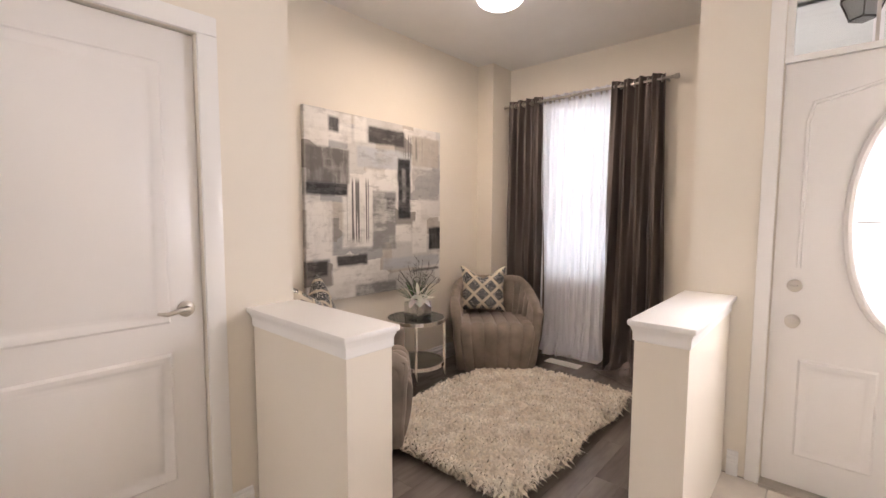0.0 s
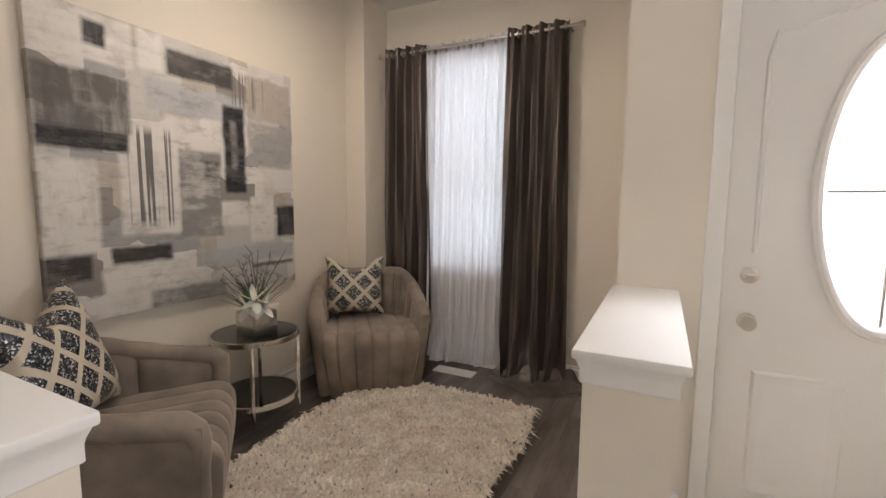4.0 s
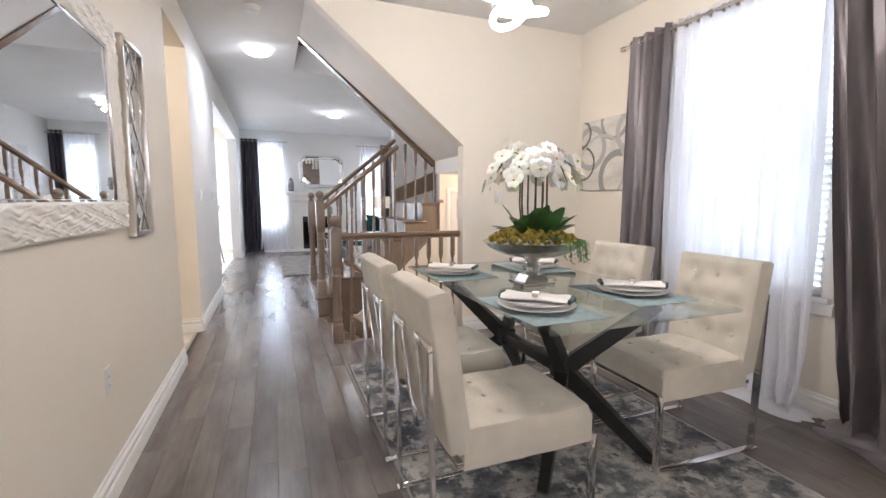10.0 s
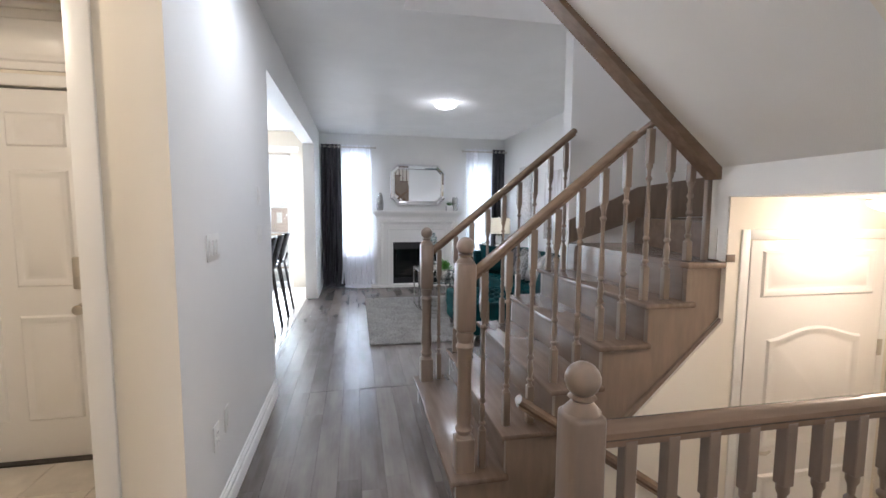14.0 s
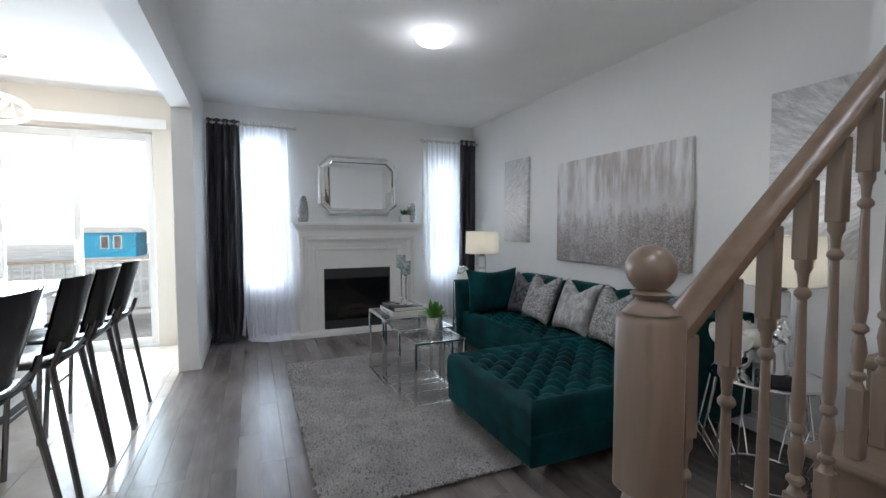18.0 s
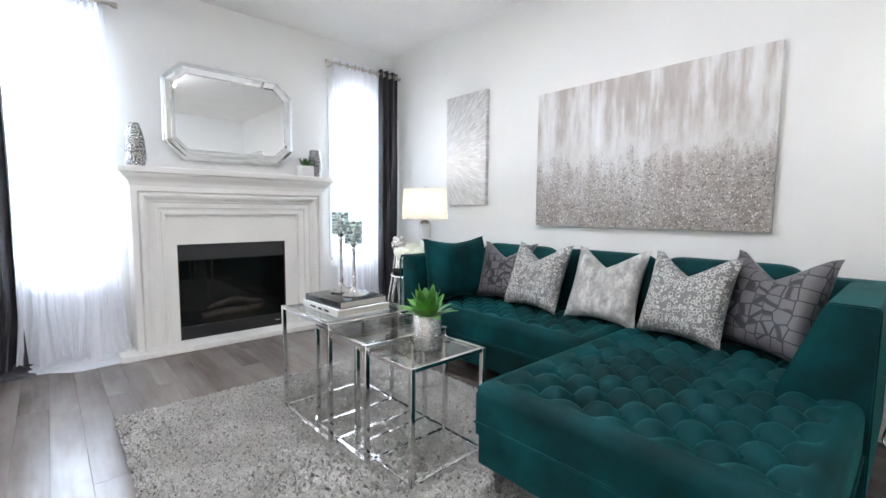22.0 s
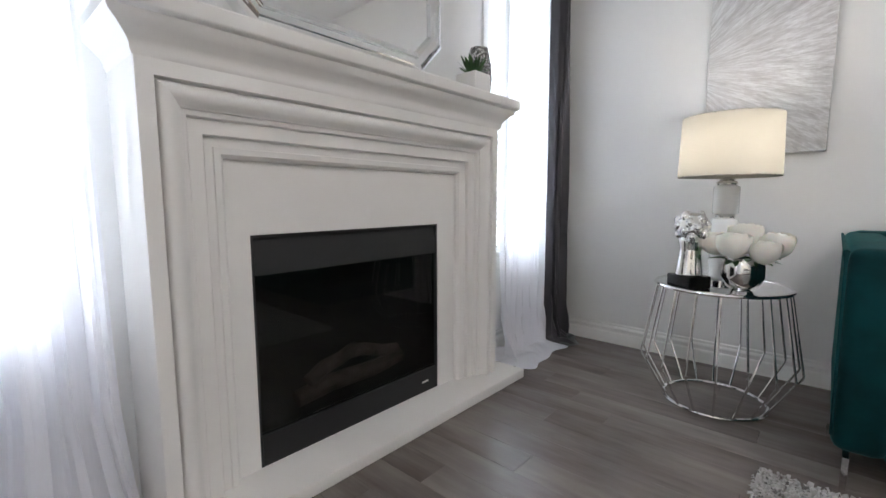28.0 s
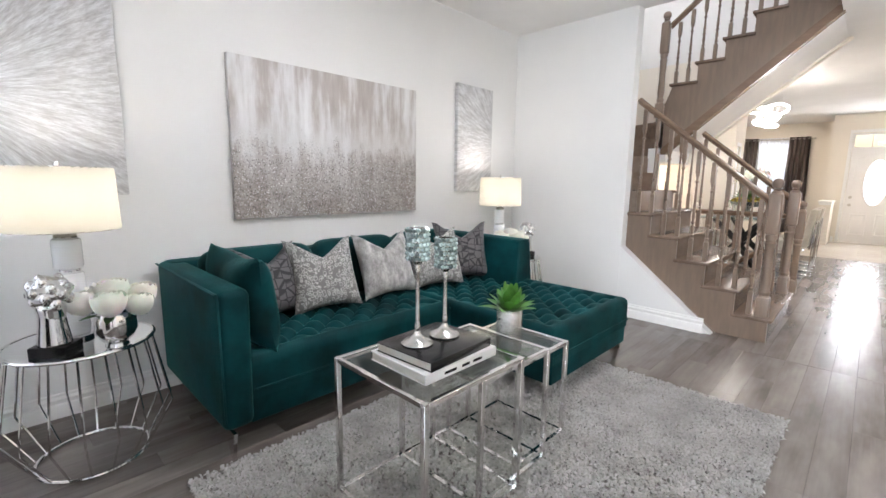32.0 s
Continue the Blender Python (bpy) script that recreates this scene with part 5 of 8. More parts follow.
# ---- tub chairs ----
def tub_chair(at, rz, label):
    """A low channel-tufted barrel chair, wider at the rim than at the floor; it faces local -y."""
    ob = thing("tub_chair", label, "armchair", at=at, rz=rz, group="tub chairs in the nook")
    ob.matrix_basis = ob.matrix_basis @ Matrix.Diagonal((1.10, 1.08, 1.10, 1))
    ROLL = 0.039

    def mixed(a, c, t):
        return a + (c - a) * t

    def top(u):
        k = abs(u * 2 - 1)
        return 0.70 - 0.15 * max(0, (k - 0.30) / 0.70) ** 1.25

    def plan(u, z, inset):
        """A point of the horseshoe at height z, moved inwards by inset."""
        ang = math.pi * (1.0 - u)
        cx, sy = math.cos(ang), max(0.0, math.sin(ang))
        t = z / 0.70
        wide, front, rear = mixed(0.288, 0.372, t), mixed(-0.290, -0.335, t), mixed(0.275, 0.365, t)
        x = (wide - inset) * math.copysign(abs(cx) ** 0.46, cx)
        return x, front + (rear - inset - front) * sy ** 0.52

    def outer(u, v):
        z = 0.045 + (top(u) - ROLL - 0.045) * v
        return (*plan(u, z, 0.006 + 0.010 * math.sin(math.pi * v) * -1), z)
    part("back_shell", B().grid(64, 10, outer), TAUPE, ob, "rounded taupe velvet shell")

    def inner(u, v):
        z = top(u) - ROLL + (0.36 - top(u) + ROLL) * v
        puff = abs(math.sin(u * math.pi * 11)) ** 0.55
        return (*plan(u, z, 2 * ROLL - 0.014 + 0.026 * puff * min(1, 4 * v) - 0.03 * v * (1 - 1.0 * v)), z)
    part("inner_back", B().grid(132, 10, inner), TAUPE, ob, "channel-tufted taupe velvet inner back")
    rim = []
    for e in (0, 1):
        side_ = []
        h = top(e) - ROLL
        for k in range(9):
            z = 0.06 + (h - 0.05 - 0.06) * k / 8
            x, y = plan(e, z, ROLL)
            side_.append((x, y + 0.018, z))
        x, y = plan(e, h, ROLL)
        for q in (0.35, 0.75):
            side_.append((x, y + 0.018 + 0.05 * (1 - math.cos(q * math.pi / 2)), h - 0.05 + 0.05 * math.sin(q * math.pi / 2)))
        rim.append(side_)
    over = []
    for k in range(2, 47):
        u = k / 48
        x, y = plan(u, top(u), ROLL)
        if y > -0.255:
            over.append((x, y, top(u) - ROLL))
    path = rim[0] + over + rim[1][::-1]
    wide = [ROLL * (1.0 + 0.05 * math.sin(i * 1.9)) for i in range(len(path))]
    part("rolled_rim", B().tube(path, wide, 14), TAUPE, ob, "thick rolled velvet edge")
    seam = []
    for k in range(2, 63):
        u = k / 64
        x, y = plan(u, top(u) - 2 * ROLL, 0.001)
        seam.append((x, y, top(u) - 1.75 * ROLL))
    part("seam", B().tube(seam, 0.0035, 5), TAUPE, ob)
    seams = 6

    def seat(u, v):
        g = abs(math.sin(u * math.pi * seams)) ** 0.5
        c = u * 2 - 1
        tuck = 0.05 * max(0.0, abs(c) - 0.93) / 0.07
        if v < 0.4:
            q = v / 0.4
            z = 0.045 + q * 0.295
            return (c * mixed(0.242, 0.290, q), mixed(-0.300, -0.350, q) - 0.015 * g - 0.012 * math.sin(math.pi * q) + tuck, z)
        q = (v - 0.4) / 0.6
        if q < 0.25:
            a = q / 0.25 * math.pi / 2
            return (c * 0.288, -0.285 - (0.065 + 0.015 * g - tuck) * math.cos(a), 0.340 + (0.062 + 0.018 * g) * math.sin(a))
        q = (q - 0.25) / 0.75
        return (c * 0.288, -0.285 + q * 0.54, 0.402 + 0.018 * g - 0.03 * q)
    part("seat", B().grid(96, 40, seat), TAUPE, ob, "channel-tufted taupe velvet seat")
    part("base", B().box(-0.245, 0.245, -0.285, 0.21, 0.048, 0.33, 0.02), TAUPE, ob)
    for x, y in ((-0.20, -0.24), (0.20, -0.24), (-0.18, 0.18), (0.18, 0.18)):
        part("leg", B().lathe([(0, 0), (0.016, 0), (0.02, 0.05), (0, 0.05)], 10, (x, y, 0)), BRONZE, ob)
    return ob


def lattice():
    k = Nodes("sequin_lattice_fabric")
    x, y, z = k.axis(k.tc)
    a = k.math("ABSOLUTE", k.math("SUBTRACT", k.math("FRACT", k.math("MULTIPLY", k.math("ADD", x, z), 6.6)), 0.5))
    c = k.math("ABSOLUTE", k.math("SUBTRACT", k.math("FRACT", k.math("MULTIPLY", k.math("SUBTRACT", x, z), 6.6)), 0.5))
    edge = k.math("MINIMUM", a, c)
    m = k.ramp(edge, [(0.105, 0.0), (0.125, 1.0)])
    seq = k.voronoi(k.tc, 190, out="Color")
    # the top stops paint sparkle on single sequins as pale colour
    dark = k.ramp(k.axis(seq)[0], [(0.0, (0.010, 0.014, 0.02)), (0.60, (0.045, 0.052, 0.06)), (0.80, (0.16, 0.16, 0.16)), (0.90, (0.62, 0.61, 0.58))])
    col = k.mix(m, (0.56, 0.50, 0.40), dark)
    return k.done(col, k.ramp(m, [(0, 0.8), (1, 0.28)]), k.voronoi(k.tc, 190), 0.5, 0.002, k.ramp(m, [(0, 0.0), (1, 0.55)]))


LATTICE = lattice()


def pillow(name, label, material, w, h, d, m, group="", chop=0.24):
    """A plump square cushion with drawn-out corners and a chop in its top edge; it stands in local x, z."""
    def side(s):
        def fn(u, v):
            a, c = u * 2 - 1, v * 2 - 1
            pin = 1 - 0.13 * (1 - abs(a) ** 2) * abs(c) ** 3
            pin2 = 1 - 0.13 * (1 - abs(c) ** 2) * abs(a) ** 3
            x, z = a * w / 2 * pin2, c * h / 2 * pin
            if c > 0.2:
                z -= chop * h * max(0, 1 - abs(a) * 1.25) * (c - 0.2) / 0.8
            t = d / 2 * max(0, (1 - a ** 4) * (1 - c ** 4)) ** 0.6
            return (x, s * (t + 0.0005) * (1 - 0.25 * max(0, c) * max(0, 1 - abs(a) * 1.6)), z + h / 2)
        return fn
    b = B()
    b.grid(22, 22, side(1)).grid(22, 22, side(-1))
    bmesh.ops.remove_doubles(b.bm, verts=b.bm.verts, dist=0.0015)
    ob = single(name, b, material, label, "cushion", group=group)
    ob.matrix_basis = m
    return ob


tub_chair((2.14, -0.99, 0), -42, "taupe velvet tub chair with channel-tufted seat by the half wall")
tub_chair((2.19, -2.62, 0), -140, "taupe velvet tub chair in the window corner")
pillow("cushion", "square sequin lattice cushion leaning in the tub chair", LATTICE, 0.53, 0.53, 0.15, pose(2.21, -0.95, 0.455, -20, 0, -50), "sequin cushions")
pillow("cushion", "square sequin lattice cushion in the window chair", LATTICE, 0.43, 0.43, 0.14, pose(2.32, -2.63, 0.465, -18, 0, -146), "sequin cushions")

# ---- shag rugs ----
def shag(name, label, outline, n, length, width, material, seed, z=0.004, wave=0.0):
    """A backing with thousands of leaning tufts."""
    (x0, x1), (y0, y1) = outline
    rnd = np.random.RandomState(seed)
    ob = thing(name, label, "rug")
    part("backing", B().box(x0 + 0.015, x1 - 0.015, y0 + 0.015, y1 - 0.015, 0.0, z + 0.008, 0.004), RUGBACK, ob)
    p = np.stack([rnd.uniform(x0, x1, n), rnd.uniform(y0, y1, n)], 1)
    if wave:
        p[:, 0] += wave * np.sin(p[:, 1] * 9) * (np.abs(p[:, 0] - (x0 + x1) / 2) > (x1 - x0) * 0.47)
    ang = rnd.uniform(0, 2 * np.pi, n)
    d = np.stack([np.cos(ang), np.sin(ang)], 1)
    lean = rnd.uniform(0.25, 0.9, n)[:, None] * length
    up = rnd.uniform(0.6, 1.1, n) * length * 0.75
    nrm = np.stack([-d[:, 1], d[:, 0]], 1) * (width * rnd.uniform(0.6, 1.3, n))[:, None]
    zz = np.full(n, z + 0.006)
    v = np.zeros((n, 5, 3))
    v[:, 0, :2], v[:, 1, :2] = p - nrm, p + nrm
    v[:, 0, 2] = v[:, 1, 2] = zz
    v[:, 2, :2], v[:, 3, :2] = p + nrm * 1.1 + d * lean * 0.5, p - nrm * 1.1 + d * lean * 0.5
    v[:, 2, 2] = v[:, 3, 2] = zz + up
    v[:, 4, :2] = p + d * lean
    v[:, 4, 2] = zz + up * 0.75
    idx = np.arange(n)[:, None] * 5
    faces = (idx + np.array([[0, 1, 2, 3]])).tolist() + (idx + np.array([[3, 2, 4]])).tolist()
    me = bpy.data.meshes.new("shag")
    me.from_pydata(v.reshape(-1, 3).tolist(), [], faces)
    me.materials.append(material)
    me.shade_smooth()
    t = new("shag", me)
    t.parent = ob
    tagged(t, kind="stuff")
    return ob


SHAG1 = mat("cream_shag", (0.70, 0.61, 0.49), 0.9, var=0.2, scale=9, bump=0.0, island=0.16, col2=(0.88, 0.82, 0.71), sockets={"Sheen Weight": 0.3})
SHAG2 = mat("grey_shag", (0.335, 0.32, 0.30), 0.92, var=0.10, scale=5, bump=0.0, island=0.12, col2=(0.43, 0.415, 0.395))
RUGBACK = mat("rug_backing", (0.20, 0.185, 0.165), 0.95, var=0.2, bump=0.05)
shag("shag_rug", "cream shaggy rug on the nook floor", ((0.98, 2.08), (-2.60, -1.06)), 26000, 0.105, 0.0072, SHAG1, 3, wave=0.02)
shag("shag_rug", "grey shaggy rug under the nesting tables", ((-0.10, 1.58), (8.27, 10.67)), 58000, 0.029, 0.0056, SHAG2, 5)


# ---- round chrome table ----
def side_table(at):
    ob = thing("side_table", "round chrome side table with two glass shelves", "side table", at=at)
    for z, r in ((0.545, 0.235), (0.20, 0.225)):
        f = part("shelf_ring", B().lathe([(r - 0.014, z - 0.022), (r, z - 0.022), (r, z + 0.004), (r - 0.014, z + 0.004), (r - 0.014, z - 0.022)], 40), CHROME, ob, "chrome shelf ring")
        part("glass_shelf", B().lathe([(0, z - 0.004), (r - 0.014, z - 0.004), (r - 0.014, z + 0.002), (0, z + 0.002)], 40), TABLEGLASS, f, "clear glass shelf")
    for k in range(4):
        a = math.pi / 4 + k * math.pi / 2
        part("leg", B().box(-0.010, 0.010, -0.010, 0.010, 0, 0.53, 0.001).moved(pose(0.222 * math.cos(a), 0.222 * math.sin(a), 0, 0, 0, math.degrees(a))), CHROME, ob)
    return ob


side_table((2.37, -1.82, 0))


# ---- flowers ----
def strap(b, base, tip, w, sag=0.0, seg=6, twist=0.0):
    """A narrow leaf or petal from base to tip."""
    base, tip = Vector(base), Vector(tip)
    d = tip - base
    s = d.cross(Vector((0, 0, 1)))
    s = s.normalized() if s.length > 1e-4 else Vector((1, 0, 0))
    prev = None
    for i in range(seg + 1):
        t = i / seg
        c = base + d * t + Vector((0, 0, -sag * t * t))
        r = w * math.sin(math.pi * min(0.97, 0.12 + 0.86 * t)) ** 0.8
        cup = Vector((0, 0, 0.25 * r))
        row_ = [b.bm.verts.new(c - s * r + cup), b.bm.verts.new(c), b.bm.verts.new(c + s * r + cup)]
        if prev:
            for j in range(2):
                b.bm.faces.new((prev[j], prev[j + 1], row_[j + 1], row_[j]))
        prev = row_
    return b


def lily_box(at):
    rnd = random.Random(8)
    ob = thing("flower_arrangement", "mirrored cube vase with white lilies, grass and twigs", "flower arrangement", at=at)
    part("vase", B().box(-0.075, 0.075, -0.075, 0.075, 0, 0.13, 0.004), SILVER, ob, "mirrored cube vase")
    b = B()
    for i in range(46):
        a, t = rnd.uniform(0, 6.28), rnd.uniform(0.25, 0.95)
        strap(b, (0.03 * math.cos(a), 0.03 * math.sin(a), 0.12), (0.03 + 0.19 * t * math.cos(a), 0.19 * t * math.sin(a), 0.15 + 0.20 * (1.15 - t * 0.7)), 0.005, 0.04)
    part("grass", b, LEAF, ob)
    face = Vector((-0.74, 0.52, 0.42)).normalized()
    sx = face.cross(Vector((0, 0, 1))).normalized()
    sz = sx.cross(face)
    for c in (Vector((-0.055, 0.100, 0.165)), Vector((-0.105, 0.045, 0.168)), Vector((-0.085, 0.080, 0.205))):
        b = B()
        for j in range(6):
            q = j * 1.047 + c.x * 20
            strap(b, c, c + (sx * math.cos(q) + sz * math.sin(q)) * 0.082 + face * 0.026, 0.024, -0.004)
        part("lily", b, PETAL, ob, "white lily bloom")
    b = B()
    for i in range(22):
        a = rnd.uniform(1.2, 3.4)
        r, h = rnd.uniform(0.1, 0.24), rnd.uniform(0.16, 0.36)
        pts = [(0, 0.02, 0.12), (r * 0.4 * math.cos(a), r * 0.4 * math.sin(a), 0.12 + h * 0.5), (r * math.cos(a) + rnd.uniform(-.02, .02), r * math.sin(a), 0.12 + h)]
        b.tube(pts, [0.003, 0.002, 0.001], 5)
        for q in range(4):
            s = Vector(pts[1]).lerp(Vector(pts[2]), rnd.random())
            b.tube([s, s + Vector((rnd.uniform(-.04, .04), rnd.uniform(-.04, .04), rnd.uniform(0.0, .05)))], [0.0018, 0.0008], 4)
    part("twigs", b, mat("grey_twig", (0.10, 0.095, 0.085), 0.8), ob)
    return ob


lily_box((2.33, -1.80, 0.549))
ob = thing("twig_vase", "tall floor vase with pale dry curly twigs", "floor vase", at=(2.45, -0.66, 0))
part("vase", B().lathe([(0, 0), (0.04, 0), (0.05, 0.06), (0.04, 0.13), (0.032, 0.18), (0.038, 0.20), (0.030, 0.195), (0.026, 0.14), (0, 0.12)], 20), WHITEC, ob)
b, rnd = B(), random.Random(2)
for i in range(60):
    a, r, h = rnd.uniform(0, 6.28), rnd.uniform(0.03, 0.14), rnd.uniform(0.66, 0.95)
    pts = []
    for j in range(9):
        t = j / 8
        pts.append((r * t * math.cos(a) + 0.018 * math.sin(9 * t + i), r * t * math.sin(a) * 0.7 + 0.018 * math.cos(8 * t + 2 * i), 0.16 + (h + 0.26) * t))
    b.tube(pts, [0.0055 * (1 - 0.75 * j / 8) for j in range(9)], 5)
tagged(part("twigs", b, TWIG, ob, "pale dry curly twigs"), "pale dry curly twigs", kind="stuff")


# ---- ceiling lamps ----
def dome(at, r, label):
    ob = thing("ceiling_lamp", label, "ceiling lamp", at=at, group="flush ceiling lamps")
    part("pan", B().lathe([(0, 0), (r * 0.8, 0), (r * 0.86, -0.018), (r * 0.5, -0.03), (0, -0.03)], 32), WHITEP, ob)
    g = part("glass_bowl", B().lathe([(r, -0.02)] + [(r * math.cos(t), -0.02 - 0.42 * r * math.sin(t)) for t in (0.25, 0.5, 0.75, 1.0, 1.25, 1.45)] + [(0, -0.02 - 0.43 * r)], 36), BULBW, ob, "lit frosted glass bowl")
    g.visible_shadow = False
    part("finial", B().lathe([(0, -0.5 * r - 0.012), (0.010, -0.5 * r - 0.006), (0.006, -0.45 * r), (0, -0.44 * r)], 12), NICKEL, ob)
    return ob


dome((1.68, -1.92, ZC), 0.155, "lit frosted bowl lamp on the nook ceiling")
dome((-0.29, 6.12, ZC), 0.138, "lit frosted bowl lamp on the hall ceiling")
dome((0.92, 9.40, ZC), 0.138, "lit frosted bowl lamp on the living room ceiling")
# this bowl is out of view, added to carry the mud room bulb
dome((-1.95, 4.85, 2.62), 0.15, "unseen lit frosted bowl lamp added on the mud room ceiling")
dome((2.13, 5.25, 1.503), 0.12, "lit frosted bowl lamp over the stair landing")
sd = thing("smoke_detector", "white round smoke detector on the hall ceiling", "smoke detector", at=(-0.30, 5.05, ZC))
part("base", B().lathe([(0, 0), (0.07, 0), (0.07, -0.012), (0, -0.012)], 24), WHITEP, sd)
part("cover", B().lathe([(0, -0.012), (0.06, -0.012), (0.055, -0.035), (0.03, -0.045), (0, -0.045)], 24), WHITEP, sd)


# ---- dining rug ----
def distressed():
    k = Nodes("distressed_grey_rug")
    a = k.noise(k.mapped((1, 1.3, 1)), 3.2, 8, 0.68)
    c = k.noise(k.mapped((1.4, 1, 1), (4, 2, 0)), 7.5, 7, 0.7)
    base = k.ramp(a, [(0.32, (0.024, 0.026, 0.032)), (0.42, (0.075, 0.080, 0.090)), (0.49, (0.16, 0.165, 0.17)), (0.56, (0.40, 0.375, 0.345)), (0.64, (0.26, 0.255, 0.25)), (0.75, (0.09, 0.10, 0.11))])
    worn = k.mix(k.ramp(c, [(0.53, 0.0), (0.58, 0.85)]), base, (0.50, 0.475, 0.44))
    ink = k.noise(k.mapped((1, 1, 1), (9, 3, 1)), 12, 8, 0.75)
    col = k.mix(k.ramp(ink, [(0.57, 0.0), (0.61, 0.8)]), worn, (0.045, 0.045, 0.055))
    return k.done(col, 0.95, k.noise(k.tc, 420, 2), 0.5, 0.003)


rug = thing("dining_rug", "distressed grey and cream low-pile rug under the table", "rug")
part("field", B().box(0.285, 1.845, 1.73, 4.07, 0, 0.010, 0.004), distressed(), rug)
RUGEDGE = mat("rug_binding", (0.34, 0.33, 0.32), 0.95, var=0.2, bump=0.05)
for q in ((0.273, 0.286, 1.718, 4.082), (1.844, 1.857, 1.718, 4.082), (0.286, 1.844, 1.718, 1.731), (0.286, 1.844, 4.069, 4.082)):
    part("binding", B().box(*q, 0, 0.012, 0.004), RUGEDGE, rug)

# ---- glass table ----
tb = thing("dining_table", "glass-topped dining table on black crossed legs", "dining table")
part("tabletop", B().box(0.635, 1.595, 2.13, 3.75, 0.758, 0.772, 0.004), TABLEGLASS, tb, "clear glass top")
BLACKW = mat("black_stained_wood", (0.014, 0.013, 0.012), 0.4, var=0.3, bump=0.02, stretch=(1, 1, 6))
CX = 1.105
for yc, s in ((2.66, -1), (3.24, 1)):
    part("hub", B().box(CX - 0.05, CX + 0.05, yc - 0.045, yc + 0.045, 0.345, 0.435, 0.012), BLACKW, tb)
    for fx, fy, tx, ty in ((0.79, 0.31, 1.40, 0.28), (1.40, 0.31, 0.79, 0.28)):
        b = B()
        b.tube([(fx, yc + s * fy, 0.012), (CX, yc, 0.39)], [0.030, 0.045], 4, False, 1.25)
        part("leg", b, BLACKW, tb)
        b = B()
        b.tube([(CX, yc, 0.39), (tx, yc + s * ty, 0.752)], [0.045, 0.032], 4, False, 1.25)
        part("arm", b, BLACKW, tb)
        part("pad", B().lathe([(0, 0.750), (0.03, 0.750), (0.03, 0.758), (0, 0.758)], 12, (tx, yc + s * ty, 0)), CHROME, tb, "chrome glass pad")
part("stretcher", B().box(CX - 0.03, CX + 0.03, 2.70, 3.20, 0.36, 0.42, 0.008), BLACKW, tb)


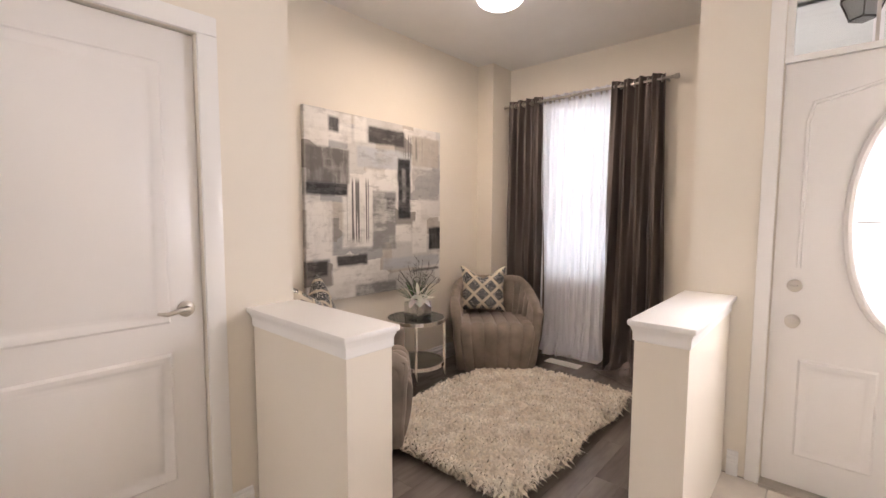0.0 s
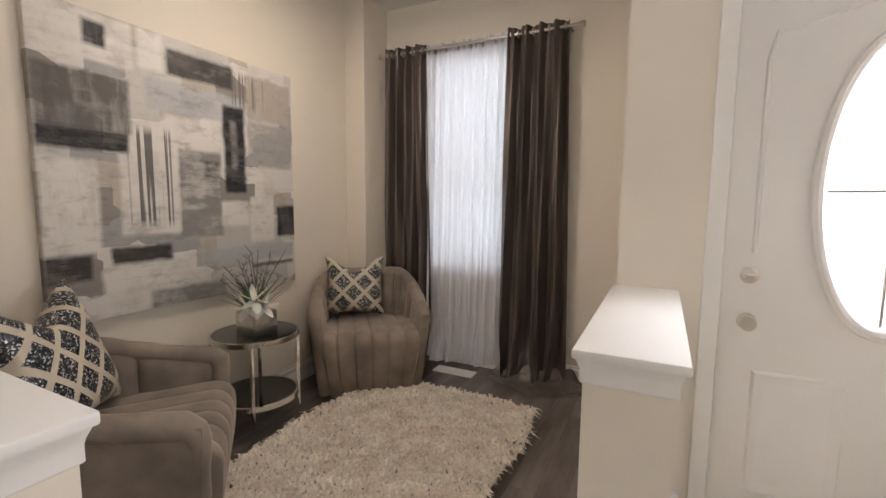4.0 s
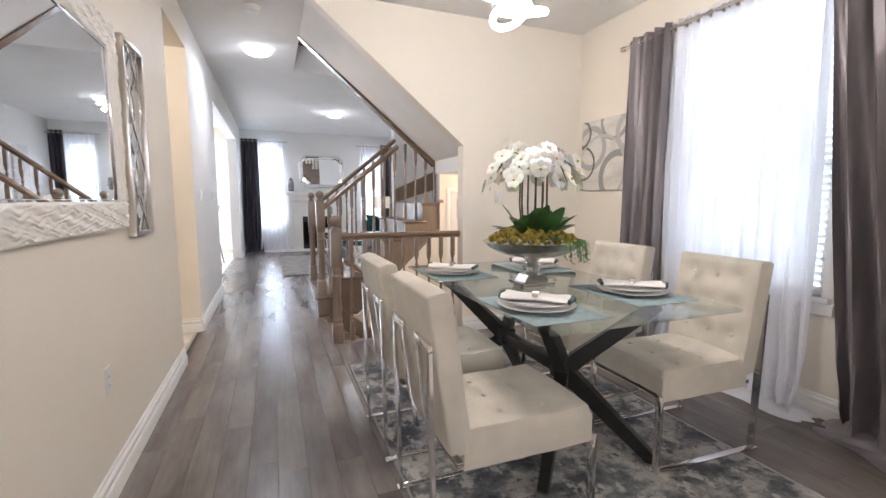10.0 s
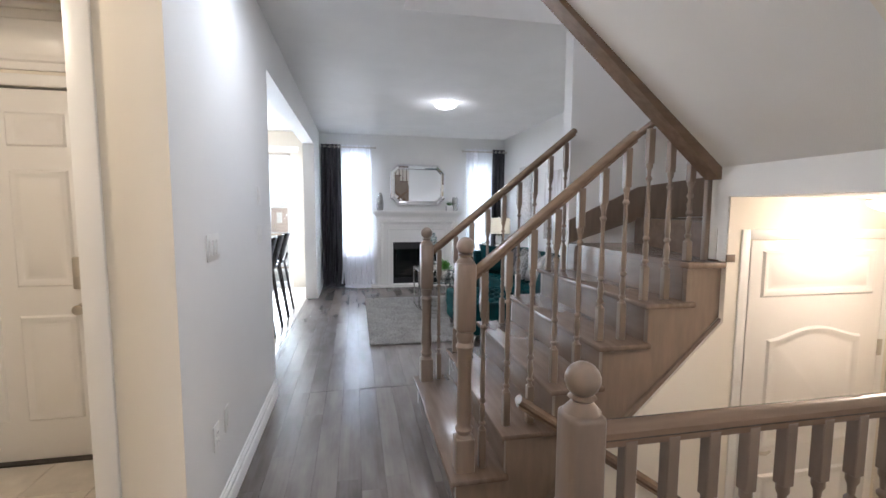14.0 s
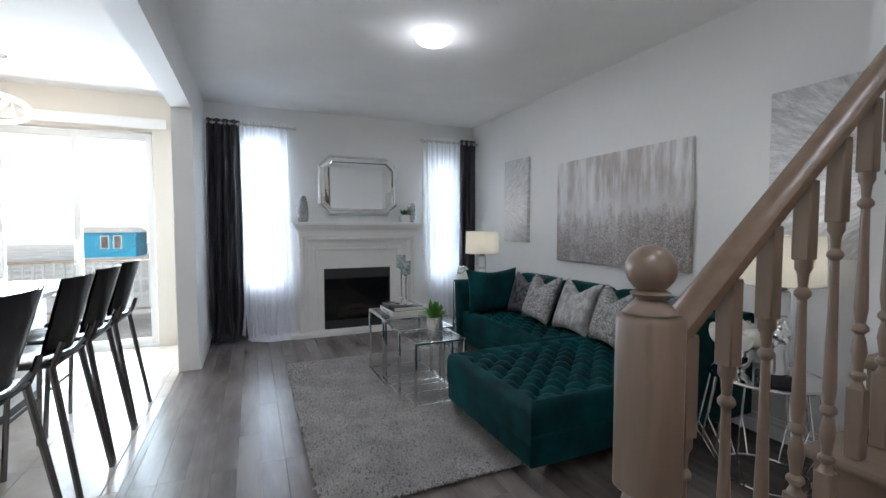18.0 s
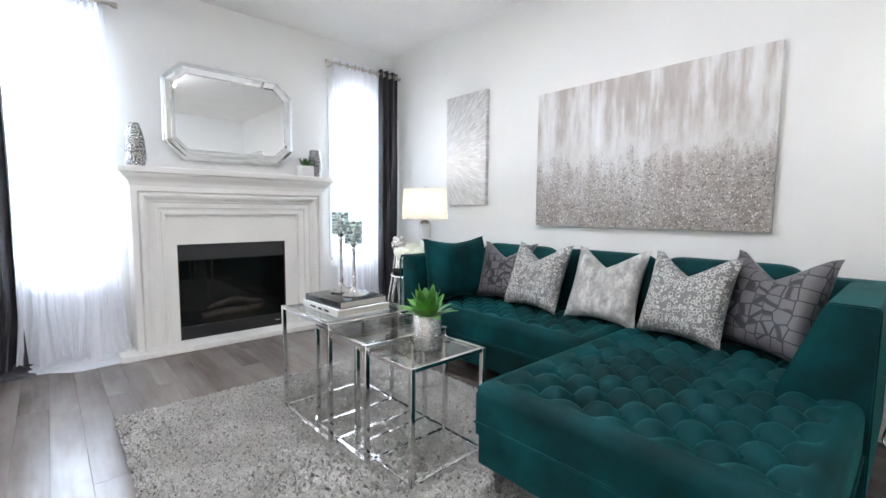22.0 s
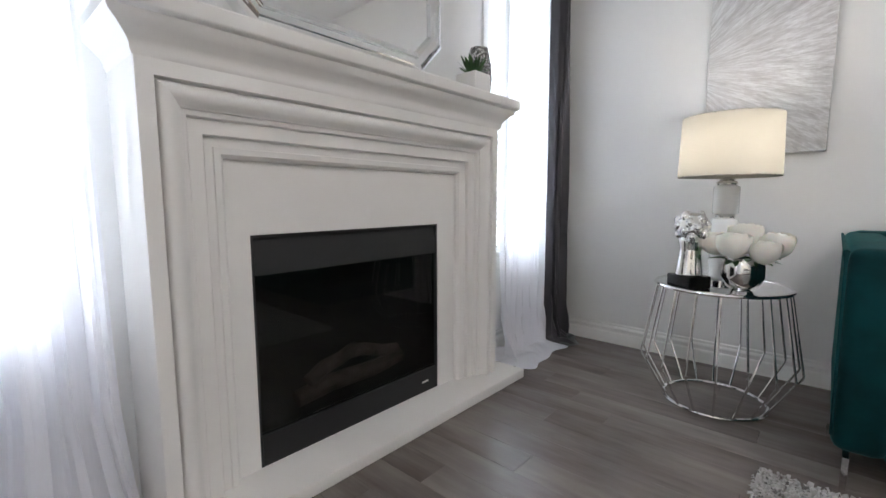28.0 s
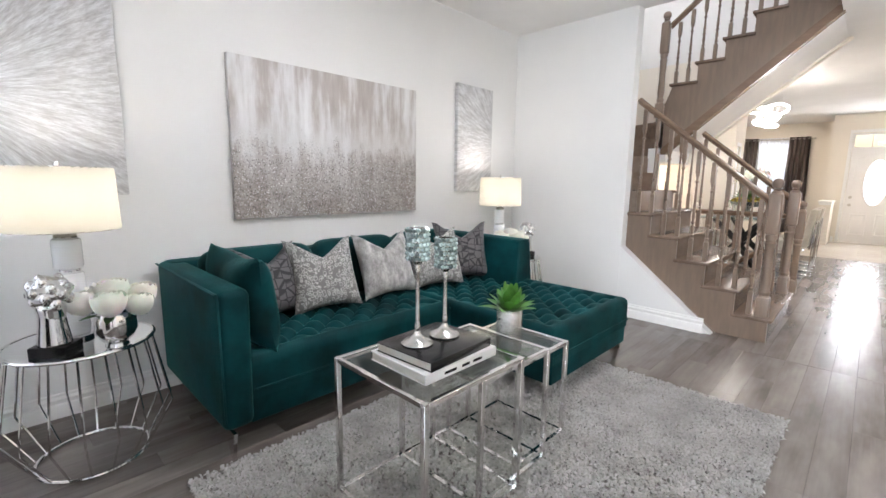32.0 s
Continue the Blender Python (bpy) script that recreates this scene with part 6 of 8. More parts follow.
# ---- dining chairs ----
def dining_chair(at, rz):
    """Faces local +x."""
    ob = thing("dining_chair", "ivory linen tufted dining chair on a flat chrome frame", "chair", at=at, rz=rz, group="chairs round the dining table")
    buttons = [(-0.03, -0.13), (-0.03, 0.13), (0.14, 0.0), (0.14, -0.15), (0.14, 0.15), (-0.03, 0.0)]

    def dip(a, c, pts, r=0.038, d=0.022):
        return sum(d * math.exp(-((a - p[0]) ** 2 + (c - p[1]) ** 2) / (2 * r * r)) for p in pts)

    def seat(u, v):
        e = 0.11
        px, py = -0.21 - e + (0.51 + 2 * e) * u, -0.225 - e + (0.45 + 2 * e) * v
        x, y = min(max(px, -0.21), 0.30), min(max(py, -0.225), 0.225)
        drop = max(abs(px - x), abs(py - y))
        ed = max(0.0, min(x + 0.21, 0.30 - x, y + 0.225, 0.225 - y))
        r = 0.03
        rnd_ = r - math.sqrt(max(0, r * r - max(0, r - ed) ** 2))
        return (x, y, 0.478 + 0.012 * (1 - (y / 0.225) ** 2) - rnd_ - drop - dip(x, y, buttons))
    part("seat", B().grid(48, 44, seat), LINEN, ob, "button-tufted ivory linen seat")
    for x, y in buttons:
        part("button", B().ball((x, y, 0.473), 0.010, 8, (1, 1, 0.5)), LINEN, ob)
    bb = [(zz, yy) for zz in (0.16, 0.30, 0.44) for yy in (-0.13, 0.0, 0.13)]
    tilt = pose(-0.215, 0, 0.40, 0, -8.5, 0)

    def front(u, v):
        e = 0.03
        py, pz = -0.23 - e + (0.46 + 2 * e) * u, -e + (0.54 + 2 * e) * v
        y, z = min(max(py, -0.23), 0.23), min(max(pz, 0.0), 0.54)
        drop = max(abs(py - y), abs(pz - z))
        ed = max(0.0, min(y + 0.23, 0.23 - y, z, 0.54 - z))
        r = 0.03
        return tuple(tilt @ Vector((0.045 - drop - (r - math.sqrt(max(0, r * r - max(0, r - ed) ** 2))) - dip(z, y, bb, 0.034, 0.026), y, z)))
    b = B().grid(40, 44, front)
    part("backrest", b, LINEN, ob, "button-tufted ivory linen backrest")
    bk = B().box(-0.045, 0.020, -0.2285, 0.2285, 0.0015, 0.5385, 0.012, 3).moved(tilt)
    part("back_panel", bk, LINEN, ob)
    for z, y in bb:
        part("button", B().ball((0.021, y, z), 0.010, 8, (0.5, 1, 1)).moved(tilt), LINEN, ob)
    part("seat_rail", B().box(-0.235, 0.30, -0.222, 0.222, 0.350, 0.369, 0.003), CHROME, ob)

    for s in (-1, 1):
        part("runner", B().box(-0.315, 0.315, s * 0.222 - 0.016, s * 0.222 + 0.016, 0.012, 0.021, 0.001), CHROME, ob)
        part("front_leg", B().box(0.300, 0.315, s * 0.222 - 0.016, s * 0.222 + 0.016, 0.020, 0.368, 0.001), CHROME, ob)
        lo, hi = tilt @ Vector((-0.056, s * 0.205, 0.0)), tilt @ Vector((-0.056, s * 0.205, 0.36))
        li, hi2 = tilt @ Vector((-0.056, s * 0.085, 0.0)), tilt @ Vector((-0.056, s * 0.085, 0.36))
        out, inn = Vector((-0.305, s * 0.205, 0.015)), Vector((-0.275, s * 0.085, 0.355))
        for nm, p, q in (("rear_leg", out, hi), ("back_bar", inn, hi2)):
            d = 0.015
            part(nm, B().prism([(p.x - 0.006, p.z), (p.x + 0.006, p.z), (q.x + 0.006, q.z), (q.x - 0.006, q.z)], "y", p.y - d, p.y + d), CHROME, ob)
        y0, y1 = sorted((hi.y, hi2.y))
        part("loop_top", B().box(hi.x - 0.0075, hi.x + 0.0075, y0 - 0.015, y1 + 0.015, hi.z - 0.002, hi.z + 0.026, 0.001), CHROME, ob)
    return ob


ch = dining_chair((0.555, 2.375, 0), 0)
for x, y, r in ((0.555, 3.025, 0), (1.655, 2.50, 178), (1.655, 3.18, 181)):
    copy_thing(ch, pose(x, y, 0, 0, 0, r))

# ---- place settings ----
MATT = mat("teal_grey_placemat", (0.25, 0.33, 0.335), 0.7, var=0.12, scale=30, bump=0.08, bscale=260, sockets={"Alpha": 1.0})
NAPKIN = mat("white_cotton_napkin", (0.78, 0.76, 0.72), 0.85, var=0.05, scale=12, bump=0.04, bscale=400)
TEAL = mat("dark_teal_trim", (0.05, 0.09, 0.10), 0.6)
PLATE = [(0, 0.002), (0.055, 0.002), (0.065, 0.0), (0.072, 0.004), (0.14, 0.016), (0.142, 0.019), (0.10, 0.012), (0.07, 0.008), (0, 0.008)]
first = None
for x, y, r in ((0.80, 2.45, 0), (0.80, 3.36, 0), (1.40, 2.54, 180), (1.40, 3.40, 180)):
    if first is None:
        m0 = single("placemat", B().box(-0.16, 0.19, -0.24, 0.24, 0, 0.003, 0.001), MATT, "teal-grey woven placemat on the glass table", "placemat", (x, y, 0.7725), r, "placemats")
        p1 = single("dinner_plate", B().lathe([(q * 1.14, z) for q, z in PLATE], 36), WHITEC, "white dinner plate on a placemat", "plate", (x, y, 0.7758), r, "plates")
        p2 = single("side_plate", B().lathe([(q * 0.95, z) for q, z in PLATE], 36), WHITEC, "smaller white plate stacked on a dinner plate", "plate", (x, y, 0.790), r, "plates")
        nk = thing("napkin", "white folded napkin drawn through a silver ring", "napkin", (x, y, 0.801), 45, "napkins")

        def cloth(u, v, nk_=1):
            a = u * 2 - 1
            w = 0.024 + 0.046 * abs(a) ** 0.7
            t = 2 * math.pi * v
            return (w * math.cos(t), 0.135 * a, 0.014 + 0.012 * math.sin(t) * (1 + 0.35 * math.sin(5 * t + 3 * a) * abs(a)) + 0.004 * abs(a))
        part("cloth", B().grid(28, 24, cloth), NAPKIN, nk)
        part("ring", B().lathe([(0.019, -0.012), (0.024, -0.012), (0.024, 0.012), (0.019, 0.012), (0.019, -0.012)], 18, (0, 0, 0.020), pose(0, 0, 0, 90, 0, 0)), SILVER, nk, "silver napkin ring")
        for s in (-1, 1):
            part("trim", B().tube([(-0.045, s * 0.138, 0.016), (0.0, s * 0.150, 0.022), (0.05, s * 0.142, 0.016)], 0.011, 6), TEAL, nk, "dark teal edge")
        first = (m0, p1, p2, nk)
    else:
        for ob, z, q in zip(first, (0.7725, 0.7758, 0.790, 0.801), (r, r, r, 45 + 6 * x)):
            copy_thing(ob, pose(x, y, z, 0, 0, q))


# ---- orchid centrepiece ----
def orchids(at):
    rnd = random.Random(12)
    ob = thing("orchid_centrepiece", "silver footed bowl of white orchids, moss and trailing leaves", "centrepiece", at=at)
    bw = part("bowl", B().lathe([(0, 0.135), (0.05, 0.137), (0.16, 0.16), (0.235, 0.195), (0.262, 0.225), (0.268, 0.228), (0.262, 0.229), (0.23, 0.20), (0.15, 0.168), (0, 0.15)], 44), SILVER, ob, "wide brushed silver bowl")
    part("foot", B().box(-0.09, 0.09, -0.09, 0.09, 0, 0.012, 0.002).prism([(-0.075, 0.012), (0.075, 0.012), (0.05, 0.05), (-0.05, 0.05)], "y", -0.05, 0.05).lathe([(0.03, 0.05), (0.042, 0.07), (0.045, 0.09), (0.03, 0.115), (0.05, 0.138), (0.0, 0.139)], 24), SILVER, bw, "stepped silver foot")
    b = B()
    for i in range(330):
        a, r = rnd.uniform(0, 6.28), 0.225 * math.sqrt(rnd.random())
        s = rnd.uniform(0.010, 0.021)
        bmesh.ops.create_icosphere(b.bm, subdivisions=1, radius=s, matrix=Matrix.Translation((r * math.cos(a), r * math.sin(a), 0.218 + 0.080 * (1 - (r / 0.25) ** 2) + rnd.uniform(-0.01, 0.012))))
    part("moss", b, MOSS, ob, "yellow-green moss mound")
    b = B()
    for i in range(40):
        a = rnd.uniform(0, 6.28)
        r0, L = rnd.uniform(0.03, 0.12), rnd.uniform(0.10, 0.17)
        lift = rnd.uniform(0.04, 0.22)
        strap(b, (r0 * math.cos(a), r0 * math.sin(a), 0.24), ((r0 + L) * math.cos(a), (r0 + L) * math.sin(a), 0.25 + lift), rnd.uniform(0.032, 0.050), 0.05)
    part("leaves", b, LEAF, ob, "dark green orchid leaves")
    b = B()
    for i in range(16):
        a = rnd.uniform(-1.6, 0.2)
        x, y = 0.20 * math.cos(a), 0.20 * math.sin(a)
        pts = [Vector((x, y, 0.24)), Vector((x * 1.35, y * 1.35, 0.235)), Vector((x * 1.42, y * 1.42, 0.235 - rnd.uniform(0.04, 0.12)))]
        b.tube(pts, 0.0015, 4)
        for j in range(16):
            t = j / 15
            c = pts[1].lerp(pts[2], max(0, t * 1.4 - 0.4)) if t > 0.3 else pts[0].lerp(pts[1], t / 0.3)
            q = rnd.uniform(0, 6.28)
            strap(b, c, c + Vector((0.02 * math.cos(q), 0.02 * math.sin(q), -0.006)), 0.006, 0.0, 3)
    part("trailing_vine", b, LEAFB, ob)
    stems, buds = B(), B()
    for i in range(11):
        a = i * 0.571 + 0.3
        top = Vector((0.07 * math.cos(a), 0.07 * math.sin(a), 0.60 + 0.03 * (i % 3)))
        end = Vector((0.235 * math.cos(a), 0.235 * math.sin(a), 0.53 + 0.035 * (i % 2)))
        base = Vector((0.05 * math.cos(a), 0.05 * math.sin(a), 0.22))
        pts = [base, base.lerp(top, 0.5) + Vector((0.012 * math.cos(a), 0.012 * math.sin(a), 0)), top]
        for j in range(1, 9):
            t = j / 8
            pts.append(top.lerp(end, t) + Vector((0, 0, 0.075 * math.sin(math.pi * t) * (1 - 0.3 * t))))
        stems.tube(pts, [0.0048] * 3 + [0.003] * 8, 6)
        for j in range(8):
            c = pts[3 + min(j, 7)] + Vector((rnd.uniform(-.025, .025), rnd.uniform(-.025, .025), rnd.uniform(-0.030, 0.030)))
            face = Vector((math.cos(a) + rnd.uniform(-.5, .5), math.sin(a) + rnd.uniform(-.5, .5), rnd.uniform(0.0, 0.7))).normalized()
            sx = face.cross(Vector((0, 0, 1))).normalized()
            sz = sx.cross(face)
            blooms = B()
            for k_ in range(5):
                q = math.pi / 2 + k_ * 2 * math.pi / 5
                L = 0.053 if k_ in (1, 4) else 0.045
                tip = c + (sx * math.cos(q) + sz * math.sin(q)) * L + face * 0.008
                d = tip - c
                w = d.cross(face).normalized() * (0.030 if k_ in (1, 4) else 0.020)
                vs = [blooms.bm.verts.new(p) for p in (c, c + d * 0.4 + w, c + d * 0.8 + w * 0.8, tip, c + d * 0.8 - w * 0.8, c + d * 0.4 - w)]
                mid = blooms.bm.verts.new(c + d * 0.55 + face * 0.006)
                for n_ in range(6):
                    blooms.bm.faces.new((vs[n_], vs[(n_ + 1) % 6], mid))
            flower = part("orchid_bloom", blooms, PETAL, ob, "white orchid bloom")
            part("heart", B().ball(c + face * 0.010, 0.0065, 6), STAMEN, flower, "yellow orchid heart")
        buds.ball(pts[-1] + Vector((0.005, 0, -0.026)), 0.009, 8, (0.8, 0.8, 1.2))
    tagged(part("stems", stems, STEM, ob), kind="stuff")
    tagged(part("buds", buds, mat("pale_bud", (0.62, 0.66, 0.42), 0.6), ob), kind="stuff")
    part("white_stones", B().ball((0.02, -0.12, 0.265), 0.032, 10, (1.2, 1, 0.8)).ball((-0.06, -0.10, 0.262), 0.026, 10), WHITEC, ob)
    return ob


orchids((1.085, 2.93, 0.7725))

# ---- dining window dressing ----
rod("x", 2.545, 1.93, 3.88, 2.455, XW, "brushed metal curtain rod over the dining window")
curtain("curtain", "x", 2.545, (3.43, 3.84), (3.46, 3.86), 0.01, 2.50, 4, -0.04, DRAPEG, "grey satin eyelet curtain in deep folds", 0.06, 1.0, 11)
curtain("curtain", "x", 2.545, (2.01, 2.46), (1.70, 2.24), 0.01, 2.50, 4, -0.045, DRAPEG, "grey satin eyelet curtain swept aside and pooling", 0.05, 1.5, 13, True, (1.58, 2.28, 0.36, 0.15))
curtain("sheer_curtain", "x", 2.565, (2.44, 3.44), (2.40, 3.42), 0.02, 2.50, 11, -0.028, SHEER, "white translucent voile curtain at the dining window", 0.05, 1.2, 15, True, (2.34, 3.44, 0.32, 0.08))


def loops_paint(seed):
    """Grey and silver rings brushed over a cream ground."""
    k = Nodes("ring_paint")
    rnd = random.Random(seed)
    col = k.ramp(k.noise(k.mapped((1, 1, 2.2)), 4, 5, 0.6), [(0.35, (0.60, 0.57, 0.52)), (0.65, (0.76, 0.74, 0.70))])
    _, y, z = k.axis(k.tc)
    fuzz = k.noise(k.tc, 30, 4, 0.6)
    y0 = 4.14 if seed == 1 else 1.60
    for dy, dz, r, w, tone in ((-0.16, 1.42, 0.21, 0.034, 0.27), (0.20, 1.70, 0.18, 0.030, 0.40), (-0.10, 1.92, 0.16, 0.020, 0.30), (0.30, 1.56, 0.15, 0.012, 0.04), (0.06, 1.50, 0.30, 0.016, 0.52), (-0.30, 1.80, 0.16, 0.03, 0.45), (0.33, 1.84, 0.12, 0.016, 0.12)):
        a = k.math("SUBTRACT", y, y0 + dy)
        c = k.math("SUBTRACT", z, dz)
        d = k.math("SQRT", k.math("ADD", k.math("MULTIPLY", a, a), k.math("MULTIPLY", c, c)))
        d = k.math("ADD", d, k.math("MULTIPLY", k.math("SUBTRACT", fuzz, 0.5), 0.02))
        near = k.math("DIVIDE", k.math("ABSOLUTE", k.math("SUBTRACT", d, r)), w)
        col = k.mix(k.ramp(near, [(0.75, 0.9), (1.0, 0.0)]), col, (tone, tone * 0.98, tone * 0.97))
    return k.done(col, 0.5, fuzz, 0.3, 0.002)


canvas("abstract_art", "square canvas of grey and silver rings on cream", "x", XW, 3.83, 4.47, 1.31, 1.95, -1, loops_paint(1), 0.03)
canvas("abstract_art", "square canvas of grey rings beside the curtain", "x", XW, 1.29, 1.93, 1.305, 1.935, -1, loops_paint(2), 0.03)

# ---- ring chandelier ----
cl = thing("ring_chandelier", "chandelier of lit overlapping crystal rings on a chrome plate", "chandelier", at=(0.98, 3.0, ZC))
part("canopy", B().lathe([(0, 0), (0.12, 0), (0.12, -0.03), (0, -0.03)], 32), CHROME, cl)
for i, (x, y, z, r, rx, ry) in enumerate(((-0.10, 0.02, -0.46, 0.15, 22, 8), (0.10, -0.03, -0.44, 0.14, -18, 14), (-0.03, 0.03, -0.56, 0.13, 10, -20), (0.05, -0.02, -0.63, 0.11, -14, -10), (-0.05, -0.05, -0.67, 0.085, 18, 16))):
    m = pose(x, y, z, rx, ry, i * 40)
    ring = part("ring", B().tube([m @ Vector((r * math.cos(t), r * math.sin(t), 0)) for t in (k_ * math.pi / 20 for k_ in range(40))], 0.017, 10, True), LED, cl, "lit crystal ring")
    ring.visible_shadow = False
    for t in (0, 2.1, 4.2):
        p = m @ Vector((r * math.cos(t), r * math.sin(t), 0.02))
        part("wire", B().tube([p, (p.x * 0.6, p.y * 0.6, -0.03)], 0.0012, 5), CHROME, cl)

# ---- hall mirrors ----
TEXT = mat("white_carved_frame", (0.74, 0.71, 0.66), 0.4, var=0.04, scale=10, bump=0.02, bscale=90)
FY0, FY1, FZ0, FZ1, FW = 1.95, 3.37, 1.09, 1.98, 0.115
mr_ = thing("wall_mirror", "large mirror in a white carved wave frame", "mirror")
for y0, y1, z0, z1, flat in ((FY0, FY1, FZ0, FZ0 + FW, 1), (FY0, FY1, FZ1 - FW, FZ1, 1), (FY0, FY0 + FW, FZ0 + FW, FZ1 - FW, 0), (FY1 - FW, FY1, FZ0 + FW, FZ1 - FW, 0)):
    nu, nv = max(8, int((y1 - y0) / (0.008 if flat else 0.0036))), max(8, int((z1 - z0) / (0.0036 if flat else 0.008)))

    def relief(u, v):
        y, z = y0 + (y1 - y0) * u, z0 + (z1 - z0) * v
        a, c = (y, z) if flat else (z, y)
        w = abs(math.sin(math.pi * (c / 0.021 + 0.42 * math.sin(a * 62 + 2.6 * math.sin(c * 47 + a * 9)))))
        w = w ** 0.6 * (0.7 + 0.3 * math.sin(a * 31 + c * 120))
        e = min(1.0, min(y - y0, y1 - y, z - z0, z1 - z) / 0.006 + 0.0)
        return (XL + 0.026 + 0.009 * w * max(0, e), y, z)
    bd = part("frame", B().box(XL, XL + 0.026, y0, y1, z0, z1), TEXT, mr_)
    part("carving", B().grid(nu, nv, relief), TEXT, bd, "raised wave carving")
part("glass", B().box(XL + 0.004, XL + 0.018, FY0 + FW, FY1 - FW, FZ0 + FW, FZ1 - FW), MIRROR, mr_, "mirror glass")
for y0, y1, z0, z1 in ((FY0 + FW, FY1 - FW, FZ0 + FW, FZ0 + FW + 0.012), (FY0 + FW, FY1 - FW, FZ1 - FW - 0.012, FZ1 - FW), (FY0 + FW, FY0 + FW + 0.012, FZ0 + FW + 0.012, FZ1 - FW - 0.012), (FY1 - FW - 0.012, FY1 - FW, FZ0 + FW + 0.012, FZ1 - FW - 0.012)):
    part("bevel", B().box(XL + 0.016, XL + 0.024, y0, y1, z0, z1, 0.003, 1), MIRROR, mr_, "bevelled mirror strip")
nm = thing("ring_mirror", "narrow mirror panel with silver interlaced rings", "mirror")
Y0, Y1, Z0, Z1 = 3.45, 3.79, 1.035, 1.985
for y0, y1, z0, z1 in ((Y0, Y1, Z0, Z0 + 0.018), (Y0, Y1, Z1 - 0.018, Z1), (Y0, Y0 + 0.018, Z0 + 0.018, Z1 - 0.018), (Y1 - 0.018, Y1, Z0 + 0.018, Z1 - 0.018)):
    part("frame", B().box(XL, XL + 0.035, y0, y1, z0, z1, 0.002), NICKEL, nm)
part("glass", B().box(XL + 0.003, XL + 0.010, Y0 + 0.018, Y1 - 0.018, Z0 + 0.018, Z1 - 0.018), MIRROR, nm, "mirror glass")
yc = (Y0 + Y1) / 2
for zc, ry, rz_ in ((1.150, 0.115, 0.110), (1.870, 0.115, 0.110)):
    for g in (0.0, 0.013):
        part("ring", B().tube([(XL + 0.020, yc + (ry - g) * math.cos(t), zc + (rz_ - g) * math.sin(t)) for t in (k_ * math.pi / 18 for k_ in range(36))], 0.0036, 6, True), SILVER, nm, "silver metal ring")
for s in (-1, 1):
    for g in (0.0, 0.013):
        part("strand", B().tube([(XL + 0.026, yc + s * (0.105 - g) * math.cos(math.pi * (z - 1.335) / 0.35), z) for z in (Z0 + 0.02 + k_ * (Z1 - Z0 - 0.04) / 40 for k_ in range(41))], 0.0036, 6), SILVER, nm, "silver metal strand")


# ---- plates on the walls ----
def plate(name, label, axis, c, a, z, side, gang=1, rocker=True):
    ob = thing(name, label, name.replace("_", " "))
    P = (lambda d0, d1, u0, u1: (*sorted((c + side * d0, c + side * d1)), u0, u1)) if axis == "x" else (lambda d0, d1, u0, u1: (u0, u1, *sorted((c + side * d0, c + side * d1))))
    w = 0.036 + 0.023 * (gang - 1)
    part("plate", B().box(*P(0, 0.006, a - w, a + w), z - 0.058, z + 0.058, 0.002), WHITEP, ob)
    for i in range(gang):
        q = a + (i - (gang - 1) / 2) * 0.046
        if rocker:
            part("rocker", B().box(*P(0.006, 0.011, q - 0.016, q + 0.016), z - 0.033, z + 0.033, 0.002), WHITEP, ob)
        else:
            for dz in (-0.02, 0.02):
                s = part("socket", B().box(*P(0.006, 0.009, q - 0.017, q + 0.017), z + dz - 0.014, z + dz + 0.014, 0.002), WHITEP, ob)
                for e in (-0.006, 0.006):
                    part("slot", B().box(*P(0.009, 0.0095, q + e - 0.001, q + e + 0.001), z + dz - 0.005, z + dz + 0.005), BLACK, s)
    return ob


plate("light_switch", "white triple rocker switch on the hall wall", "x", XL, 5.83, 1.265, 1, 3)
plate("light_switch", "white double rocker switch near the kitchen opening", "x", XL, 6.80, 1.27, 1, 2)
plate("light_switch", "small white wall control above the switches", "x", XL, 6.80, 1.52, 1, 1)
plate("wall_outlet", "white outlet low on the hall wall", "x", XL, 5.77, 0.425, 1, 1, False)
plate("wall_outlet", "white cable plate low on the hall wall", "x", XL, 5.93, 0.435, 1, 1)
plate("wall_outlet", "white outlet below the mirror", "x", XL, 3.02, 0.48, 1, 1, False)
plate("wall_outlet", "white outlet near the dining curtain", "x", XW, 1.61, 0.45, -1, 1, False)


# ---- thermostat on the stair wall ----
th = thing("thermostat", "black rounded thermostat on the stair wall", "thermostat", at=(1.765, 4.57, 1.44))
part("backplate", B().box(-0.050, 0.050, -0.006, 0, -0.050, 0.050, 0.002), WHITEP, th)
RSQ = [(math.copysign(abs(math.cos(t)) ** 0.5, math.cos(t)), math.copysign(abs(math.sin(t)) ** 0.5, math.sin(t))) for t in (k_ * math.pi / 24 for k_ in range(48))]
part("body", B().prism([(0.047 * x, 0.048 * z) for x, z in RSQ], "y", -0.024, -0.006), BLACK, th, "black glass face")
plate("light_switch", "white rocker switch under the thermostat", "y", 4.57, 1.76, 1.25, -1)
plate("wall_outlet", "white outlet on the living room wall", "x", XW, 7.25, 0.42, -1, 1, False)

# ---- fireplace ----
fp = thing("fireplace", "white stepped mantel fireplace with a black gas firebox", "fireplace")
FYF = 11.895
for q in ((0.37, 0.445, 0.045, 1.05), (1.31, 1.42, 0.045, 1.05), (0.445, 1.31, 0.82, 1.05)):
    part("panel", B().box(q[0], q[1], FYF, YB, q[2], q[3]), STONE, fp)
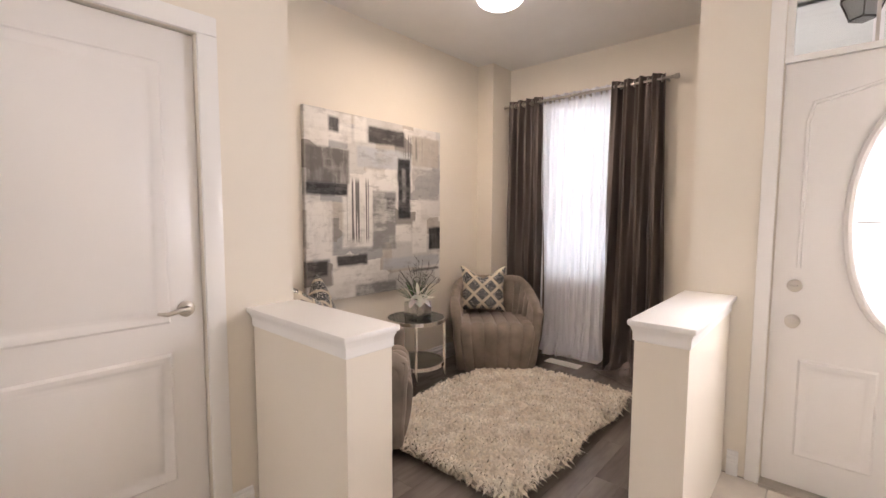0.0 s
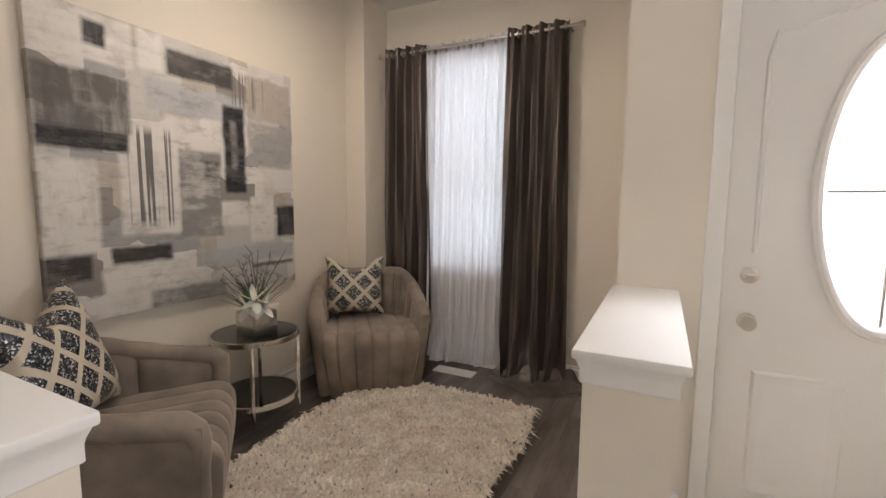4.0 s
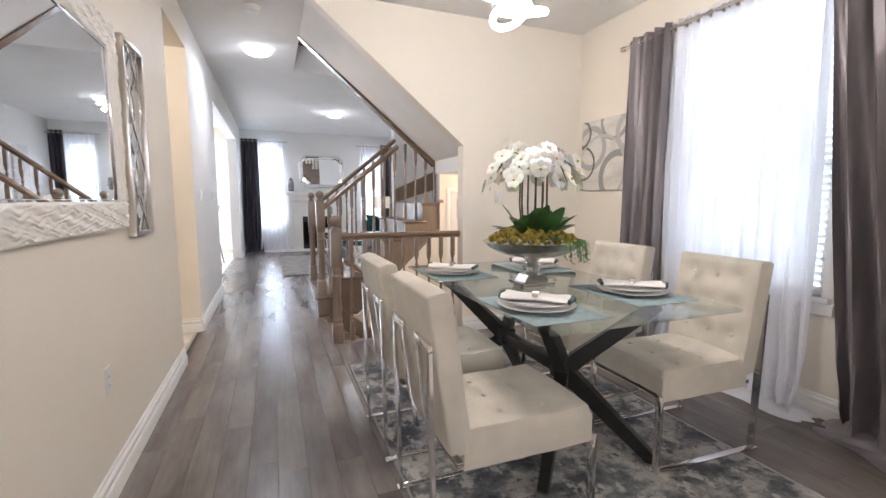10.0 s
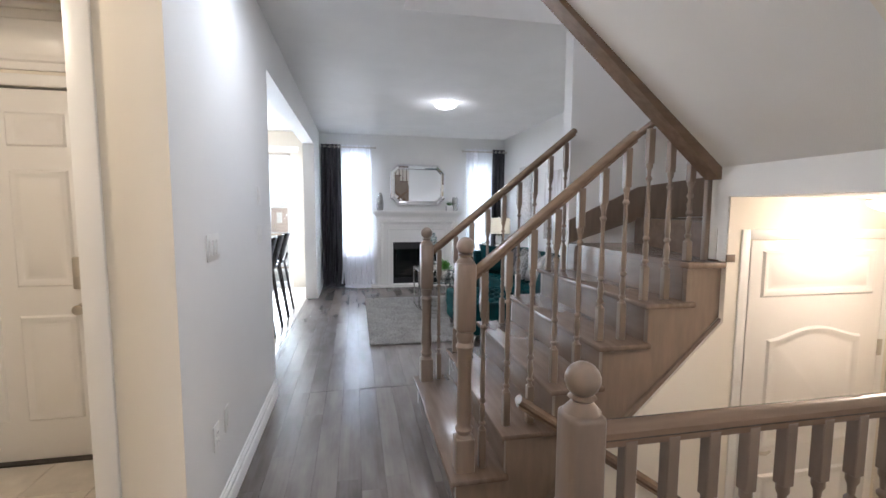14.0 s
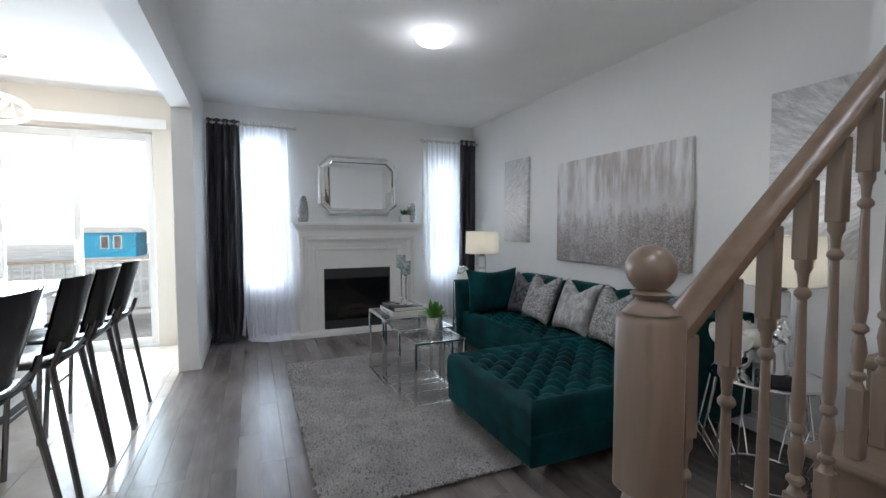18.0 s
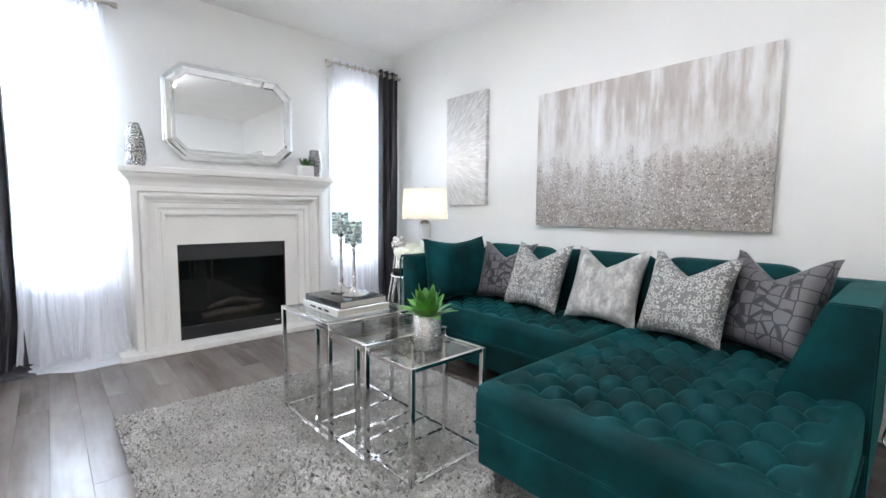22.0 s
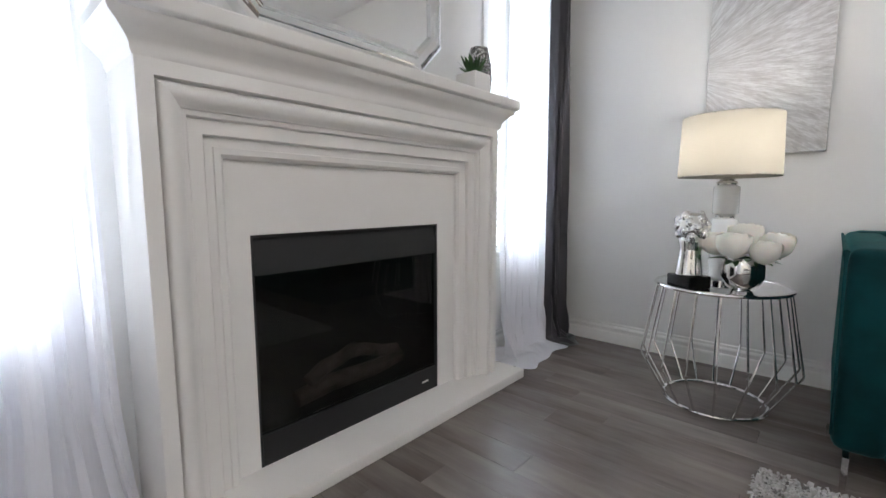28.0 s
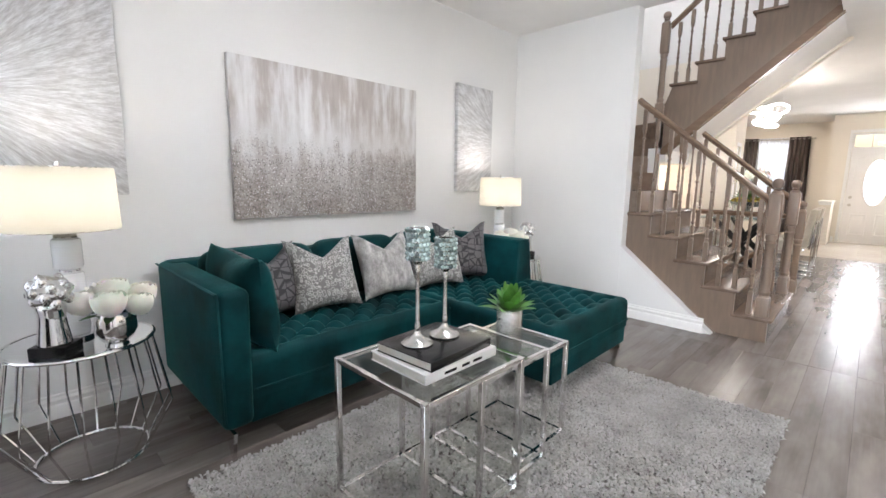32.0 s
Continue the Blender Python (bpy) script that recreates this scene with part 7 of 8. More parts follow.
# the stepped surround: one moulded section run up, across and down with mitred corners
SECTION = [(0, YB), (0, 11.835), (0.003, 11.832), (0.042, 11.832), (0.044, 11.835), (0.045, 11.848), (0.049, 11.848), (0.051, 11.840), (0.057, 11.835), (0.066, 11.833), (0.078, 11.835), (0.090, 11.841), (0.100, 11.850), (0.106, 11.852), (0.107, 11.857), (0.120, 11.858), (0.123, 11.861), (0.124, 11.868), (0.164, 11.868), (0.168, 11.871), (0.168, 11.880), (0.194, 11.880), (0.197, 11.877), (0.214, 11.878), (0.220, 11.882), (0.225, 11.886), (0.225, 11.897)]


def surround(i):
    b, prev = B(), None
    for o, y in SECTION:
        y = y if y == YB else 11.897 - (11.897 - y) * 1.5
        c = [(0.145 + o, y, 0.045), (0.145 + o, y, 1.275 - o), (1.65 - o, y, 1.275 - o), (1.65 - o, y, 0.045)]
        cur = [b.bm.verts.new(c[i]), b.bm.verts.new(c[i + 1])]
        if prev:
            b.bm.faces.new((prev[0], prev[1], cur[1], cur[0]))
        prev = cur
    return b


for i, nm_ in enumerate(("pilaster", "lintel", "pilaster")):
    part(nm_, surround(i), STONE, fp)
part("panel", B().box(1.42, 1.426, FYF, YB, 0.045, 1.05), STONE, fp)
crown = [(11.832, 1.272), (11.826, 1.285), (11.826, 1.295), (11.818, 1.31), (11.800, 1.33), (11.782, 1.345), (11.776, 1.36), (11.764, 1.365), (11.76, 1.372), (11.76, 1.405), (11.764, 1.41)]
b = B()
rows_ = []
for y, z in crown:
    o = 11.832 - y
    y -= 0.033
    rows_.append([b.bm.verts.new(p) for p in ((0.145 - o, YB, z), (0.145 - o, y, z), (1.66 + o, y, z), (1.66 + o, YB, z))])
for a, c in zip(rows_, rows_[1:]):
    for j in range(3):
        b.bm.faces.new((a[j], a[j + 1], c[j + 1], c[j]))
b.bm.faces.new(rows_[-1])
b.bm.faces.new(rows_[0])
part("mantel_shelf", b, STONE, fp, "moulded white mantel shelf")
part("hearth", B().box(0.035, 1.77, 11.70, YB, 0, 0.045, 0.004), STONE, fp, "white hearth slab")
fb = part("firebox", B().box(0.445, 1.31, 12.005, YB, 0.045, 0.82).box(0.445, 0.455, FYF + 0.004, 12.005, 0.045, 0.82).box(1.30, 1.31, FYF + 0.004, 12.005, 0.045, 0.82).box(0.455, 1.30, FYF + 0.004, 12.005, 0.045, 0.055).box(0.455, 1.30, FYF + 0.004, 12.005, 0.81, 0.82), FIREBLK, fp, "black metal firebox")
part("hood", B().prism([(FYF + 0.02, 0.70), (FYF - 0.004, 0.69), (FYF - 0.004, 0.715), (FYF + 0.02, 0.81)], "x", 0.456, 1.299), BLACKM, fb)
part("lower_trim", B().box(0.456, 1.299, FYF + 0.002, FYF + 0.015, 0.056, 0.15), BLACKM, fb)
part("fire_glass", B().box(0.456, 1.299, FYF + 0.014, FYF + 0.018, 0.15, 0.70), SMOKE, fb, "dark fire glass")
part("badge", B().box(1.205, 1.245, FYF + 0.0, FYF + 0.002, 0.092, 0.099), WHITEP, fb)
LOG = mat("charred_log", (0.15, 0.125, 0.105), 0.9, var=0.5, scale=14, bump=0.1, bscale=50)
for p, q, r in (((0.62, 11.97, 0.20), (1.12, 11.95, 0.24), 0.035), ((0.66, 11.95, 0.26), (0.90, 11.985, 0.33), 0.028), ((0.86, 11.985, 0.31), (1.10, 11.95, 0.28), 0.027)):
    p, q = Vector(p), Vector(q)
    part("log", B().tube([p, p.lerp(q, .3) + Vector((0, 0, .01)), p.lerp(q, .7) - Vector((0, 0, .006)), q], [r * .9, r, r * .95, r * .8], 9), LOG, fb, "ceramic log")

# ---- octagonal mirror ----
om = thing("mantel_mirror", "silver-framed wall mirror with cut corners above the mantel", "mirror")
MX0, MX1, MZ0, MZ1, CUT = 0.40, 1.45, 1.50, 2.27, 0.14


def octagon(o):
    x0, x1, z0, z1 = MX0 + o, MX1 - o, MZ0 + o, MZ1 - o
    c = CUT - o * 0.586
    return [(x0 + c, z0), (x1 - c, z0), (x1, z0 + c), (x1, z1 - c), (x1 - c, z1), (x0 + c, z1), (x0, z1 - c), (x0, z0 + c)]


prof = [(0.0, YB - 0.001), (0.0, 11.995), (0.008, 11.985), (0.030, 11.978), (0.034, 11.986), (0.060, 11.990), (0.064, 11.980), (0.082, 11.984), (0.090, 11.998)]
loops = [[(x, y, z) for x, z in octagon(o)] for o, y in prof]
for i in range(8):
    b = B()
    j = (i + 1) % 8
    for a, c in zip(loops, loops[1:]):
        b.bm.faces.new([b.bm.verts.new(p) for p in (a[i], a[j], c[j], c[i])])
    bmesh.ops.remove_doubles(b.bm, verts=b.bm.verts, dist=1e-5)
    part("frame_strip", b, MIRROR, om, "bevelled mirrored strip")
b = B()
b.bm.faces.new([b.bm.verts.new((x, 11.998, z)) for x, z in octagon(0.088)])
part("glass", b, MIRROR, om, "mirror glass")
part("backing", B().prism(octagon(0.02), "y", 12.0, 12.045), BLACKM, om)

# ---- on the mantel ----
# dark reflections of the hammering are painted into the colour by cell distance
HAM = Nodes("hammered_silver")
HAMMER = HAM.done(HAM.ramp(HAM.voronoi(HAM.tc, 85), [(0.25, (0.72, 0.71, 0.70)), (0.62, (0.22, 0.215, 0.21))]), 0.16, HAM.voronoi(HAM.tc, 85), 1.0, 0.006, 1.0)
k_ = Nodes("brushed_dimpled_silver")
DIMPLE = k_.done(k_.ramp(k_.noise(k_.tc, 8), [(0.3, (0.60, 0.59, 0.58)), (0.7, (0.74, 0.73, 0.72))]), 0.2, k_.noise(k_.mapped((1, 1, 3.5)), 70, 3), 0.8, 0.004, 1.0)


def vase(prof, at, label):
    return single("silver_vase", B().lathe(prof, 28), HAMMER, label, "vase", at, 0, "silver vases on the mantel")


vase([(0, 0), (0.050, 0), (0.060, 0.02), (0.070, 0.08), (0.062, 0.20), (0.040, 0.295), (0.032, 0.32), (0.028, 0.317), (0.03, 0.2), (0, 0.1)], (0.205, 11.90, 1.411), "tall hammered silver vase on the mantel")
vase([(0, 0), (0.040, 0), (0.056, 0.03), (0.066, 0.11), (0.060, 0.18), (0.044, 0.255), (0.036, 0.257), (0.036, 0.15), (0, 0.08)], (1.622, 11.90, 1.411), "small hammered silver vase on the mantel")
sp = thing("succulent_pot", "small white cube pot with a green succulent", "potted plant", at=(1.500, 11.84, 1.411))
sp.matrix_basis = sp.matrix_basis @ Matrix.Scale(1.3, 4)
part("pot", B().box(-0.045, 0.045, -0.045, 0.045, 0, 0.075, 0.005), WHITEC, sp)
b, rnd = B(), random.Random(3)
for i in range(40):
    a, r = rnd.uniform(0, 6.28), rnd.uniform(0.02, 0.075)
    strap(b, (0.015 * math.cos(a), 0.015 * math.sin(a), 0.072), (r * math.cos(a), r * math.sin(a), 0.085 + rnd.uniform(0.01, 0.05)), 0.006, 0.0, 4)
part("leaves", b, LEAF, sp)


# ---- sectional sofa ----
def tuft_drop(x, y, s, d):
    """Deep at each button, a soft crease between neighbours, full in the middle of each diamond."""
    u, v = (x + y) / s, (x - y) / s
    fu, fv = u - round(u), v - round(v)
    dist = 0.5 * s * s * (fu * fu + fv * fv)
    puff = (abs(math.sin(math.pi * u)) * abs(math.sin(math.pi * v))) ** 0.62
    return 0.42 * d * (1 - puff) + 0.62 * d * math.exp(-dist / (2 * 0.019 ** 2))


def tufted(b, x0, x1, y0, y1, zt, zb, step=0.165, depth=0.098, res=0.0115):
    """A buttoned cushion: puffed top, rounded shoulders, straight sides."""
    e = zt - zb
    nu, nv = int((x1 - x0 + 2 * e) / res), int((y1 - y0 + 2 * e) / res)

    def fn(u, v):
        px, py = x0 - e + (x1 - x0 + 2 * e) * u, y0 - e + (y1 - y0 + 2 * e) * v
        x, y = min(max(px, x0), x1), min(max(py, y0), y1)
        drop = max(abs(px - x), abs(py - y))
        ed = max(0.0, min(x - x0, x1 - x, y - y0, y1 - y))
        r = 0.045
        rim = r - math.sqrt(max(0, r * r - max(0, r - ed) ** 2))
        fade = min(1.0, max(0.0, ed - 0.05) / 0.09)
        return (x, y, zt - rim - drop - tuft_drop(x - x0, y - y0, 0.172, depth) * fade)
    return b.grid(nu, nv, fn)


sofa = thing("sectional_sofa", "emerald velvet sectional sofa with a tufted chaise", "sofa")
part("chaise_base", B().box(0.874, 1.62, 8.034, 9.04, 0.13, 0.299, 0.012, 3), GREEN, sofa)
part("chaise_cushion", tufted(B(), 0.87, 2.30, 8.03, 9.045, 0.462, 0.295), GREEN, sofa, "button-tufted velvet chaise")
part("seat_base", B().box(1.652, 2.56, 8.06, 10.375, 0.13, 0.299, 0.012, 3), GREEN, sofa)
part("seat_cushion", tufted(B(), 1.645, 2.30, 9.045, 10.377, 0.462, 0.295), GREEN, sofa, "button-tufted velvet seat")
part("back_frame", B().box(2.42, 2.59, 8.05, 10.48, 0.13, 0.79, 0.035, 4), GREEN, sofa)


def bolster(y0, y1):
    def fn(u, v):
        t = 2 * math.pi * v
        a = u * 2 - 1
        k_ = (1 - abs(a) ** 9) ** 0.35
        cx, cz = math.cos(t), math.sin(t)
        return (2.36 + 0.095 * k_ * math.copysign(abs(cx) ** 0.6, cx), y0 + (y1 - y0) * u, 0.645 + 0.205 * k_ * math.copysign(abs(cz) ** 0.55, cz))
    return B().grid(30, 28, fn)


for y0, y1 in ((8.285, 8.97), (8.97, 9.66), (9.66, 10.36)):
    part("back_cushion", bolster(y0, y1), GREEN, sofa, "plump velvet back cushion")
for y0, y1, x0 in ((10.365, 10.50, 1.62),):
    b = B().box(x0, 2.58, y0, y1, 0.14, 0.785, 0.035, 4)
    for v in b.bm.verts:
        if v.co.z > 0.5:
            v.co.x -= 0.02 * (v.co.x < x0 + 0.1)
    part("arm", b, GREEN, sofa)
b = B().prism([(8.012, 0.13), (8.012, 0.78), (8.02, 0.788), (8.145, 0.788), (8.158, 0.78), (8.275, 0.45), (8.275, 0.13)], "x", 1.66, 2.58)
for v in b.bm.verts:
    if v.co.x < 1.7 and v.co.z > 0.5:
        v.co.x += 0.06
bmesh.ops.bevel(b.bm, geom=b.bm.edges[:], offset=0.006, segments=2, affect="EDGES")
part("arm", b, GREEN, sofa)
part("piping", B().tube([(1.66, 8.026, 0.297), (0.868, 8.026, 0.297), (0.868, 9.047, 0.297), (1.642, 9.047, 0.297), (1.642, 10.36, 0.297)], 0.0045, 6), GREEN, sofa, "dark seam piping under the seat cushions")
part("piping", B().tube([(1.603, 10.50, 0.2), (1.60, 10.505, 0.74), (1.61, 10.505, 0.77), (2.56, 10.505, 0.772)], 0.005, 6), GREEN, sofa)
for x, y, s in ((1.66, 10.46, 1), (0.93, 8.06, -1), (0.93, 8.98, 1), (2.50, 10.44, 1), (2.50, 8.10, -1)):
    part("leg", B().prism([(x - 0.018, 0), (x + 0.010, 0), (x + 0.055, 0.13), (x - 0.045, 0.13)], "y", y - 0.008, y + 0.008), CHROME, sofa, "polished metal leg")


def rings_cloth():
    k = Nodes("grey_ring_embroidery")
    d = k.voronoi(k.tc, 38, "F1", rand=0.6)
    m = k.ramp(k.math("ABSOLUTE", k.math("SUBTRACT", d, 0.37)), [(0.035, 1.0), (0.060, 0.0)])
    c = k.voronoi(k.mapped((1, 1, 1), (3.3, 1.7, 2.1)), 34, "F1", rand=0.6)
    m2 = k.ramp(k.math("ABSOLUTE", k.math("SUBTRACT", c, 0.37)), [(0.035, 1.0), (0.060, 0.0)])
    m = k.math("MAXIMUM", k.axis(m)[0], k.axis(m2)[0])
    return k.done(k.mix(m, (0.185, 0.18, 0.175), (0.54, 0.53, 0.51)), 0.7, m, 0.6, 0.002)


def fret_cloth():
    k = Nodes("charcoal_fret_satin")
    d = k.voronoi(k.mapped((1, 1, 1)), 17, "DISTANCE_TO_EDGE", "EUCLIDEAN", "Distance", 0.35)
    m = k.ramp(d, [(0.03, 1.0), (0.055, 0.0)])
    return k.done(k.mix(m, (0.115, 0.108, 0.115), (0.018, 0.017, 0.022)), 0.34, k.noise(k.tc, 300), 0.2, 0.001)


def crushed_cloth():
    k = Nodes("crushed_silver_velvet")
    a = k.noise(k.mapped((1.5, 1.5, 1.0)), 13, 8, 0.72)
    return k.done(k.ramp(a, [(0.35, (0.20, 0.195, 0.19)), (0.5, (0.36, 0.35, 0.34)), (0.66, (0.60, 0.59, 0.57))]), 0.42, a, 0.4, 0.003)


RINGS, FRET, CRUSH = rings_cloth(), fret_cloth(), crushed_cloth()
for mt, lab, y, w, x, rx, rz in ((FRET, "dark grey fret-patterned satin cushion on the sofa", 10.00, 0.44, 2.13, -20, -80), (RINGS, "light grey cushion embroidered with rings", 9.70, 0.46, 2.06, -22, -95), (CRUSH, "crushed silver velvet cushion on the sofa", 9.20, 0.46, 2.06, -22, -92), (RINGS, "light grey ring-embroidered cushion beside the chaise", 8.76, 0.46, 2.03, -20, -104), (FRET, "dark grey fret-patterned satin cushion against the arm", 8.43, 0.48, 2.08, -18, -118)):
    pillow("cushion", lab, mt, w, w * 1.02, 0.16, pose(x, y, 0.448, rx, 0, rz), "cushions along the sofa")
pillow("cushion", "square emerald velvet cushion standing against the sofa arm", GREEN, 0.62, 0.47, 0.20, pose(1.955, 10.24, 0.440, -8, 0, 0), "cushions along the sofa", 0.03)


# ---- paintings over the sofa ----
def streak_paint():
    k = Nodes("silver_streak_paint")
    _, y, z = k.axis(k.tc)
    h = k.math("DIVIDE", k.math("SUBTRACT", z, 0.995), 1.015)
    s1 = k.noise(k.mapped((1, 1, 0.22)), 5.5, 6, 0.6)
    s2 = k.noise(k.mapped((1, 1, 0.10), (2, 4, 1)), 18, 5, 0.6)
    top = k.ramp(k.math("ADD", k.math("MULTIPLY", s1, 0.7), k.math("MULTIPLY", s2, 0.3)), [(0.36, (0.37, 0.325, 0.30)), (0.46, (0.47, 0.43, 0.405)), (0.54, (0.66, 0.645, 0.64)), (0.64, (0.80, 0.80, 0.80))])
    sp1 = k.noise(k.mapped((1, 1, 1)), 46, 6, 0.75)
    low = k.ramp(sp1, [(0.30, (0.14, 0.12, 0.108)), (0.45, (0.29, 0.25, 0.228)), (0.58, (0.40, 0.36, 0.335)), (0.72, (0.62, 0.60, 0.585))])
    low = k.mix(k.ramp(k.noise(k.mapped((1, 1, 0.45), (7, 3, 2)), 7, 5, 0.65), [(0.46, 0.0), (0.62, 0.65)]), low, (0.50, 0.475, 0.455))
    edge = k.math("ADD", h, k.math("MULTIPLY", k.math("SUBTRACT", k.noise(k.mapped((1, 1, 0.3), (1, 1, 5)), 12, 6, 0.7), 0.5), 0.55))
    col = k.mix(k.ramp(edge, [(0.02, 1.0), (0.30, 0.72), (0.58, 0.0)]), top, low)
    col = k.mix(k.ramp(k.math("ADD", edge, k.math("MULTIPLY", s1, 0.25)), [(0.52, 0.0), (0.62, 0.6), (0.82, 0.0)]), col, (0.74, 0.735, 0.73))
    fl = k.voronoi(k.tc, 150, out="Color")
    flake = k.math("MULTIPLY", k.ramp(k.axis(fl)[1], [(0.92, 0.0), (0.95, 1.0)]), k.ramp(edge, [(0.30, 0.8), (0.62, 0.0)]))
    col = k.mix(flake, col, (0.86, 0.86, 0.86))
    dk = k.math("MULTIPLY", k.ramp(k.axis(fl)[2], [(0.84, 0.0), (0.88, 1.0)]), k.ramp(edge, [(0.34, 0.75), (0.55, 0.0)]))
    col = k.mix(dk, col, (0.12, 0.105, 0.10))
    return k.done(col, 0.5, sp1, 0.5, 0.004)


def ray_paint(yc, zc, name):
    """Strokes that fan out from one side."""
    k = Nodes(name)
    _, y, z = k.axis(k.tc)
    a, c = k.math("SUBTRACT", y, yc), k.math("SUBTRACT", z, zc)
    ang = k.math("ARCTAN2", c, a)
    rad = k.math("SQRT", k.math("ADD", k.math("MULTIPLY", a, a), k.math("MULTIPLY", c, c)))
    n = k.t.nodes.new("ShaderNodeCombineXYZ")
    k.link(k.math("MULTIPLY", ang, 9.0), n.inputs[0])
    k.link(k.math("MULTIPLY", rad, 2.6), n.inputs[1])
    s = k.noise(n.outputs[0], 2.6, 7, 0.68)
    f = k.noise(n.outputs[0], 9.0, 5, 0.7)
    mixd = k.math("ADD", k.math("MULTIPLY", s, 0.65), k.math("MULTIPLY", f, 0.35))
    col = k.ramp(mixd, [(0.36, (0.40, 0.39, 0.385)), (0.48, (0.56, 0.55, 0.545)), (0.56, (0.70, 0.70, 0.70)), (0.66, (0.84, 0.84, 0.84))])
    return k.done(col, 0.55, mixd, 0.7, 0.006)


canvas("streaked_painting", "wide abstract canvas of silver streaks over speckled taupe", "x", XW, 8.50, 10.04, 0.995, 2.01, -1, streak_paint(), 0.04)
canvas("radiating_painting", "tall silver canvas of radiating brush strokes by the window", "x", XW, 10.59, 11.10, 1.16, 2.17, -1, ray_paint(11.25, 1.62, "silver_ray_paint"), 0.04)
canvas("radiating_painting", "tall silver canvas of radiating strokes near the stairs", "x", XW, 7.45, 7.97, 1.16, 2.165, -1, ray_paint(7.20, 1.62, "silver_ray_paint_two"), 0.04)


# ---- wire side tables with lamps ----
def wire_table(at, label):
    ob = thing("wire_side_table", label, "side table", at=at, group="wire side tables")
    def ring(r, z, t=0.006):
        return B().tube([(r * math.cos(a), r * math.sin(a), z) for a in (k_ * math.pi / 24 for k_ in range(48))], t, 8, True)
    part("top_rim", ring(0.262, 0.545, 0.009), CHROME, ob)
    part("mirror_top", B().lathe([(0, 0.540), (0.258, 0.540), (0.258, 0.549), (0, 0.549)], 48), MIRROR, ob, "mirrored glass top")
    part("floor_ring", ring(0.205, 0.008, 0.008), CHROME, ob)
    for k_ in range(18):
        a = 2 * math.pi * (k_ + 0.5) / 18
        P = lambda r, z: (r * math.cos(a), r * math.sin(a), z)
        part("rod", B().tube([P(0.255, 0.540), P(0.315, 0.20), P(0.312, 0.188), P(0.207, 0.010)], 0.0048, 6), CHROME, ob)
    return ob


CREAM = mat("white_porcelain", (0.90, 0.90, 0.89), 0.15, var=0.01, bump=0)
ACRYL = glass("clear_acrylic", (0.90, 0.93, 0.93))


def table_lamp(at, label):
    ob = thing("table_lamp", label, "table lamp", at=at, group="pair of table lamps")
    part("foot", B().lathe([(0, 0), (0.062, 0), (0.062, 0.014), (0.05, 0.018), (0, 0.018)], 28), CHROME, ob, "chrome foot")
    for i in range(3):
        z = 0.020 + i * 0.147
        part("porcelain_drum", B().lathe([(0, z), (0.048, z), (0.052, z + 0.006), (0.052, z + 0.120), (0.048, z + 0.126), (0, z + 0.126)], 28), CREAM, ob, "white porcelain drum")
        part("collar", B().lathe([(0, z + 0.126), (0.038, z + 0.126), (0.042, z + 0.1365), (0.038, z + 0.147), (0, z + 0.147)], 24), CHROME, ob)
    part("neck", B().lathe([(0, 0.461), (0.030, 0.461), (0.032, 0.468), (0.018, 0.474), (0.010, 0.48), (0.008, 0.56), (0, 0.56)], 20), CHROME, ob)
    sh = part("shade", B().lathe([(0.200, 0.480), (0.192, 0.745), (0.189, 0.745), (0.197, 0.480), (0.200, 0.480)], 48), SHADE, ob, "lit cream drum shade")
    for z, r in ((0.482, 0.1985), (0.743, 0.1905)):
        part("shade_ring", B().tube([(r * math.cos(a), r * math.sin(a), z) for a in (k_ * math.pi / 20 for k_ in range(40))], 0.002, 6, True), CHROME, sh)
    for a in (0.5, 2.6, 4.7):
        part("spider", B().tube([(0.008 * math.cos(a), 0.008 * math.sin(a), 0.725), (0.189 * math.cos(a), 0.189 * math.sin(a), 0.735)], 0.0016, 5), CHROME, sh)
    part("finial", B().lathe([(0, 0.73), (0.006, 0.735), (0.010, 0.755), (0.004, 0.768), (0, 0.77)], 12), CHROME, ob)
    return ob


def clasp(at, rz, label):
    """Plain silver sculpture: a tapering column that ends in interlocked rounded folds; it stands on a black block."""
    b = B().lathe([(0, 0), (0.056, 0.0), (0.054, 0.02), (0.047, 0.07), (0.043, 0.11), (0.050, 0.15), (0.02, 0.18), (0, 0.18)], 20)
    rnd = random.Random(5)
    b.ball((0, 0, 0.205), 0.066, 18, (1.1, 0.9, 1.0))
    for i in range(22):
        a, e = i * 2.4, math.asin(-0.75 + 1.7 * (i + 0.5) / 22)
        q = 0.060 + rnd.uniform(-0.004, 0.004)
        b.ball((1.1 * q * math.cos(a) * math.cos(e), 0.9 * q * math.sin(a) * math.cos(e), 0.205 + q * math.sin(e)), rnd.uniform(0.015, 0.020), 10, (1.0, 1.0, 1.25))
    ob = single("silver_sculpture", b, CHROME, label, "sculpture", (at[0], at[1], at[2] + 0.0555), rz, "silver sculptures")
    m = ob.modifiers.new("fuse", "REMESH")
    m.mode, m.voxel_size, m.use_smooth_shade = "VOXEL", 0.0035, True
    single("display_block", B().box(-0.065, 0.065, -0.055, 0.055, 0, 0.055, 0.004), BLACK, "glossy black block under the silver sculpture", "plinth", at, rz, "display blocks")
    return ob


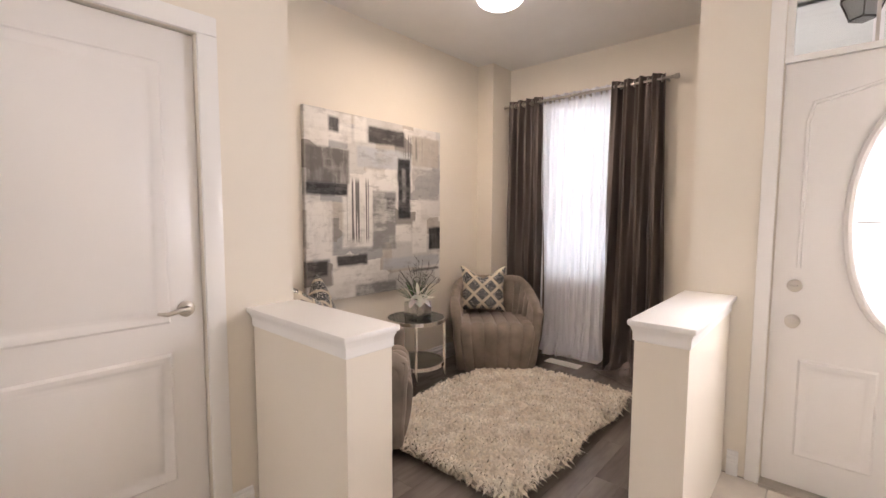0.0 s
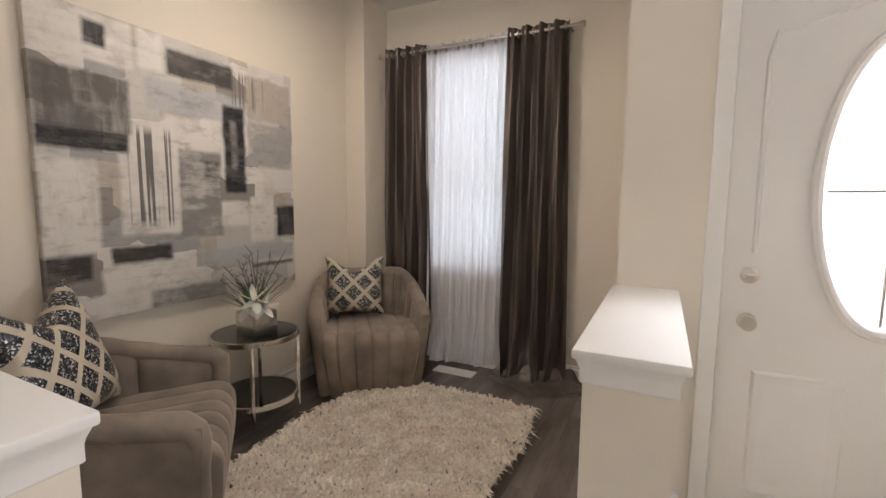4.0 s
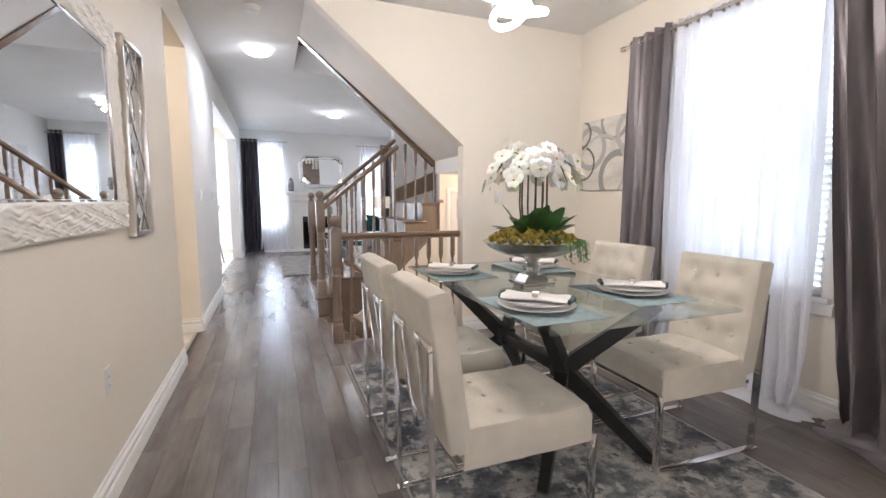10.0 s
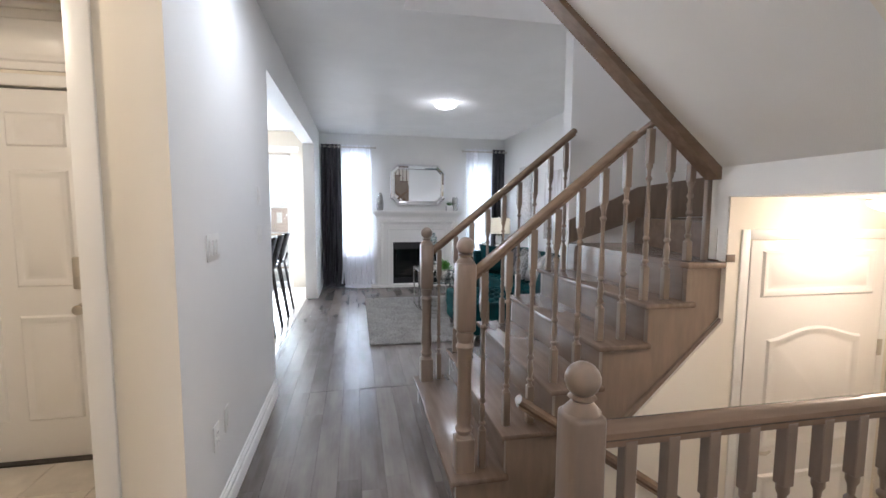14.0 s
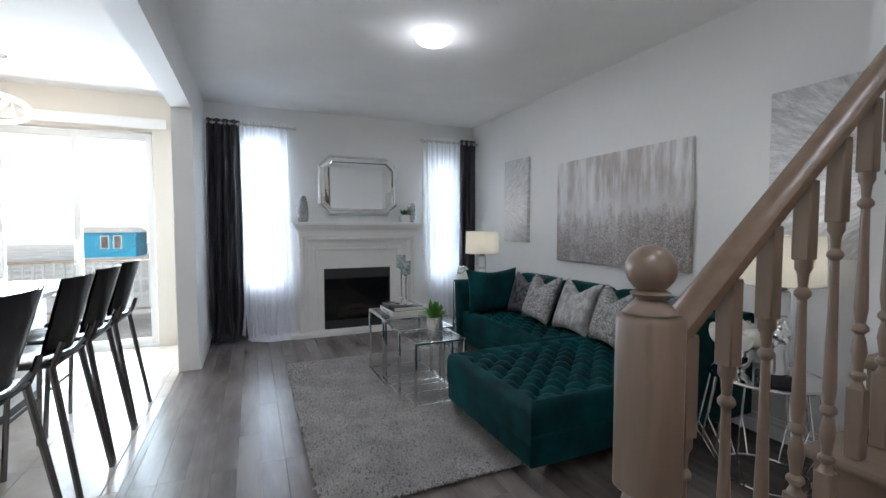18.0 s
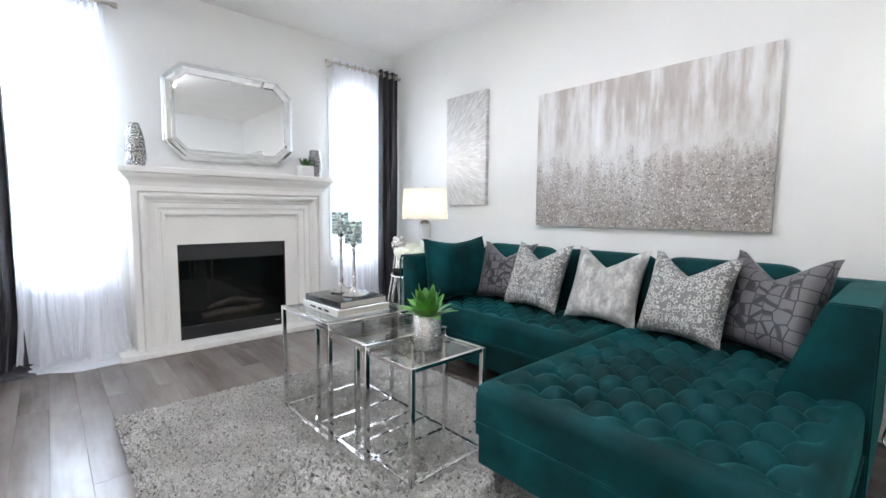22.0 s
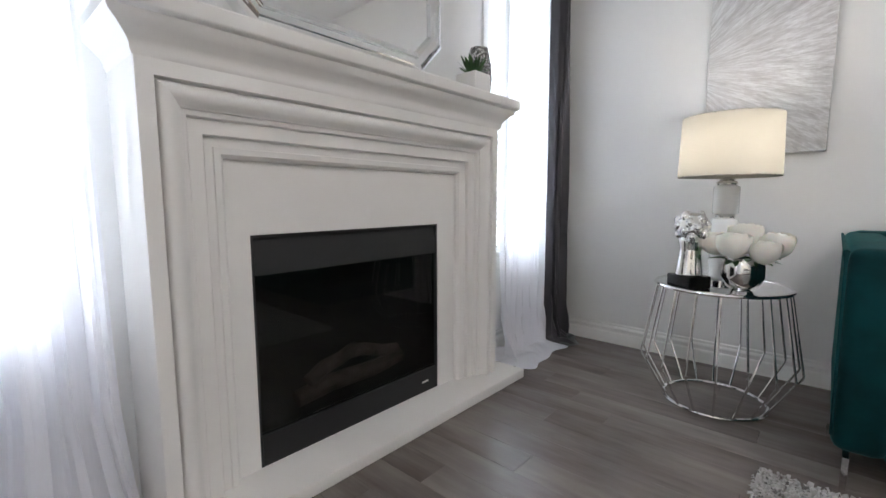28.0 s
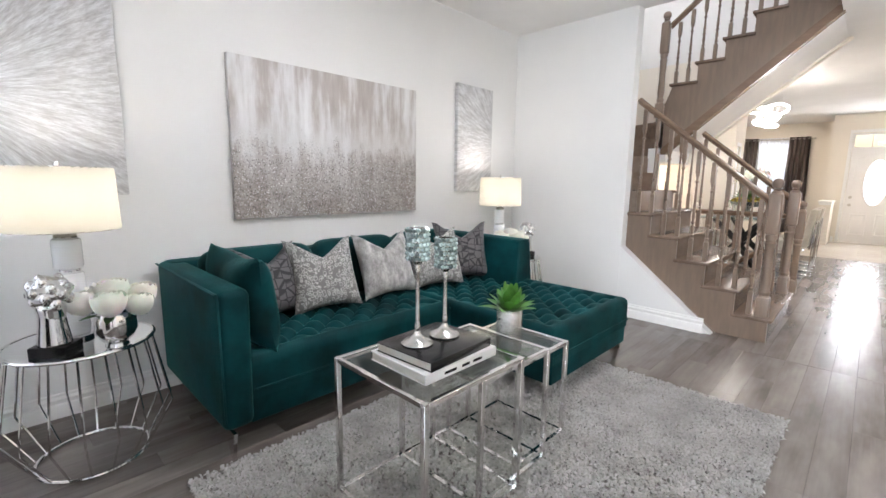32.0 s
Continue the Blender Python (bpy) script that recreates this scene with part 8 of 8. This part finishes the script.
def rose(parent, c, r, rnd):
    """Cupped petals round a tight heart, each layer a little wider and more open."""
    head = part("rose", B().ball(c + Vector((0, 0, 0.14 * r)), 0.50 * r, 10), ROSE, parent, "ivory white rose")
    for ring, (rad, n, low, high) in enumerate(((0.36, 3, 0.80, 0.12), (0.52, 4, 0.85, 0.19), (0.72, 5, 0.88, 0.27), (0.84, 6, 0.90, 0.31))):
        for i in range(n):
            a = 2 * math.pi * i / n + ring * 0.8 + rnd.uniform(-0.15, 0.15)
            half = 1.35 * math.pi / n
            high_ = high + rnd.uniform(-0.03, 0.03)

            def cup(u, v):
                q = v * 2 - 1
                lip = 1 + 0.20 * max(0.0, u - 0.7) / 0.3 - 0.10 * q * q * u + 0.05 * (i % 2)
                k = r * rad * lip
                th = math.pi * (low + (high_ - low) * u) + 0.28 * q * q * u
                return c + Vector((k * math.sin(th) * math.cos(a + q * half), k * math.sin(th) * math.sin(a + q * half), 0.95 * k * math.cos(th) + 0.58 * r * (1 - rad)))
            part("petal", B().grid(5, 5, cup), ROSE, head)


ROSE = mat("ivory_rose_petal", (0.92, 0.89, 0.80), 0.6, var=0.05, scale=20, bump=0.01, sockets={"Subsurface Weight": 0.15})


def rose_bowl(at, label):
    rnd = random.Random(6)
    ob = thing("rose_bowl", label, "flower arrangement", at=at, group="rose bowls")
    ob.matrix_basis = ob.matrix_basis @ Matrix.Scale(1.25, 4)
    part("bowl", B().lathe([(0, 0), (0.035, 0), (0.03, 0.010), (0.045, 0.022), (0.062, 0.055), (0.060, 0.095), (0.052, 0.118), (0.049, 0.116), (0.05, 0.06), (0, 0.03)], 28), CHROME, ob, "mirrored silver bowl")
    for x, y, z, r in ((0, 0, 0.185, 0.056), (0.078, 0.012, 0.162, 0.055), (-0.076, 0.02, 0.160, 0.055), (0.012, 0.082, 0.155, 0.052), (0.0, -0.080, 0.160, 0.055), (0.072, -0.066, 0.142, 0.048), (-0.070, -0.060, 0.143, 0.048)):
        rose(ob, Vector((x, y, z)), r, rnd)
    b = B()
    for i in range(14):
        a = rnd.uniform(0, 6.28)
        strap(b, (0.03 * math.cos(a), 0.03 * math.sin(a), 0.11), (0.10 * math.cos(a), 0.10 * math.sin(a), 0.115 + rnd.uniform(-.01, .02)), 0.016, 0.01, 4)
    part("leaves", b, LEAF, ob)
    return ob


wire_table((2.12, 10.90, 0), "chrome wire side table with mirrored top by the window")
wire_table((2.13, 7.68, 0), "chrome wire side table with mirrored top near the stairs")
table_lamp((2.17, 10.91, 0.5495), "lit white porcelain table lamp with a cream drum shade")
table_lamp((2.27, 7.71, 0.5495), "lit white porcelain table lamp with a cream drum shade")
clasp((1.95, 10.995, 0.5495), 55, "silver clasped sculpture on a black block")
clasp((2.03, 7.59, 0.5495), 60, "silver clasped sculpture on a black block")
rose_bowl((1.945, 10.80, 0.5495), "mirrored bowl of ivory roses on the side table")
rose_bowl((2.07, 7.80, 0.5495), "mirrored bowl of ivory roses on the side table")


# ---- nesting tables ----
def nest_table(x0, x1, y0, y1, h, label):
    ob = thing("nesting_table", label, "coffee table", group="nesting tables")
    s = 0.020
    for x in (x0, x1 - s):
        for y in (y0, y1 - s):
            part("leg", B().box(x, x + s, y, y + s, 0.012, h - 0.001, 0.0015, 1), CHROME, ob)
    for z in (0.012, h - s):
        for x in (x0, x1 - s):
            part("rail", B().box(x + 0.001, x + s - 0.001, y0 + s, y1 - s, z + 0.0005, z + s - 0.001, 0.0015, 1), CHROME, ob)
        for y in (y0, y1 - s):
            part("rail", B().box(x0 + s, x1 - s, y + 0.001, y + s - 0.001, z + 0.0005, z + s - 0.001, 0.0015, 1), CHROME, ob)
    part("glass_top", B().box(x0 + s, x1 - s, y0 + s, y1 - s, h - 0.010, h - 0.002), SMOKE2, ob, "grey tinted glass top")
    return ob


SMOKE2 = glass("grey_table_glass", (0.86, 0.88, 0.87))
nest_table(0.61, 1.12, 9.72, 10.255, 0.585, "tallest chrome and glass nesting table")
nest_table(0.645, 1.115, 9.465, 9.935, 0.540, "middle chrome and glass nesting table pulled out")
nest_table(0.69, 1.11, 9.215, 9.635, 0.497, "lowest chrome and glass nesting table pulled out")
PAPER = mat("book_pages", (0.72, 0.69, 0.62), 0.9, var=0.05, scale=3, bump=0.1, bscale=60, stretch=(1, 1, 40))


def book(x0, x1, y0, y1, z, t, cover, rz, label):
    ob = thing("book", label, "book", at=((x0 + x1) / 2, (y0 + y1) / 2, z), rz=rz, group="coffee table books")
    w, d = (x1 - x0) / 2, (y1 - y0) / 2
    part("page_block", B().box(-w + 0.006, w - 0.004, -d + 0.006, d - 0.006, 0.003, t - 0.003), PAPER, ob)
    for z0, nm_ in ((0, "back_cover"), (t - 0.003, "front_cover")):
        part(nm_, B().box(-w, w, -d, d, z0, z0 + 0.003, 0.001), cover, ob)
    part("spine", B().box(-w - 0.003, -w + 0.002, -d, d, 0, t, 0.0015), cover, ob)
    return ob


bk = book(0.70, 1.00, 9.79, 10.17, 0.586, 0.036, mat("white_book_cover", (0.78, 0.78, 0.77), 0.3, bump=0), 0, "thick white coffee table book")
for i, (a, w) in enumerate(((-0.10, 0.05), (-0.03, 0.04), (0.04, 0.06))):
    part("spine_print", B().box(-0.1545, -0.1532, a, a + w, 0.012, 0.022), BLACK, bk, "unreadable dark spine lettering")
book(0.71, 0.99, 9.81, 10.15, 0.6225, 0.034, BLACK, 3, "glossy black coffee table book on the white one")
CRYST = mat("teal_crystal", (0.53, 0.65, 0.655), 0.05, 0.4, var=0.35, scale=60, bump=0, vary=0.5)
bead_mesh = []


def candle_holder(at, h, label):
    ob = thing("candle_holder", label, "candle holder", at=at, group="crystal candle holders")
    part("base", B().lathe([(0, 0), (0.058, 0), (0.060, 0.006), (0.05, 0.014), (0.03, 0.022), (0.016, 0.036), (0.010, 0.05), (0, 0.05)], 28), SILVER, ob)
    part("stem", B().lathe([(0.009, 0.05), (0.012, 0.07), (0.008, 0.085), (0.0075, h - 0.16), (0.012, h - 0.145), (0.008, h - 0.13), (0.02, h - 0.118), (0, h - 0.112)], 16), SILVER, ob)
    cup = part("crystal_cup", B().lathe([(0, h - 0.114), (0.031, h - 0.114), (0.031, h + 0.004), (0.028, h + 0.004), (0.028, h - 0.110), (0, h - 0.110)], 24), SILVER, ob, "silver cup set with teal glass beads")
    if not bead_mesh:
        q = B()
        bmesh.ops.create_icosphere(q.bm, subdivisions=1, radius=0.0090)
        bead_mesh.append(q.mesh("bead", CRYST, 20))
    for i in range(7):
        for j in range(15):
            a = 2 * math.pi * (j + 0.5 * (i % 2)) / 15
            o = new("bead", bead_mesh[0])
            o.parent, o.matrix_basis = cup, pose(0.0385 * math.cos(a), 0.0385 * math.sin(a), h - 0.105 + i * 0.017, 0, 0, math.degrees(a))
    return ob


candle_holder((0.865, 10.055, 0.657), 0.43, "tall silver candle holder with a crystal bead cup")
candle_holder((0.86, 9.915, 0.657), 0.385, "shorter silver candle holder with a crystal bead cup")
pp = thing("potted_plant", "green leafy plant in a hammered silver pot", "potted plant", at=(0.92, 9.395, 0.4955))
part("pot", B().lathe([(0, 0), (0.058, 0), (0.063, 0.008), (0.063, 0.145), (0.060, 0.15), (0.056, 0.146), (0.056, 0.11), (0, 0.11)], 32), DIMPLE, pp, "hammered silver pot")
part("soil", B().lathe([(0, 0.128), (0.055, 0.126), (0.055, 0.112), (0, 0.112)], 20), mat("pale_pebbles", (0.42, 0.34, 0.27), 0.9, var=0.4, scale=60, bump=0.3, bscale=90), pp)
b, rnd = B(), random.Random(9)
for i in range(30):
    a = i * 2.4 + rnd.uniform(-0.2, 0.2)
    t = i / 29
    r, h = 0.035 + 0.120 * t, 0.165 + 0.085 * (1 - t) + 0.02 * rnd.random()
    strap(b, (0.012 * math.cos(a), 0.012 * math.sin(a), 0.125), (r * math.cos(a), r * math.sin(a), h + 0.02), 0.029 - 0.004 * t, 0.04 * t, 7)
part("leaves", b, LEAFB, pp, "bright green pointed leaves")

# ---- living room curtains ----
rod("y", 11.93, -0.80, 0.10, 2.545, YB, "brushed metal curtain rod over the narrow window")
curtain("curtain", "y", 11.93, (-0.83, -0.48), (-0.85, -0.46), 0.01, 2.59, 4, -0.035, DRAPED, "charcoal satin eyelet curtain in deep folds", 0.04, 1.1, 21, True, (-0.86, -0.42, 0.30, 0.13))
curtain("sheer_curtain", "y", 11.94, (-0.49, 0.06), (-0.48, 0.10), 0.012, 2.59, 6, -0.02, SHEER, "white voile curtain pooling beside the fireplace", 0.05, 1.2, 23, True, (-0.50, 0.10, 0.34, 0.10))
rod("y", 11.905, 1.80, 2.60, 2.53, YB, "brushed metal curtain rod over the narrow window")
curtain("curtain", "y", 11.905, (2.36, 2.60), (2.35, 2.61), 0.01, 2.58, 3, -0.035, DRAPED, "charcoal satin eyelet curtain in the room corner", 0.04, 1.1, 25, True, (2.32, 2.62, 0.26, 0.12))
curtain("sheer_curtain", "y", 11.915, (1.84, 2.37), (1.86, 2.36), 0.012, 2.58, 6, -0.02, SHEER, "white voile curtain pooling by the hearth", 0.05, 1.2, 27, True, (1.84, 2.40, 0.36, 0.10))


# ---- kitchen island and stools ----
isl = thing("kitchen_island", "white kitchen island with a pale stone worktop", "kitchen island")
CAB = mat("white_cabinet_paint", (0.74, 0.73, 0.71), 0.35, var=0.02, bump=0.003)
part("body", B().box(-2.60, -1.92, 8.35, 10.75, 0.10, 0.88), CAB, isl)
part("plinth", B().box(-2.56, -1.97, 8.40, 10.70, 0, 0.10), BLACKM, isl)
for i in range(4):
    y0 = 8.37 + i * 0.595
    part("panel", B().box(-1.92, -1.905, y0 + 0.01, y0 + 0.575, 0.13, 0.86, 0.004), CAB, isl)
QUARTZ = mat("pale_quartz", (0.72, 0.71, 0.69), 0.15, var=0.06, scale=9, bump=0)
part("worktop", B().box(-2.64, -1.62, 8.28, 10.82, 0.88, 0.92, 0.006), QUARTZ, isl, "pale polished worktop")


GUNMETAL = mat("polished_gunmetal", (0.20, 0.195, 0.19), 0.22, 0.9, var=0.1, bump=0)


def stool(at):
    """Faces local -x, towards the island."""
    ob = thing("bar_stool", "black moulded bar stool on dark metal legs", "bar stool", at=at, group="bar stools at the island")

    def back(s):
        def fn(u, v):
            y, z = -0.20 + 0.40 * u, 0.75 + 0.36 * v
            w = 1 - 0.16 * (1 - v)
            return (0.17 + 0.10 * v - 0.05 * (u * 2 - 1) ** 2 + s, y * w, z)
        return fn
    b = B().grid(14, 8, back(0.0)).grid(14, 8, back(0.014))
    part("backrest", b, BLACK, ob, "curved glossy black back")
    part("seat", B().box(-0.20, 0.19, -0.20, 0.20, 0.70, 0.735, 0.014, 3), BLACK, ob, "glossy black seat")
    for s in (-1, 1):
        part("rear_leg", B().tube([(0.215, s * 0.19, 0.82), (0.195, s * 0.19, 0.76), (0.17, s * 0.185, 0.70), (0.275, s * 0.225, 0.0)], 0.014, 8), GUNMETAL, ob)
        part("front_leg", B().tube([(-0.17, s * 0.18, 0.71), (-0.21, s * 0.21, 0.0)], 0.014, 8), GUNMETAL, ob)
    part("rung", B().tube([(-0.192, -0.197, 0.30), (-0.192, 0.197, 0.30)], 0.009, 8), BLACKM, ob)
    part("seat_rail", B().tube([(0.185, -0.185, 0.75), (0.20, 0, 0.735), (0.185, 0.185, 0.75)], 0.010, 8), BLACKM, ob)
    return ob


st = stool((-1.40, 9.98, 0))
for y in (9.47, 8.98, 8.36):
    copy_thing(st, pose(-1.40, y, 0, 0, 0, 0))
fr = thing("fruit_bowl", "wire bowl of green and yellow fruit on the island", "fruit bowl", at=(-2.04, 10.05, 0.9205))
part("bowl", B().lathe([(0, 0.0), (0.06, 0.0), (0.10, 0.03), (0.16, 0.085), (0.157, 0.087), (0.095, 0.036), (0, 0.008)], 28), SILVER, fr)
for i, (x, y, z, r, c) in enumerate(((0.0, 0.0, 0.06, 0.042, 0), (0.075, 0.02, 0.082, 0.04, 1), (-0.07, 0.03, 0.08, 0.041, 1), (0.01, -0.075, 0.08, 0.04, 0), (0.0, 0.07, 0.085, 0.04, 1), (0.03, 0.0, 0.12, 0.038, 1), (-0.03, -0.03, 0.118, 0.038, 2))):
    part("fruit", B().ball((x, y, z), r, 14, (1, 1, 0.92)), (mat("green_apple", (0.22, 0.36, 0.05), 0.35), mat("yellow_pear", (0.50, 0.42, 0.08), 0.4), mat("red_plum", (0.22, 0.03, 0.05), 0.35))[c], fr)
pd = thing("loop_pendant", "lit looping ribbon pendant over the island", "pendant lamp", at=(-2.32, 11.1, ZC))
part("canopy", B().lathe([(0, 0), (0.11, 0), (0.11, -0.025), (0, -0.025)], 28), CHROME, pd)
loop = []
for i in range(61):
    t = i / 60 * 2 - 1
    loop.append((0.20 * math.sin(t * 4.2) - 0.05 * t, 0.36 * t + 0.06 * math.sin(t * 6), -0.44 + 0.10 * math.cos(t * 4.4)))
rb = part("ribbon", B().tube(loop, 0.020, 6, False, 0.6), LED, pd, "lit white ribbon")
rb.visible_shadow = False
for i in (12, 30, 48):
    part("wire", B().tube([loop[i], (loop[i][0] * 0.3, loop[i][1] * 0.3, -0.025)], 0.0012, 5), CHROME, pd)

dome((-1.78, 9.46, ZC), 0.17, "lit frosted bowl lamp on the kitchen ceiling")

# ---- outside the kitchen ----
DECK = mat("pale_deck_board", (0.52, 0.46, 0.40), 0.8, var=0.15, scale=4, bump=0.03, vary=0.1, stretch=(1, 8, 1))
RAILW = mat("bare_timber_rail", (0.55, 0.42, 0.31), 0.7, var=0.15, scale=4, bump=0.02)
dk = thing("deck", "pale timber deck outside the patio door", "deck", kind="structure")
for i in range(21):
    part("board", B().box(-4.8, 0.2, 12.22 + i * 0.142, 12.355 + i * 0.142, -0.17, -0.14, 0.004, 1), DECK, dk)
rl = thing("deck_rail", "timber deck railing with white pickets", "railing", at=(0, 15.2, 0))
part("top_rail", B().box(-4.8, 0.2, -0.07, 0.07, 0.775, 0.815, 0.006), RAILW, rl)
part("bottom_rail", B().box(-4.8, 0.2, -0.02, 0.02, -0.06, -0.02), RAILW, rl)
for i in range(38):
    x = -4.75 + i * 0.13
    part("picket", B().box(x - 0.016, x + 0.016, -0.016, 0.016, -0.02, 0.775), WHITEP, rl)
for x in (-4.7, -2.95, -1.2):
    part("post", B().box(x - 0.045, x + 0.045, -0.045, 0.045, -0.17, 0.775, 0.004), RAILW, rl)
GROUND = mat("pale_bare_earth", (0.68, 0.66, 0.63), 0.95, var=0.25, scale=0.3, bump=0.05, bscale=6)
single("ground", B().box(-400, 400, -400, 400, -3.2, -3.1), GROUND, "pale bare ground outside", "ground", kind="structure")
hs = thing("blue_house", "half-built house wrapped in bright blue sheathing", "house", at=(-20.5, 87, -3.1))
BLUE = mat("blue_sheathing", (0.05, 0.46, 0.76), 0.6, var=0.08, scale=0.6, bump=0.01)
part("wall", B().box(-3.6, 3.6, 0, 8, 0, 3.75), BLUE, hs)
part("roof", B().prism([(-4.0, 3.75), (4.0, 3.75), (2.6, 4.6), (-2.6, 4.6)], "y", -0.4, 8.4), mat("pale_roof_felt", (0.80, 0.80, 0.80), 0.9), hs, "pale unfinished roof")
for x in (-0.3, 1.3):
    w = part("window", B().box(x - 0.55, x + 0.55, -0.06, 0.02, 1.3, 3.3, 0.02), TRIM, hs)
    part("pane", B().box(x - 0.4, x + 0.4, -0.08, -0.06, 1.45, 3.15), SMOKE, w)
hs2 = thing("pale_house", "pale half-built house beyond the yard", "house", at=(-12.8, 92, -3.1))
part("wall", B().box(-3.2, 3.2, 0, 8, 0, 4.6), mat("pale_brick", (0.60, 0.50, 0.44), 0.9, var=0.1), hs2)
part("roof", B().prism([(-3.6, 4.6), (3.6, 4.6), (0, 6.2)], "y", -0.4, 8.4), mat("pale_roof_felt", (0.80, 0.80, 0.80), 0.9), hs2)
part("window", B().box(-2.2, -1.2, -0.06, 0.02, 1.8, 3.8, 0.02), TRIM, hs2)
single("backdrop_sky", B().box(-160, 120, 160, 160.2, -3.1, 90), PALE, "plain bright overcast sky far away", "backdrop", kind="structure")
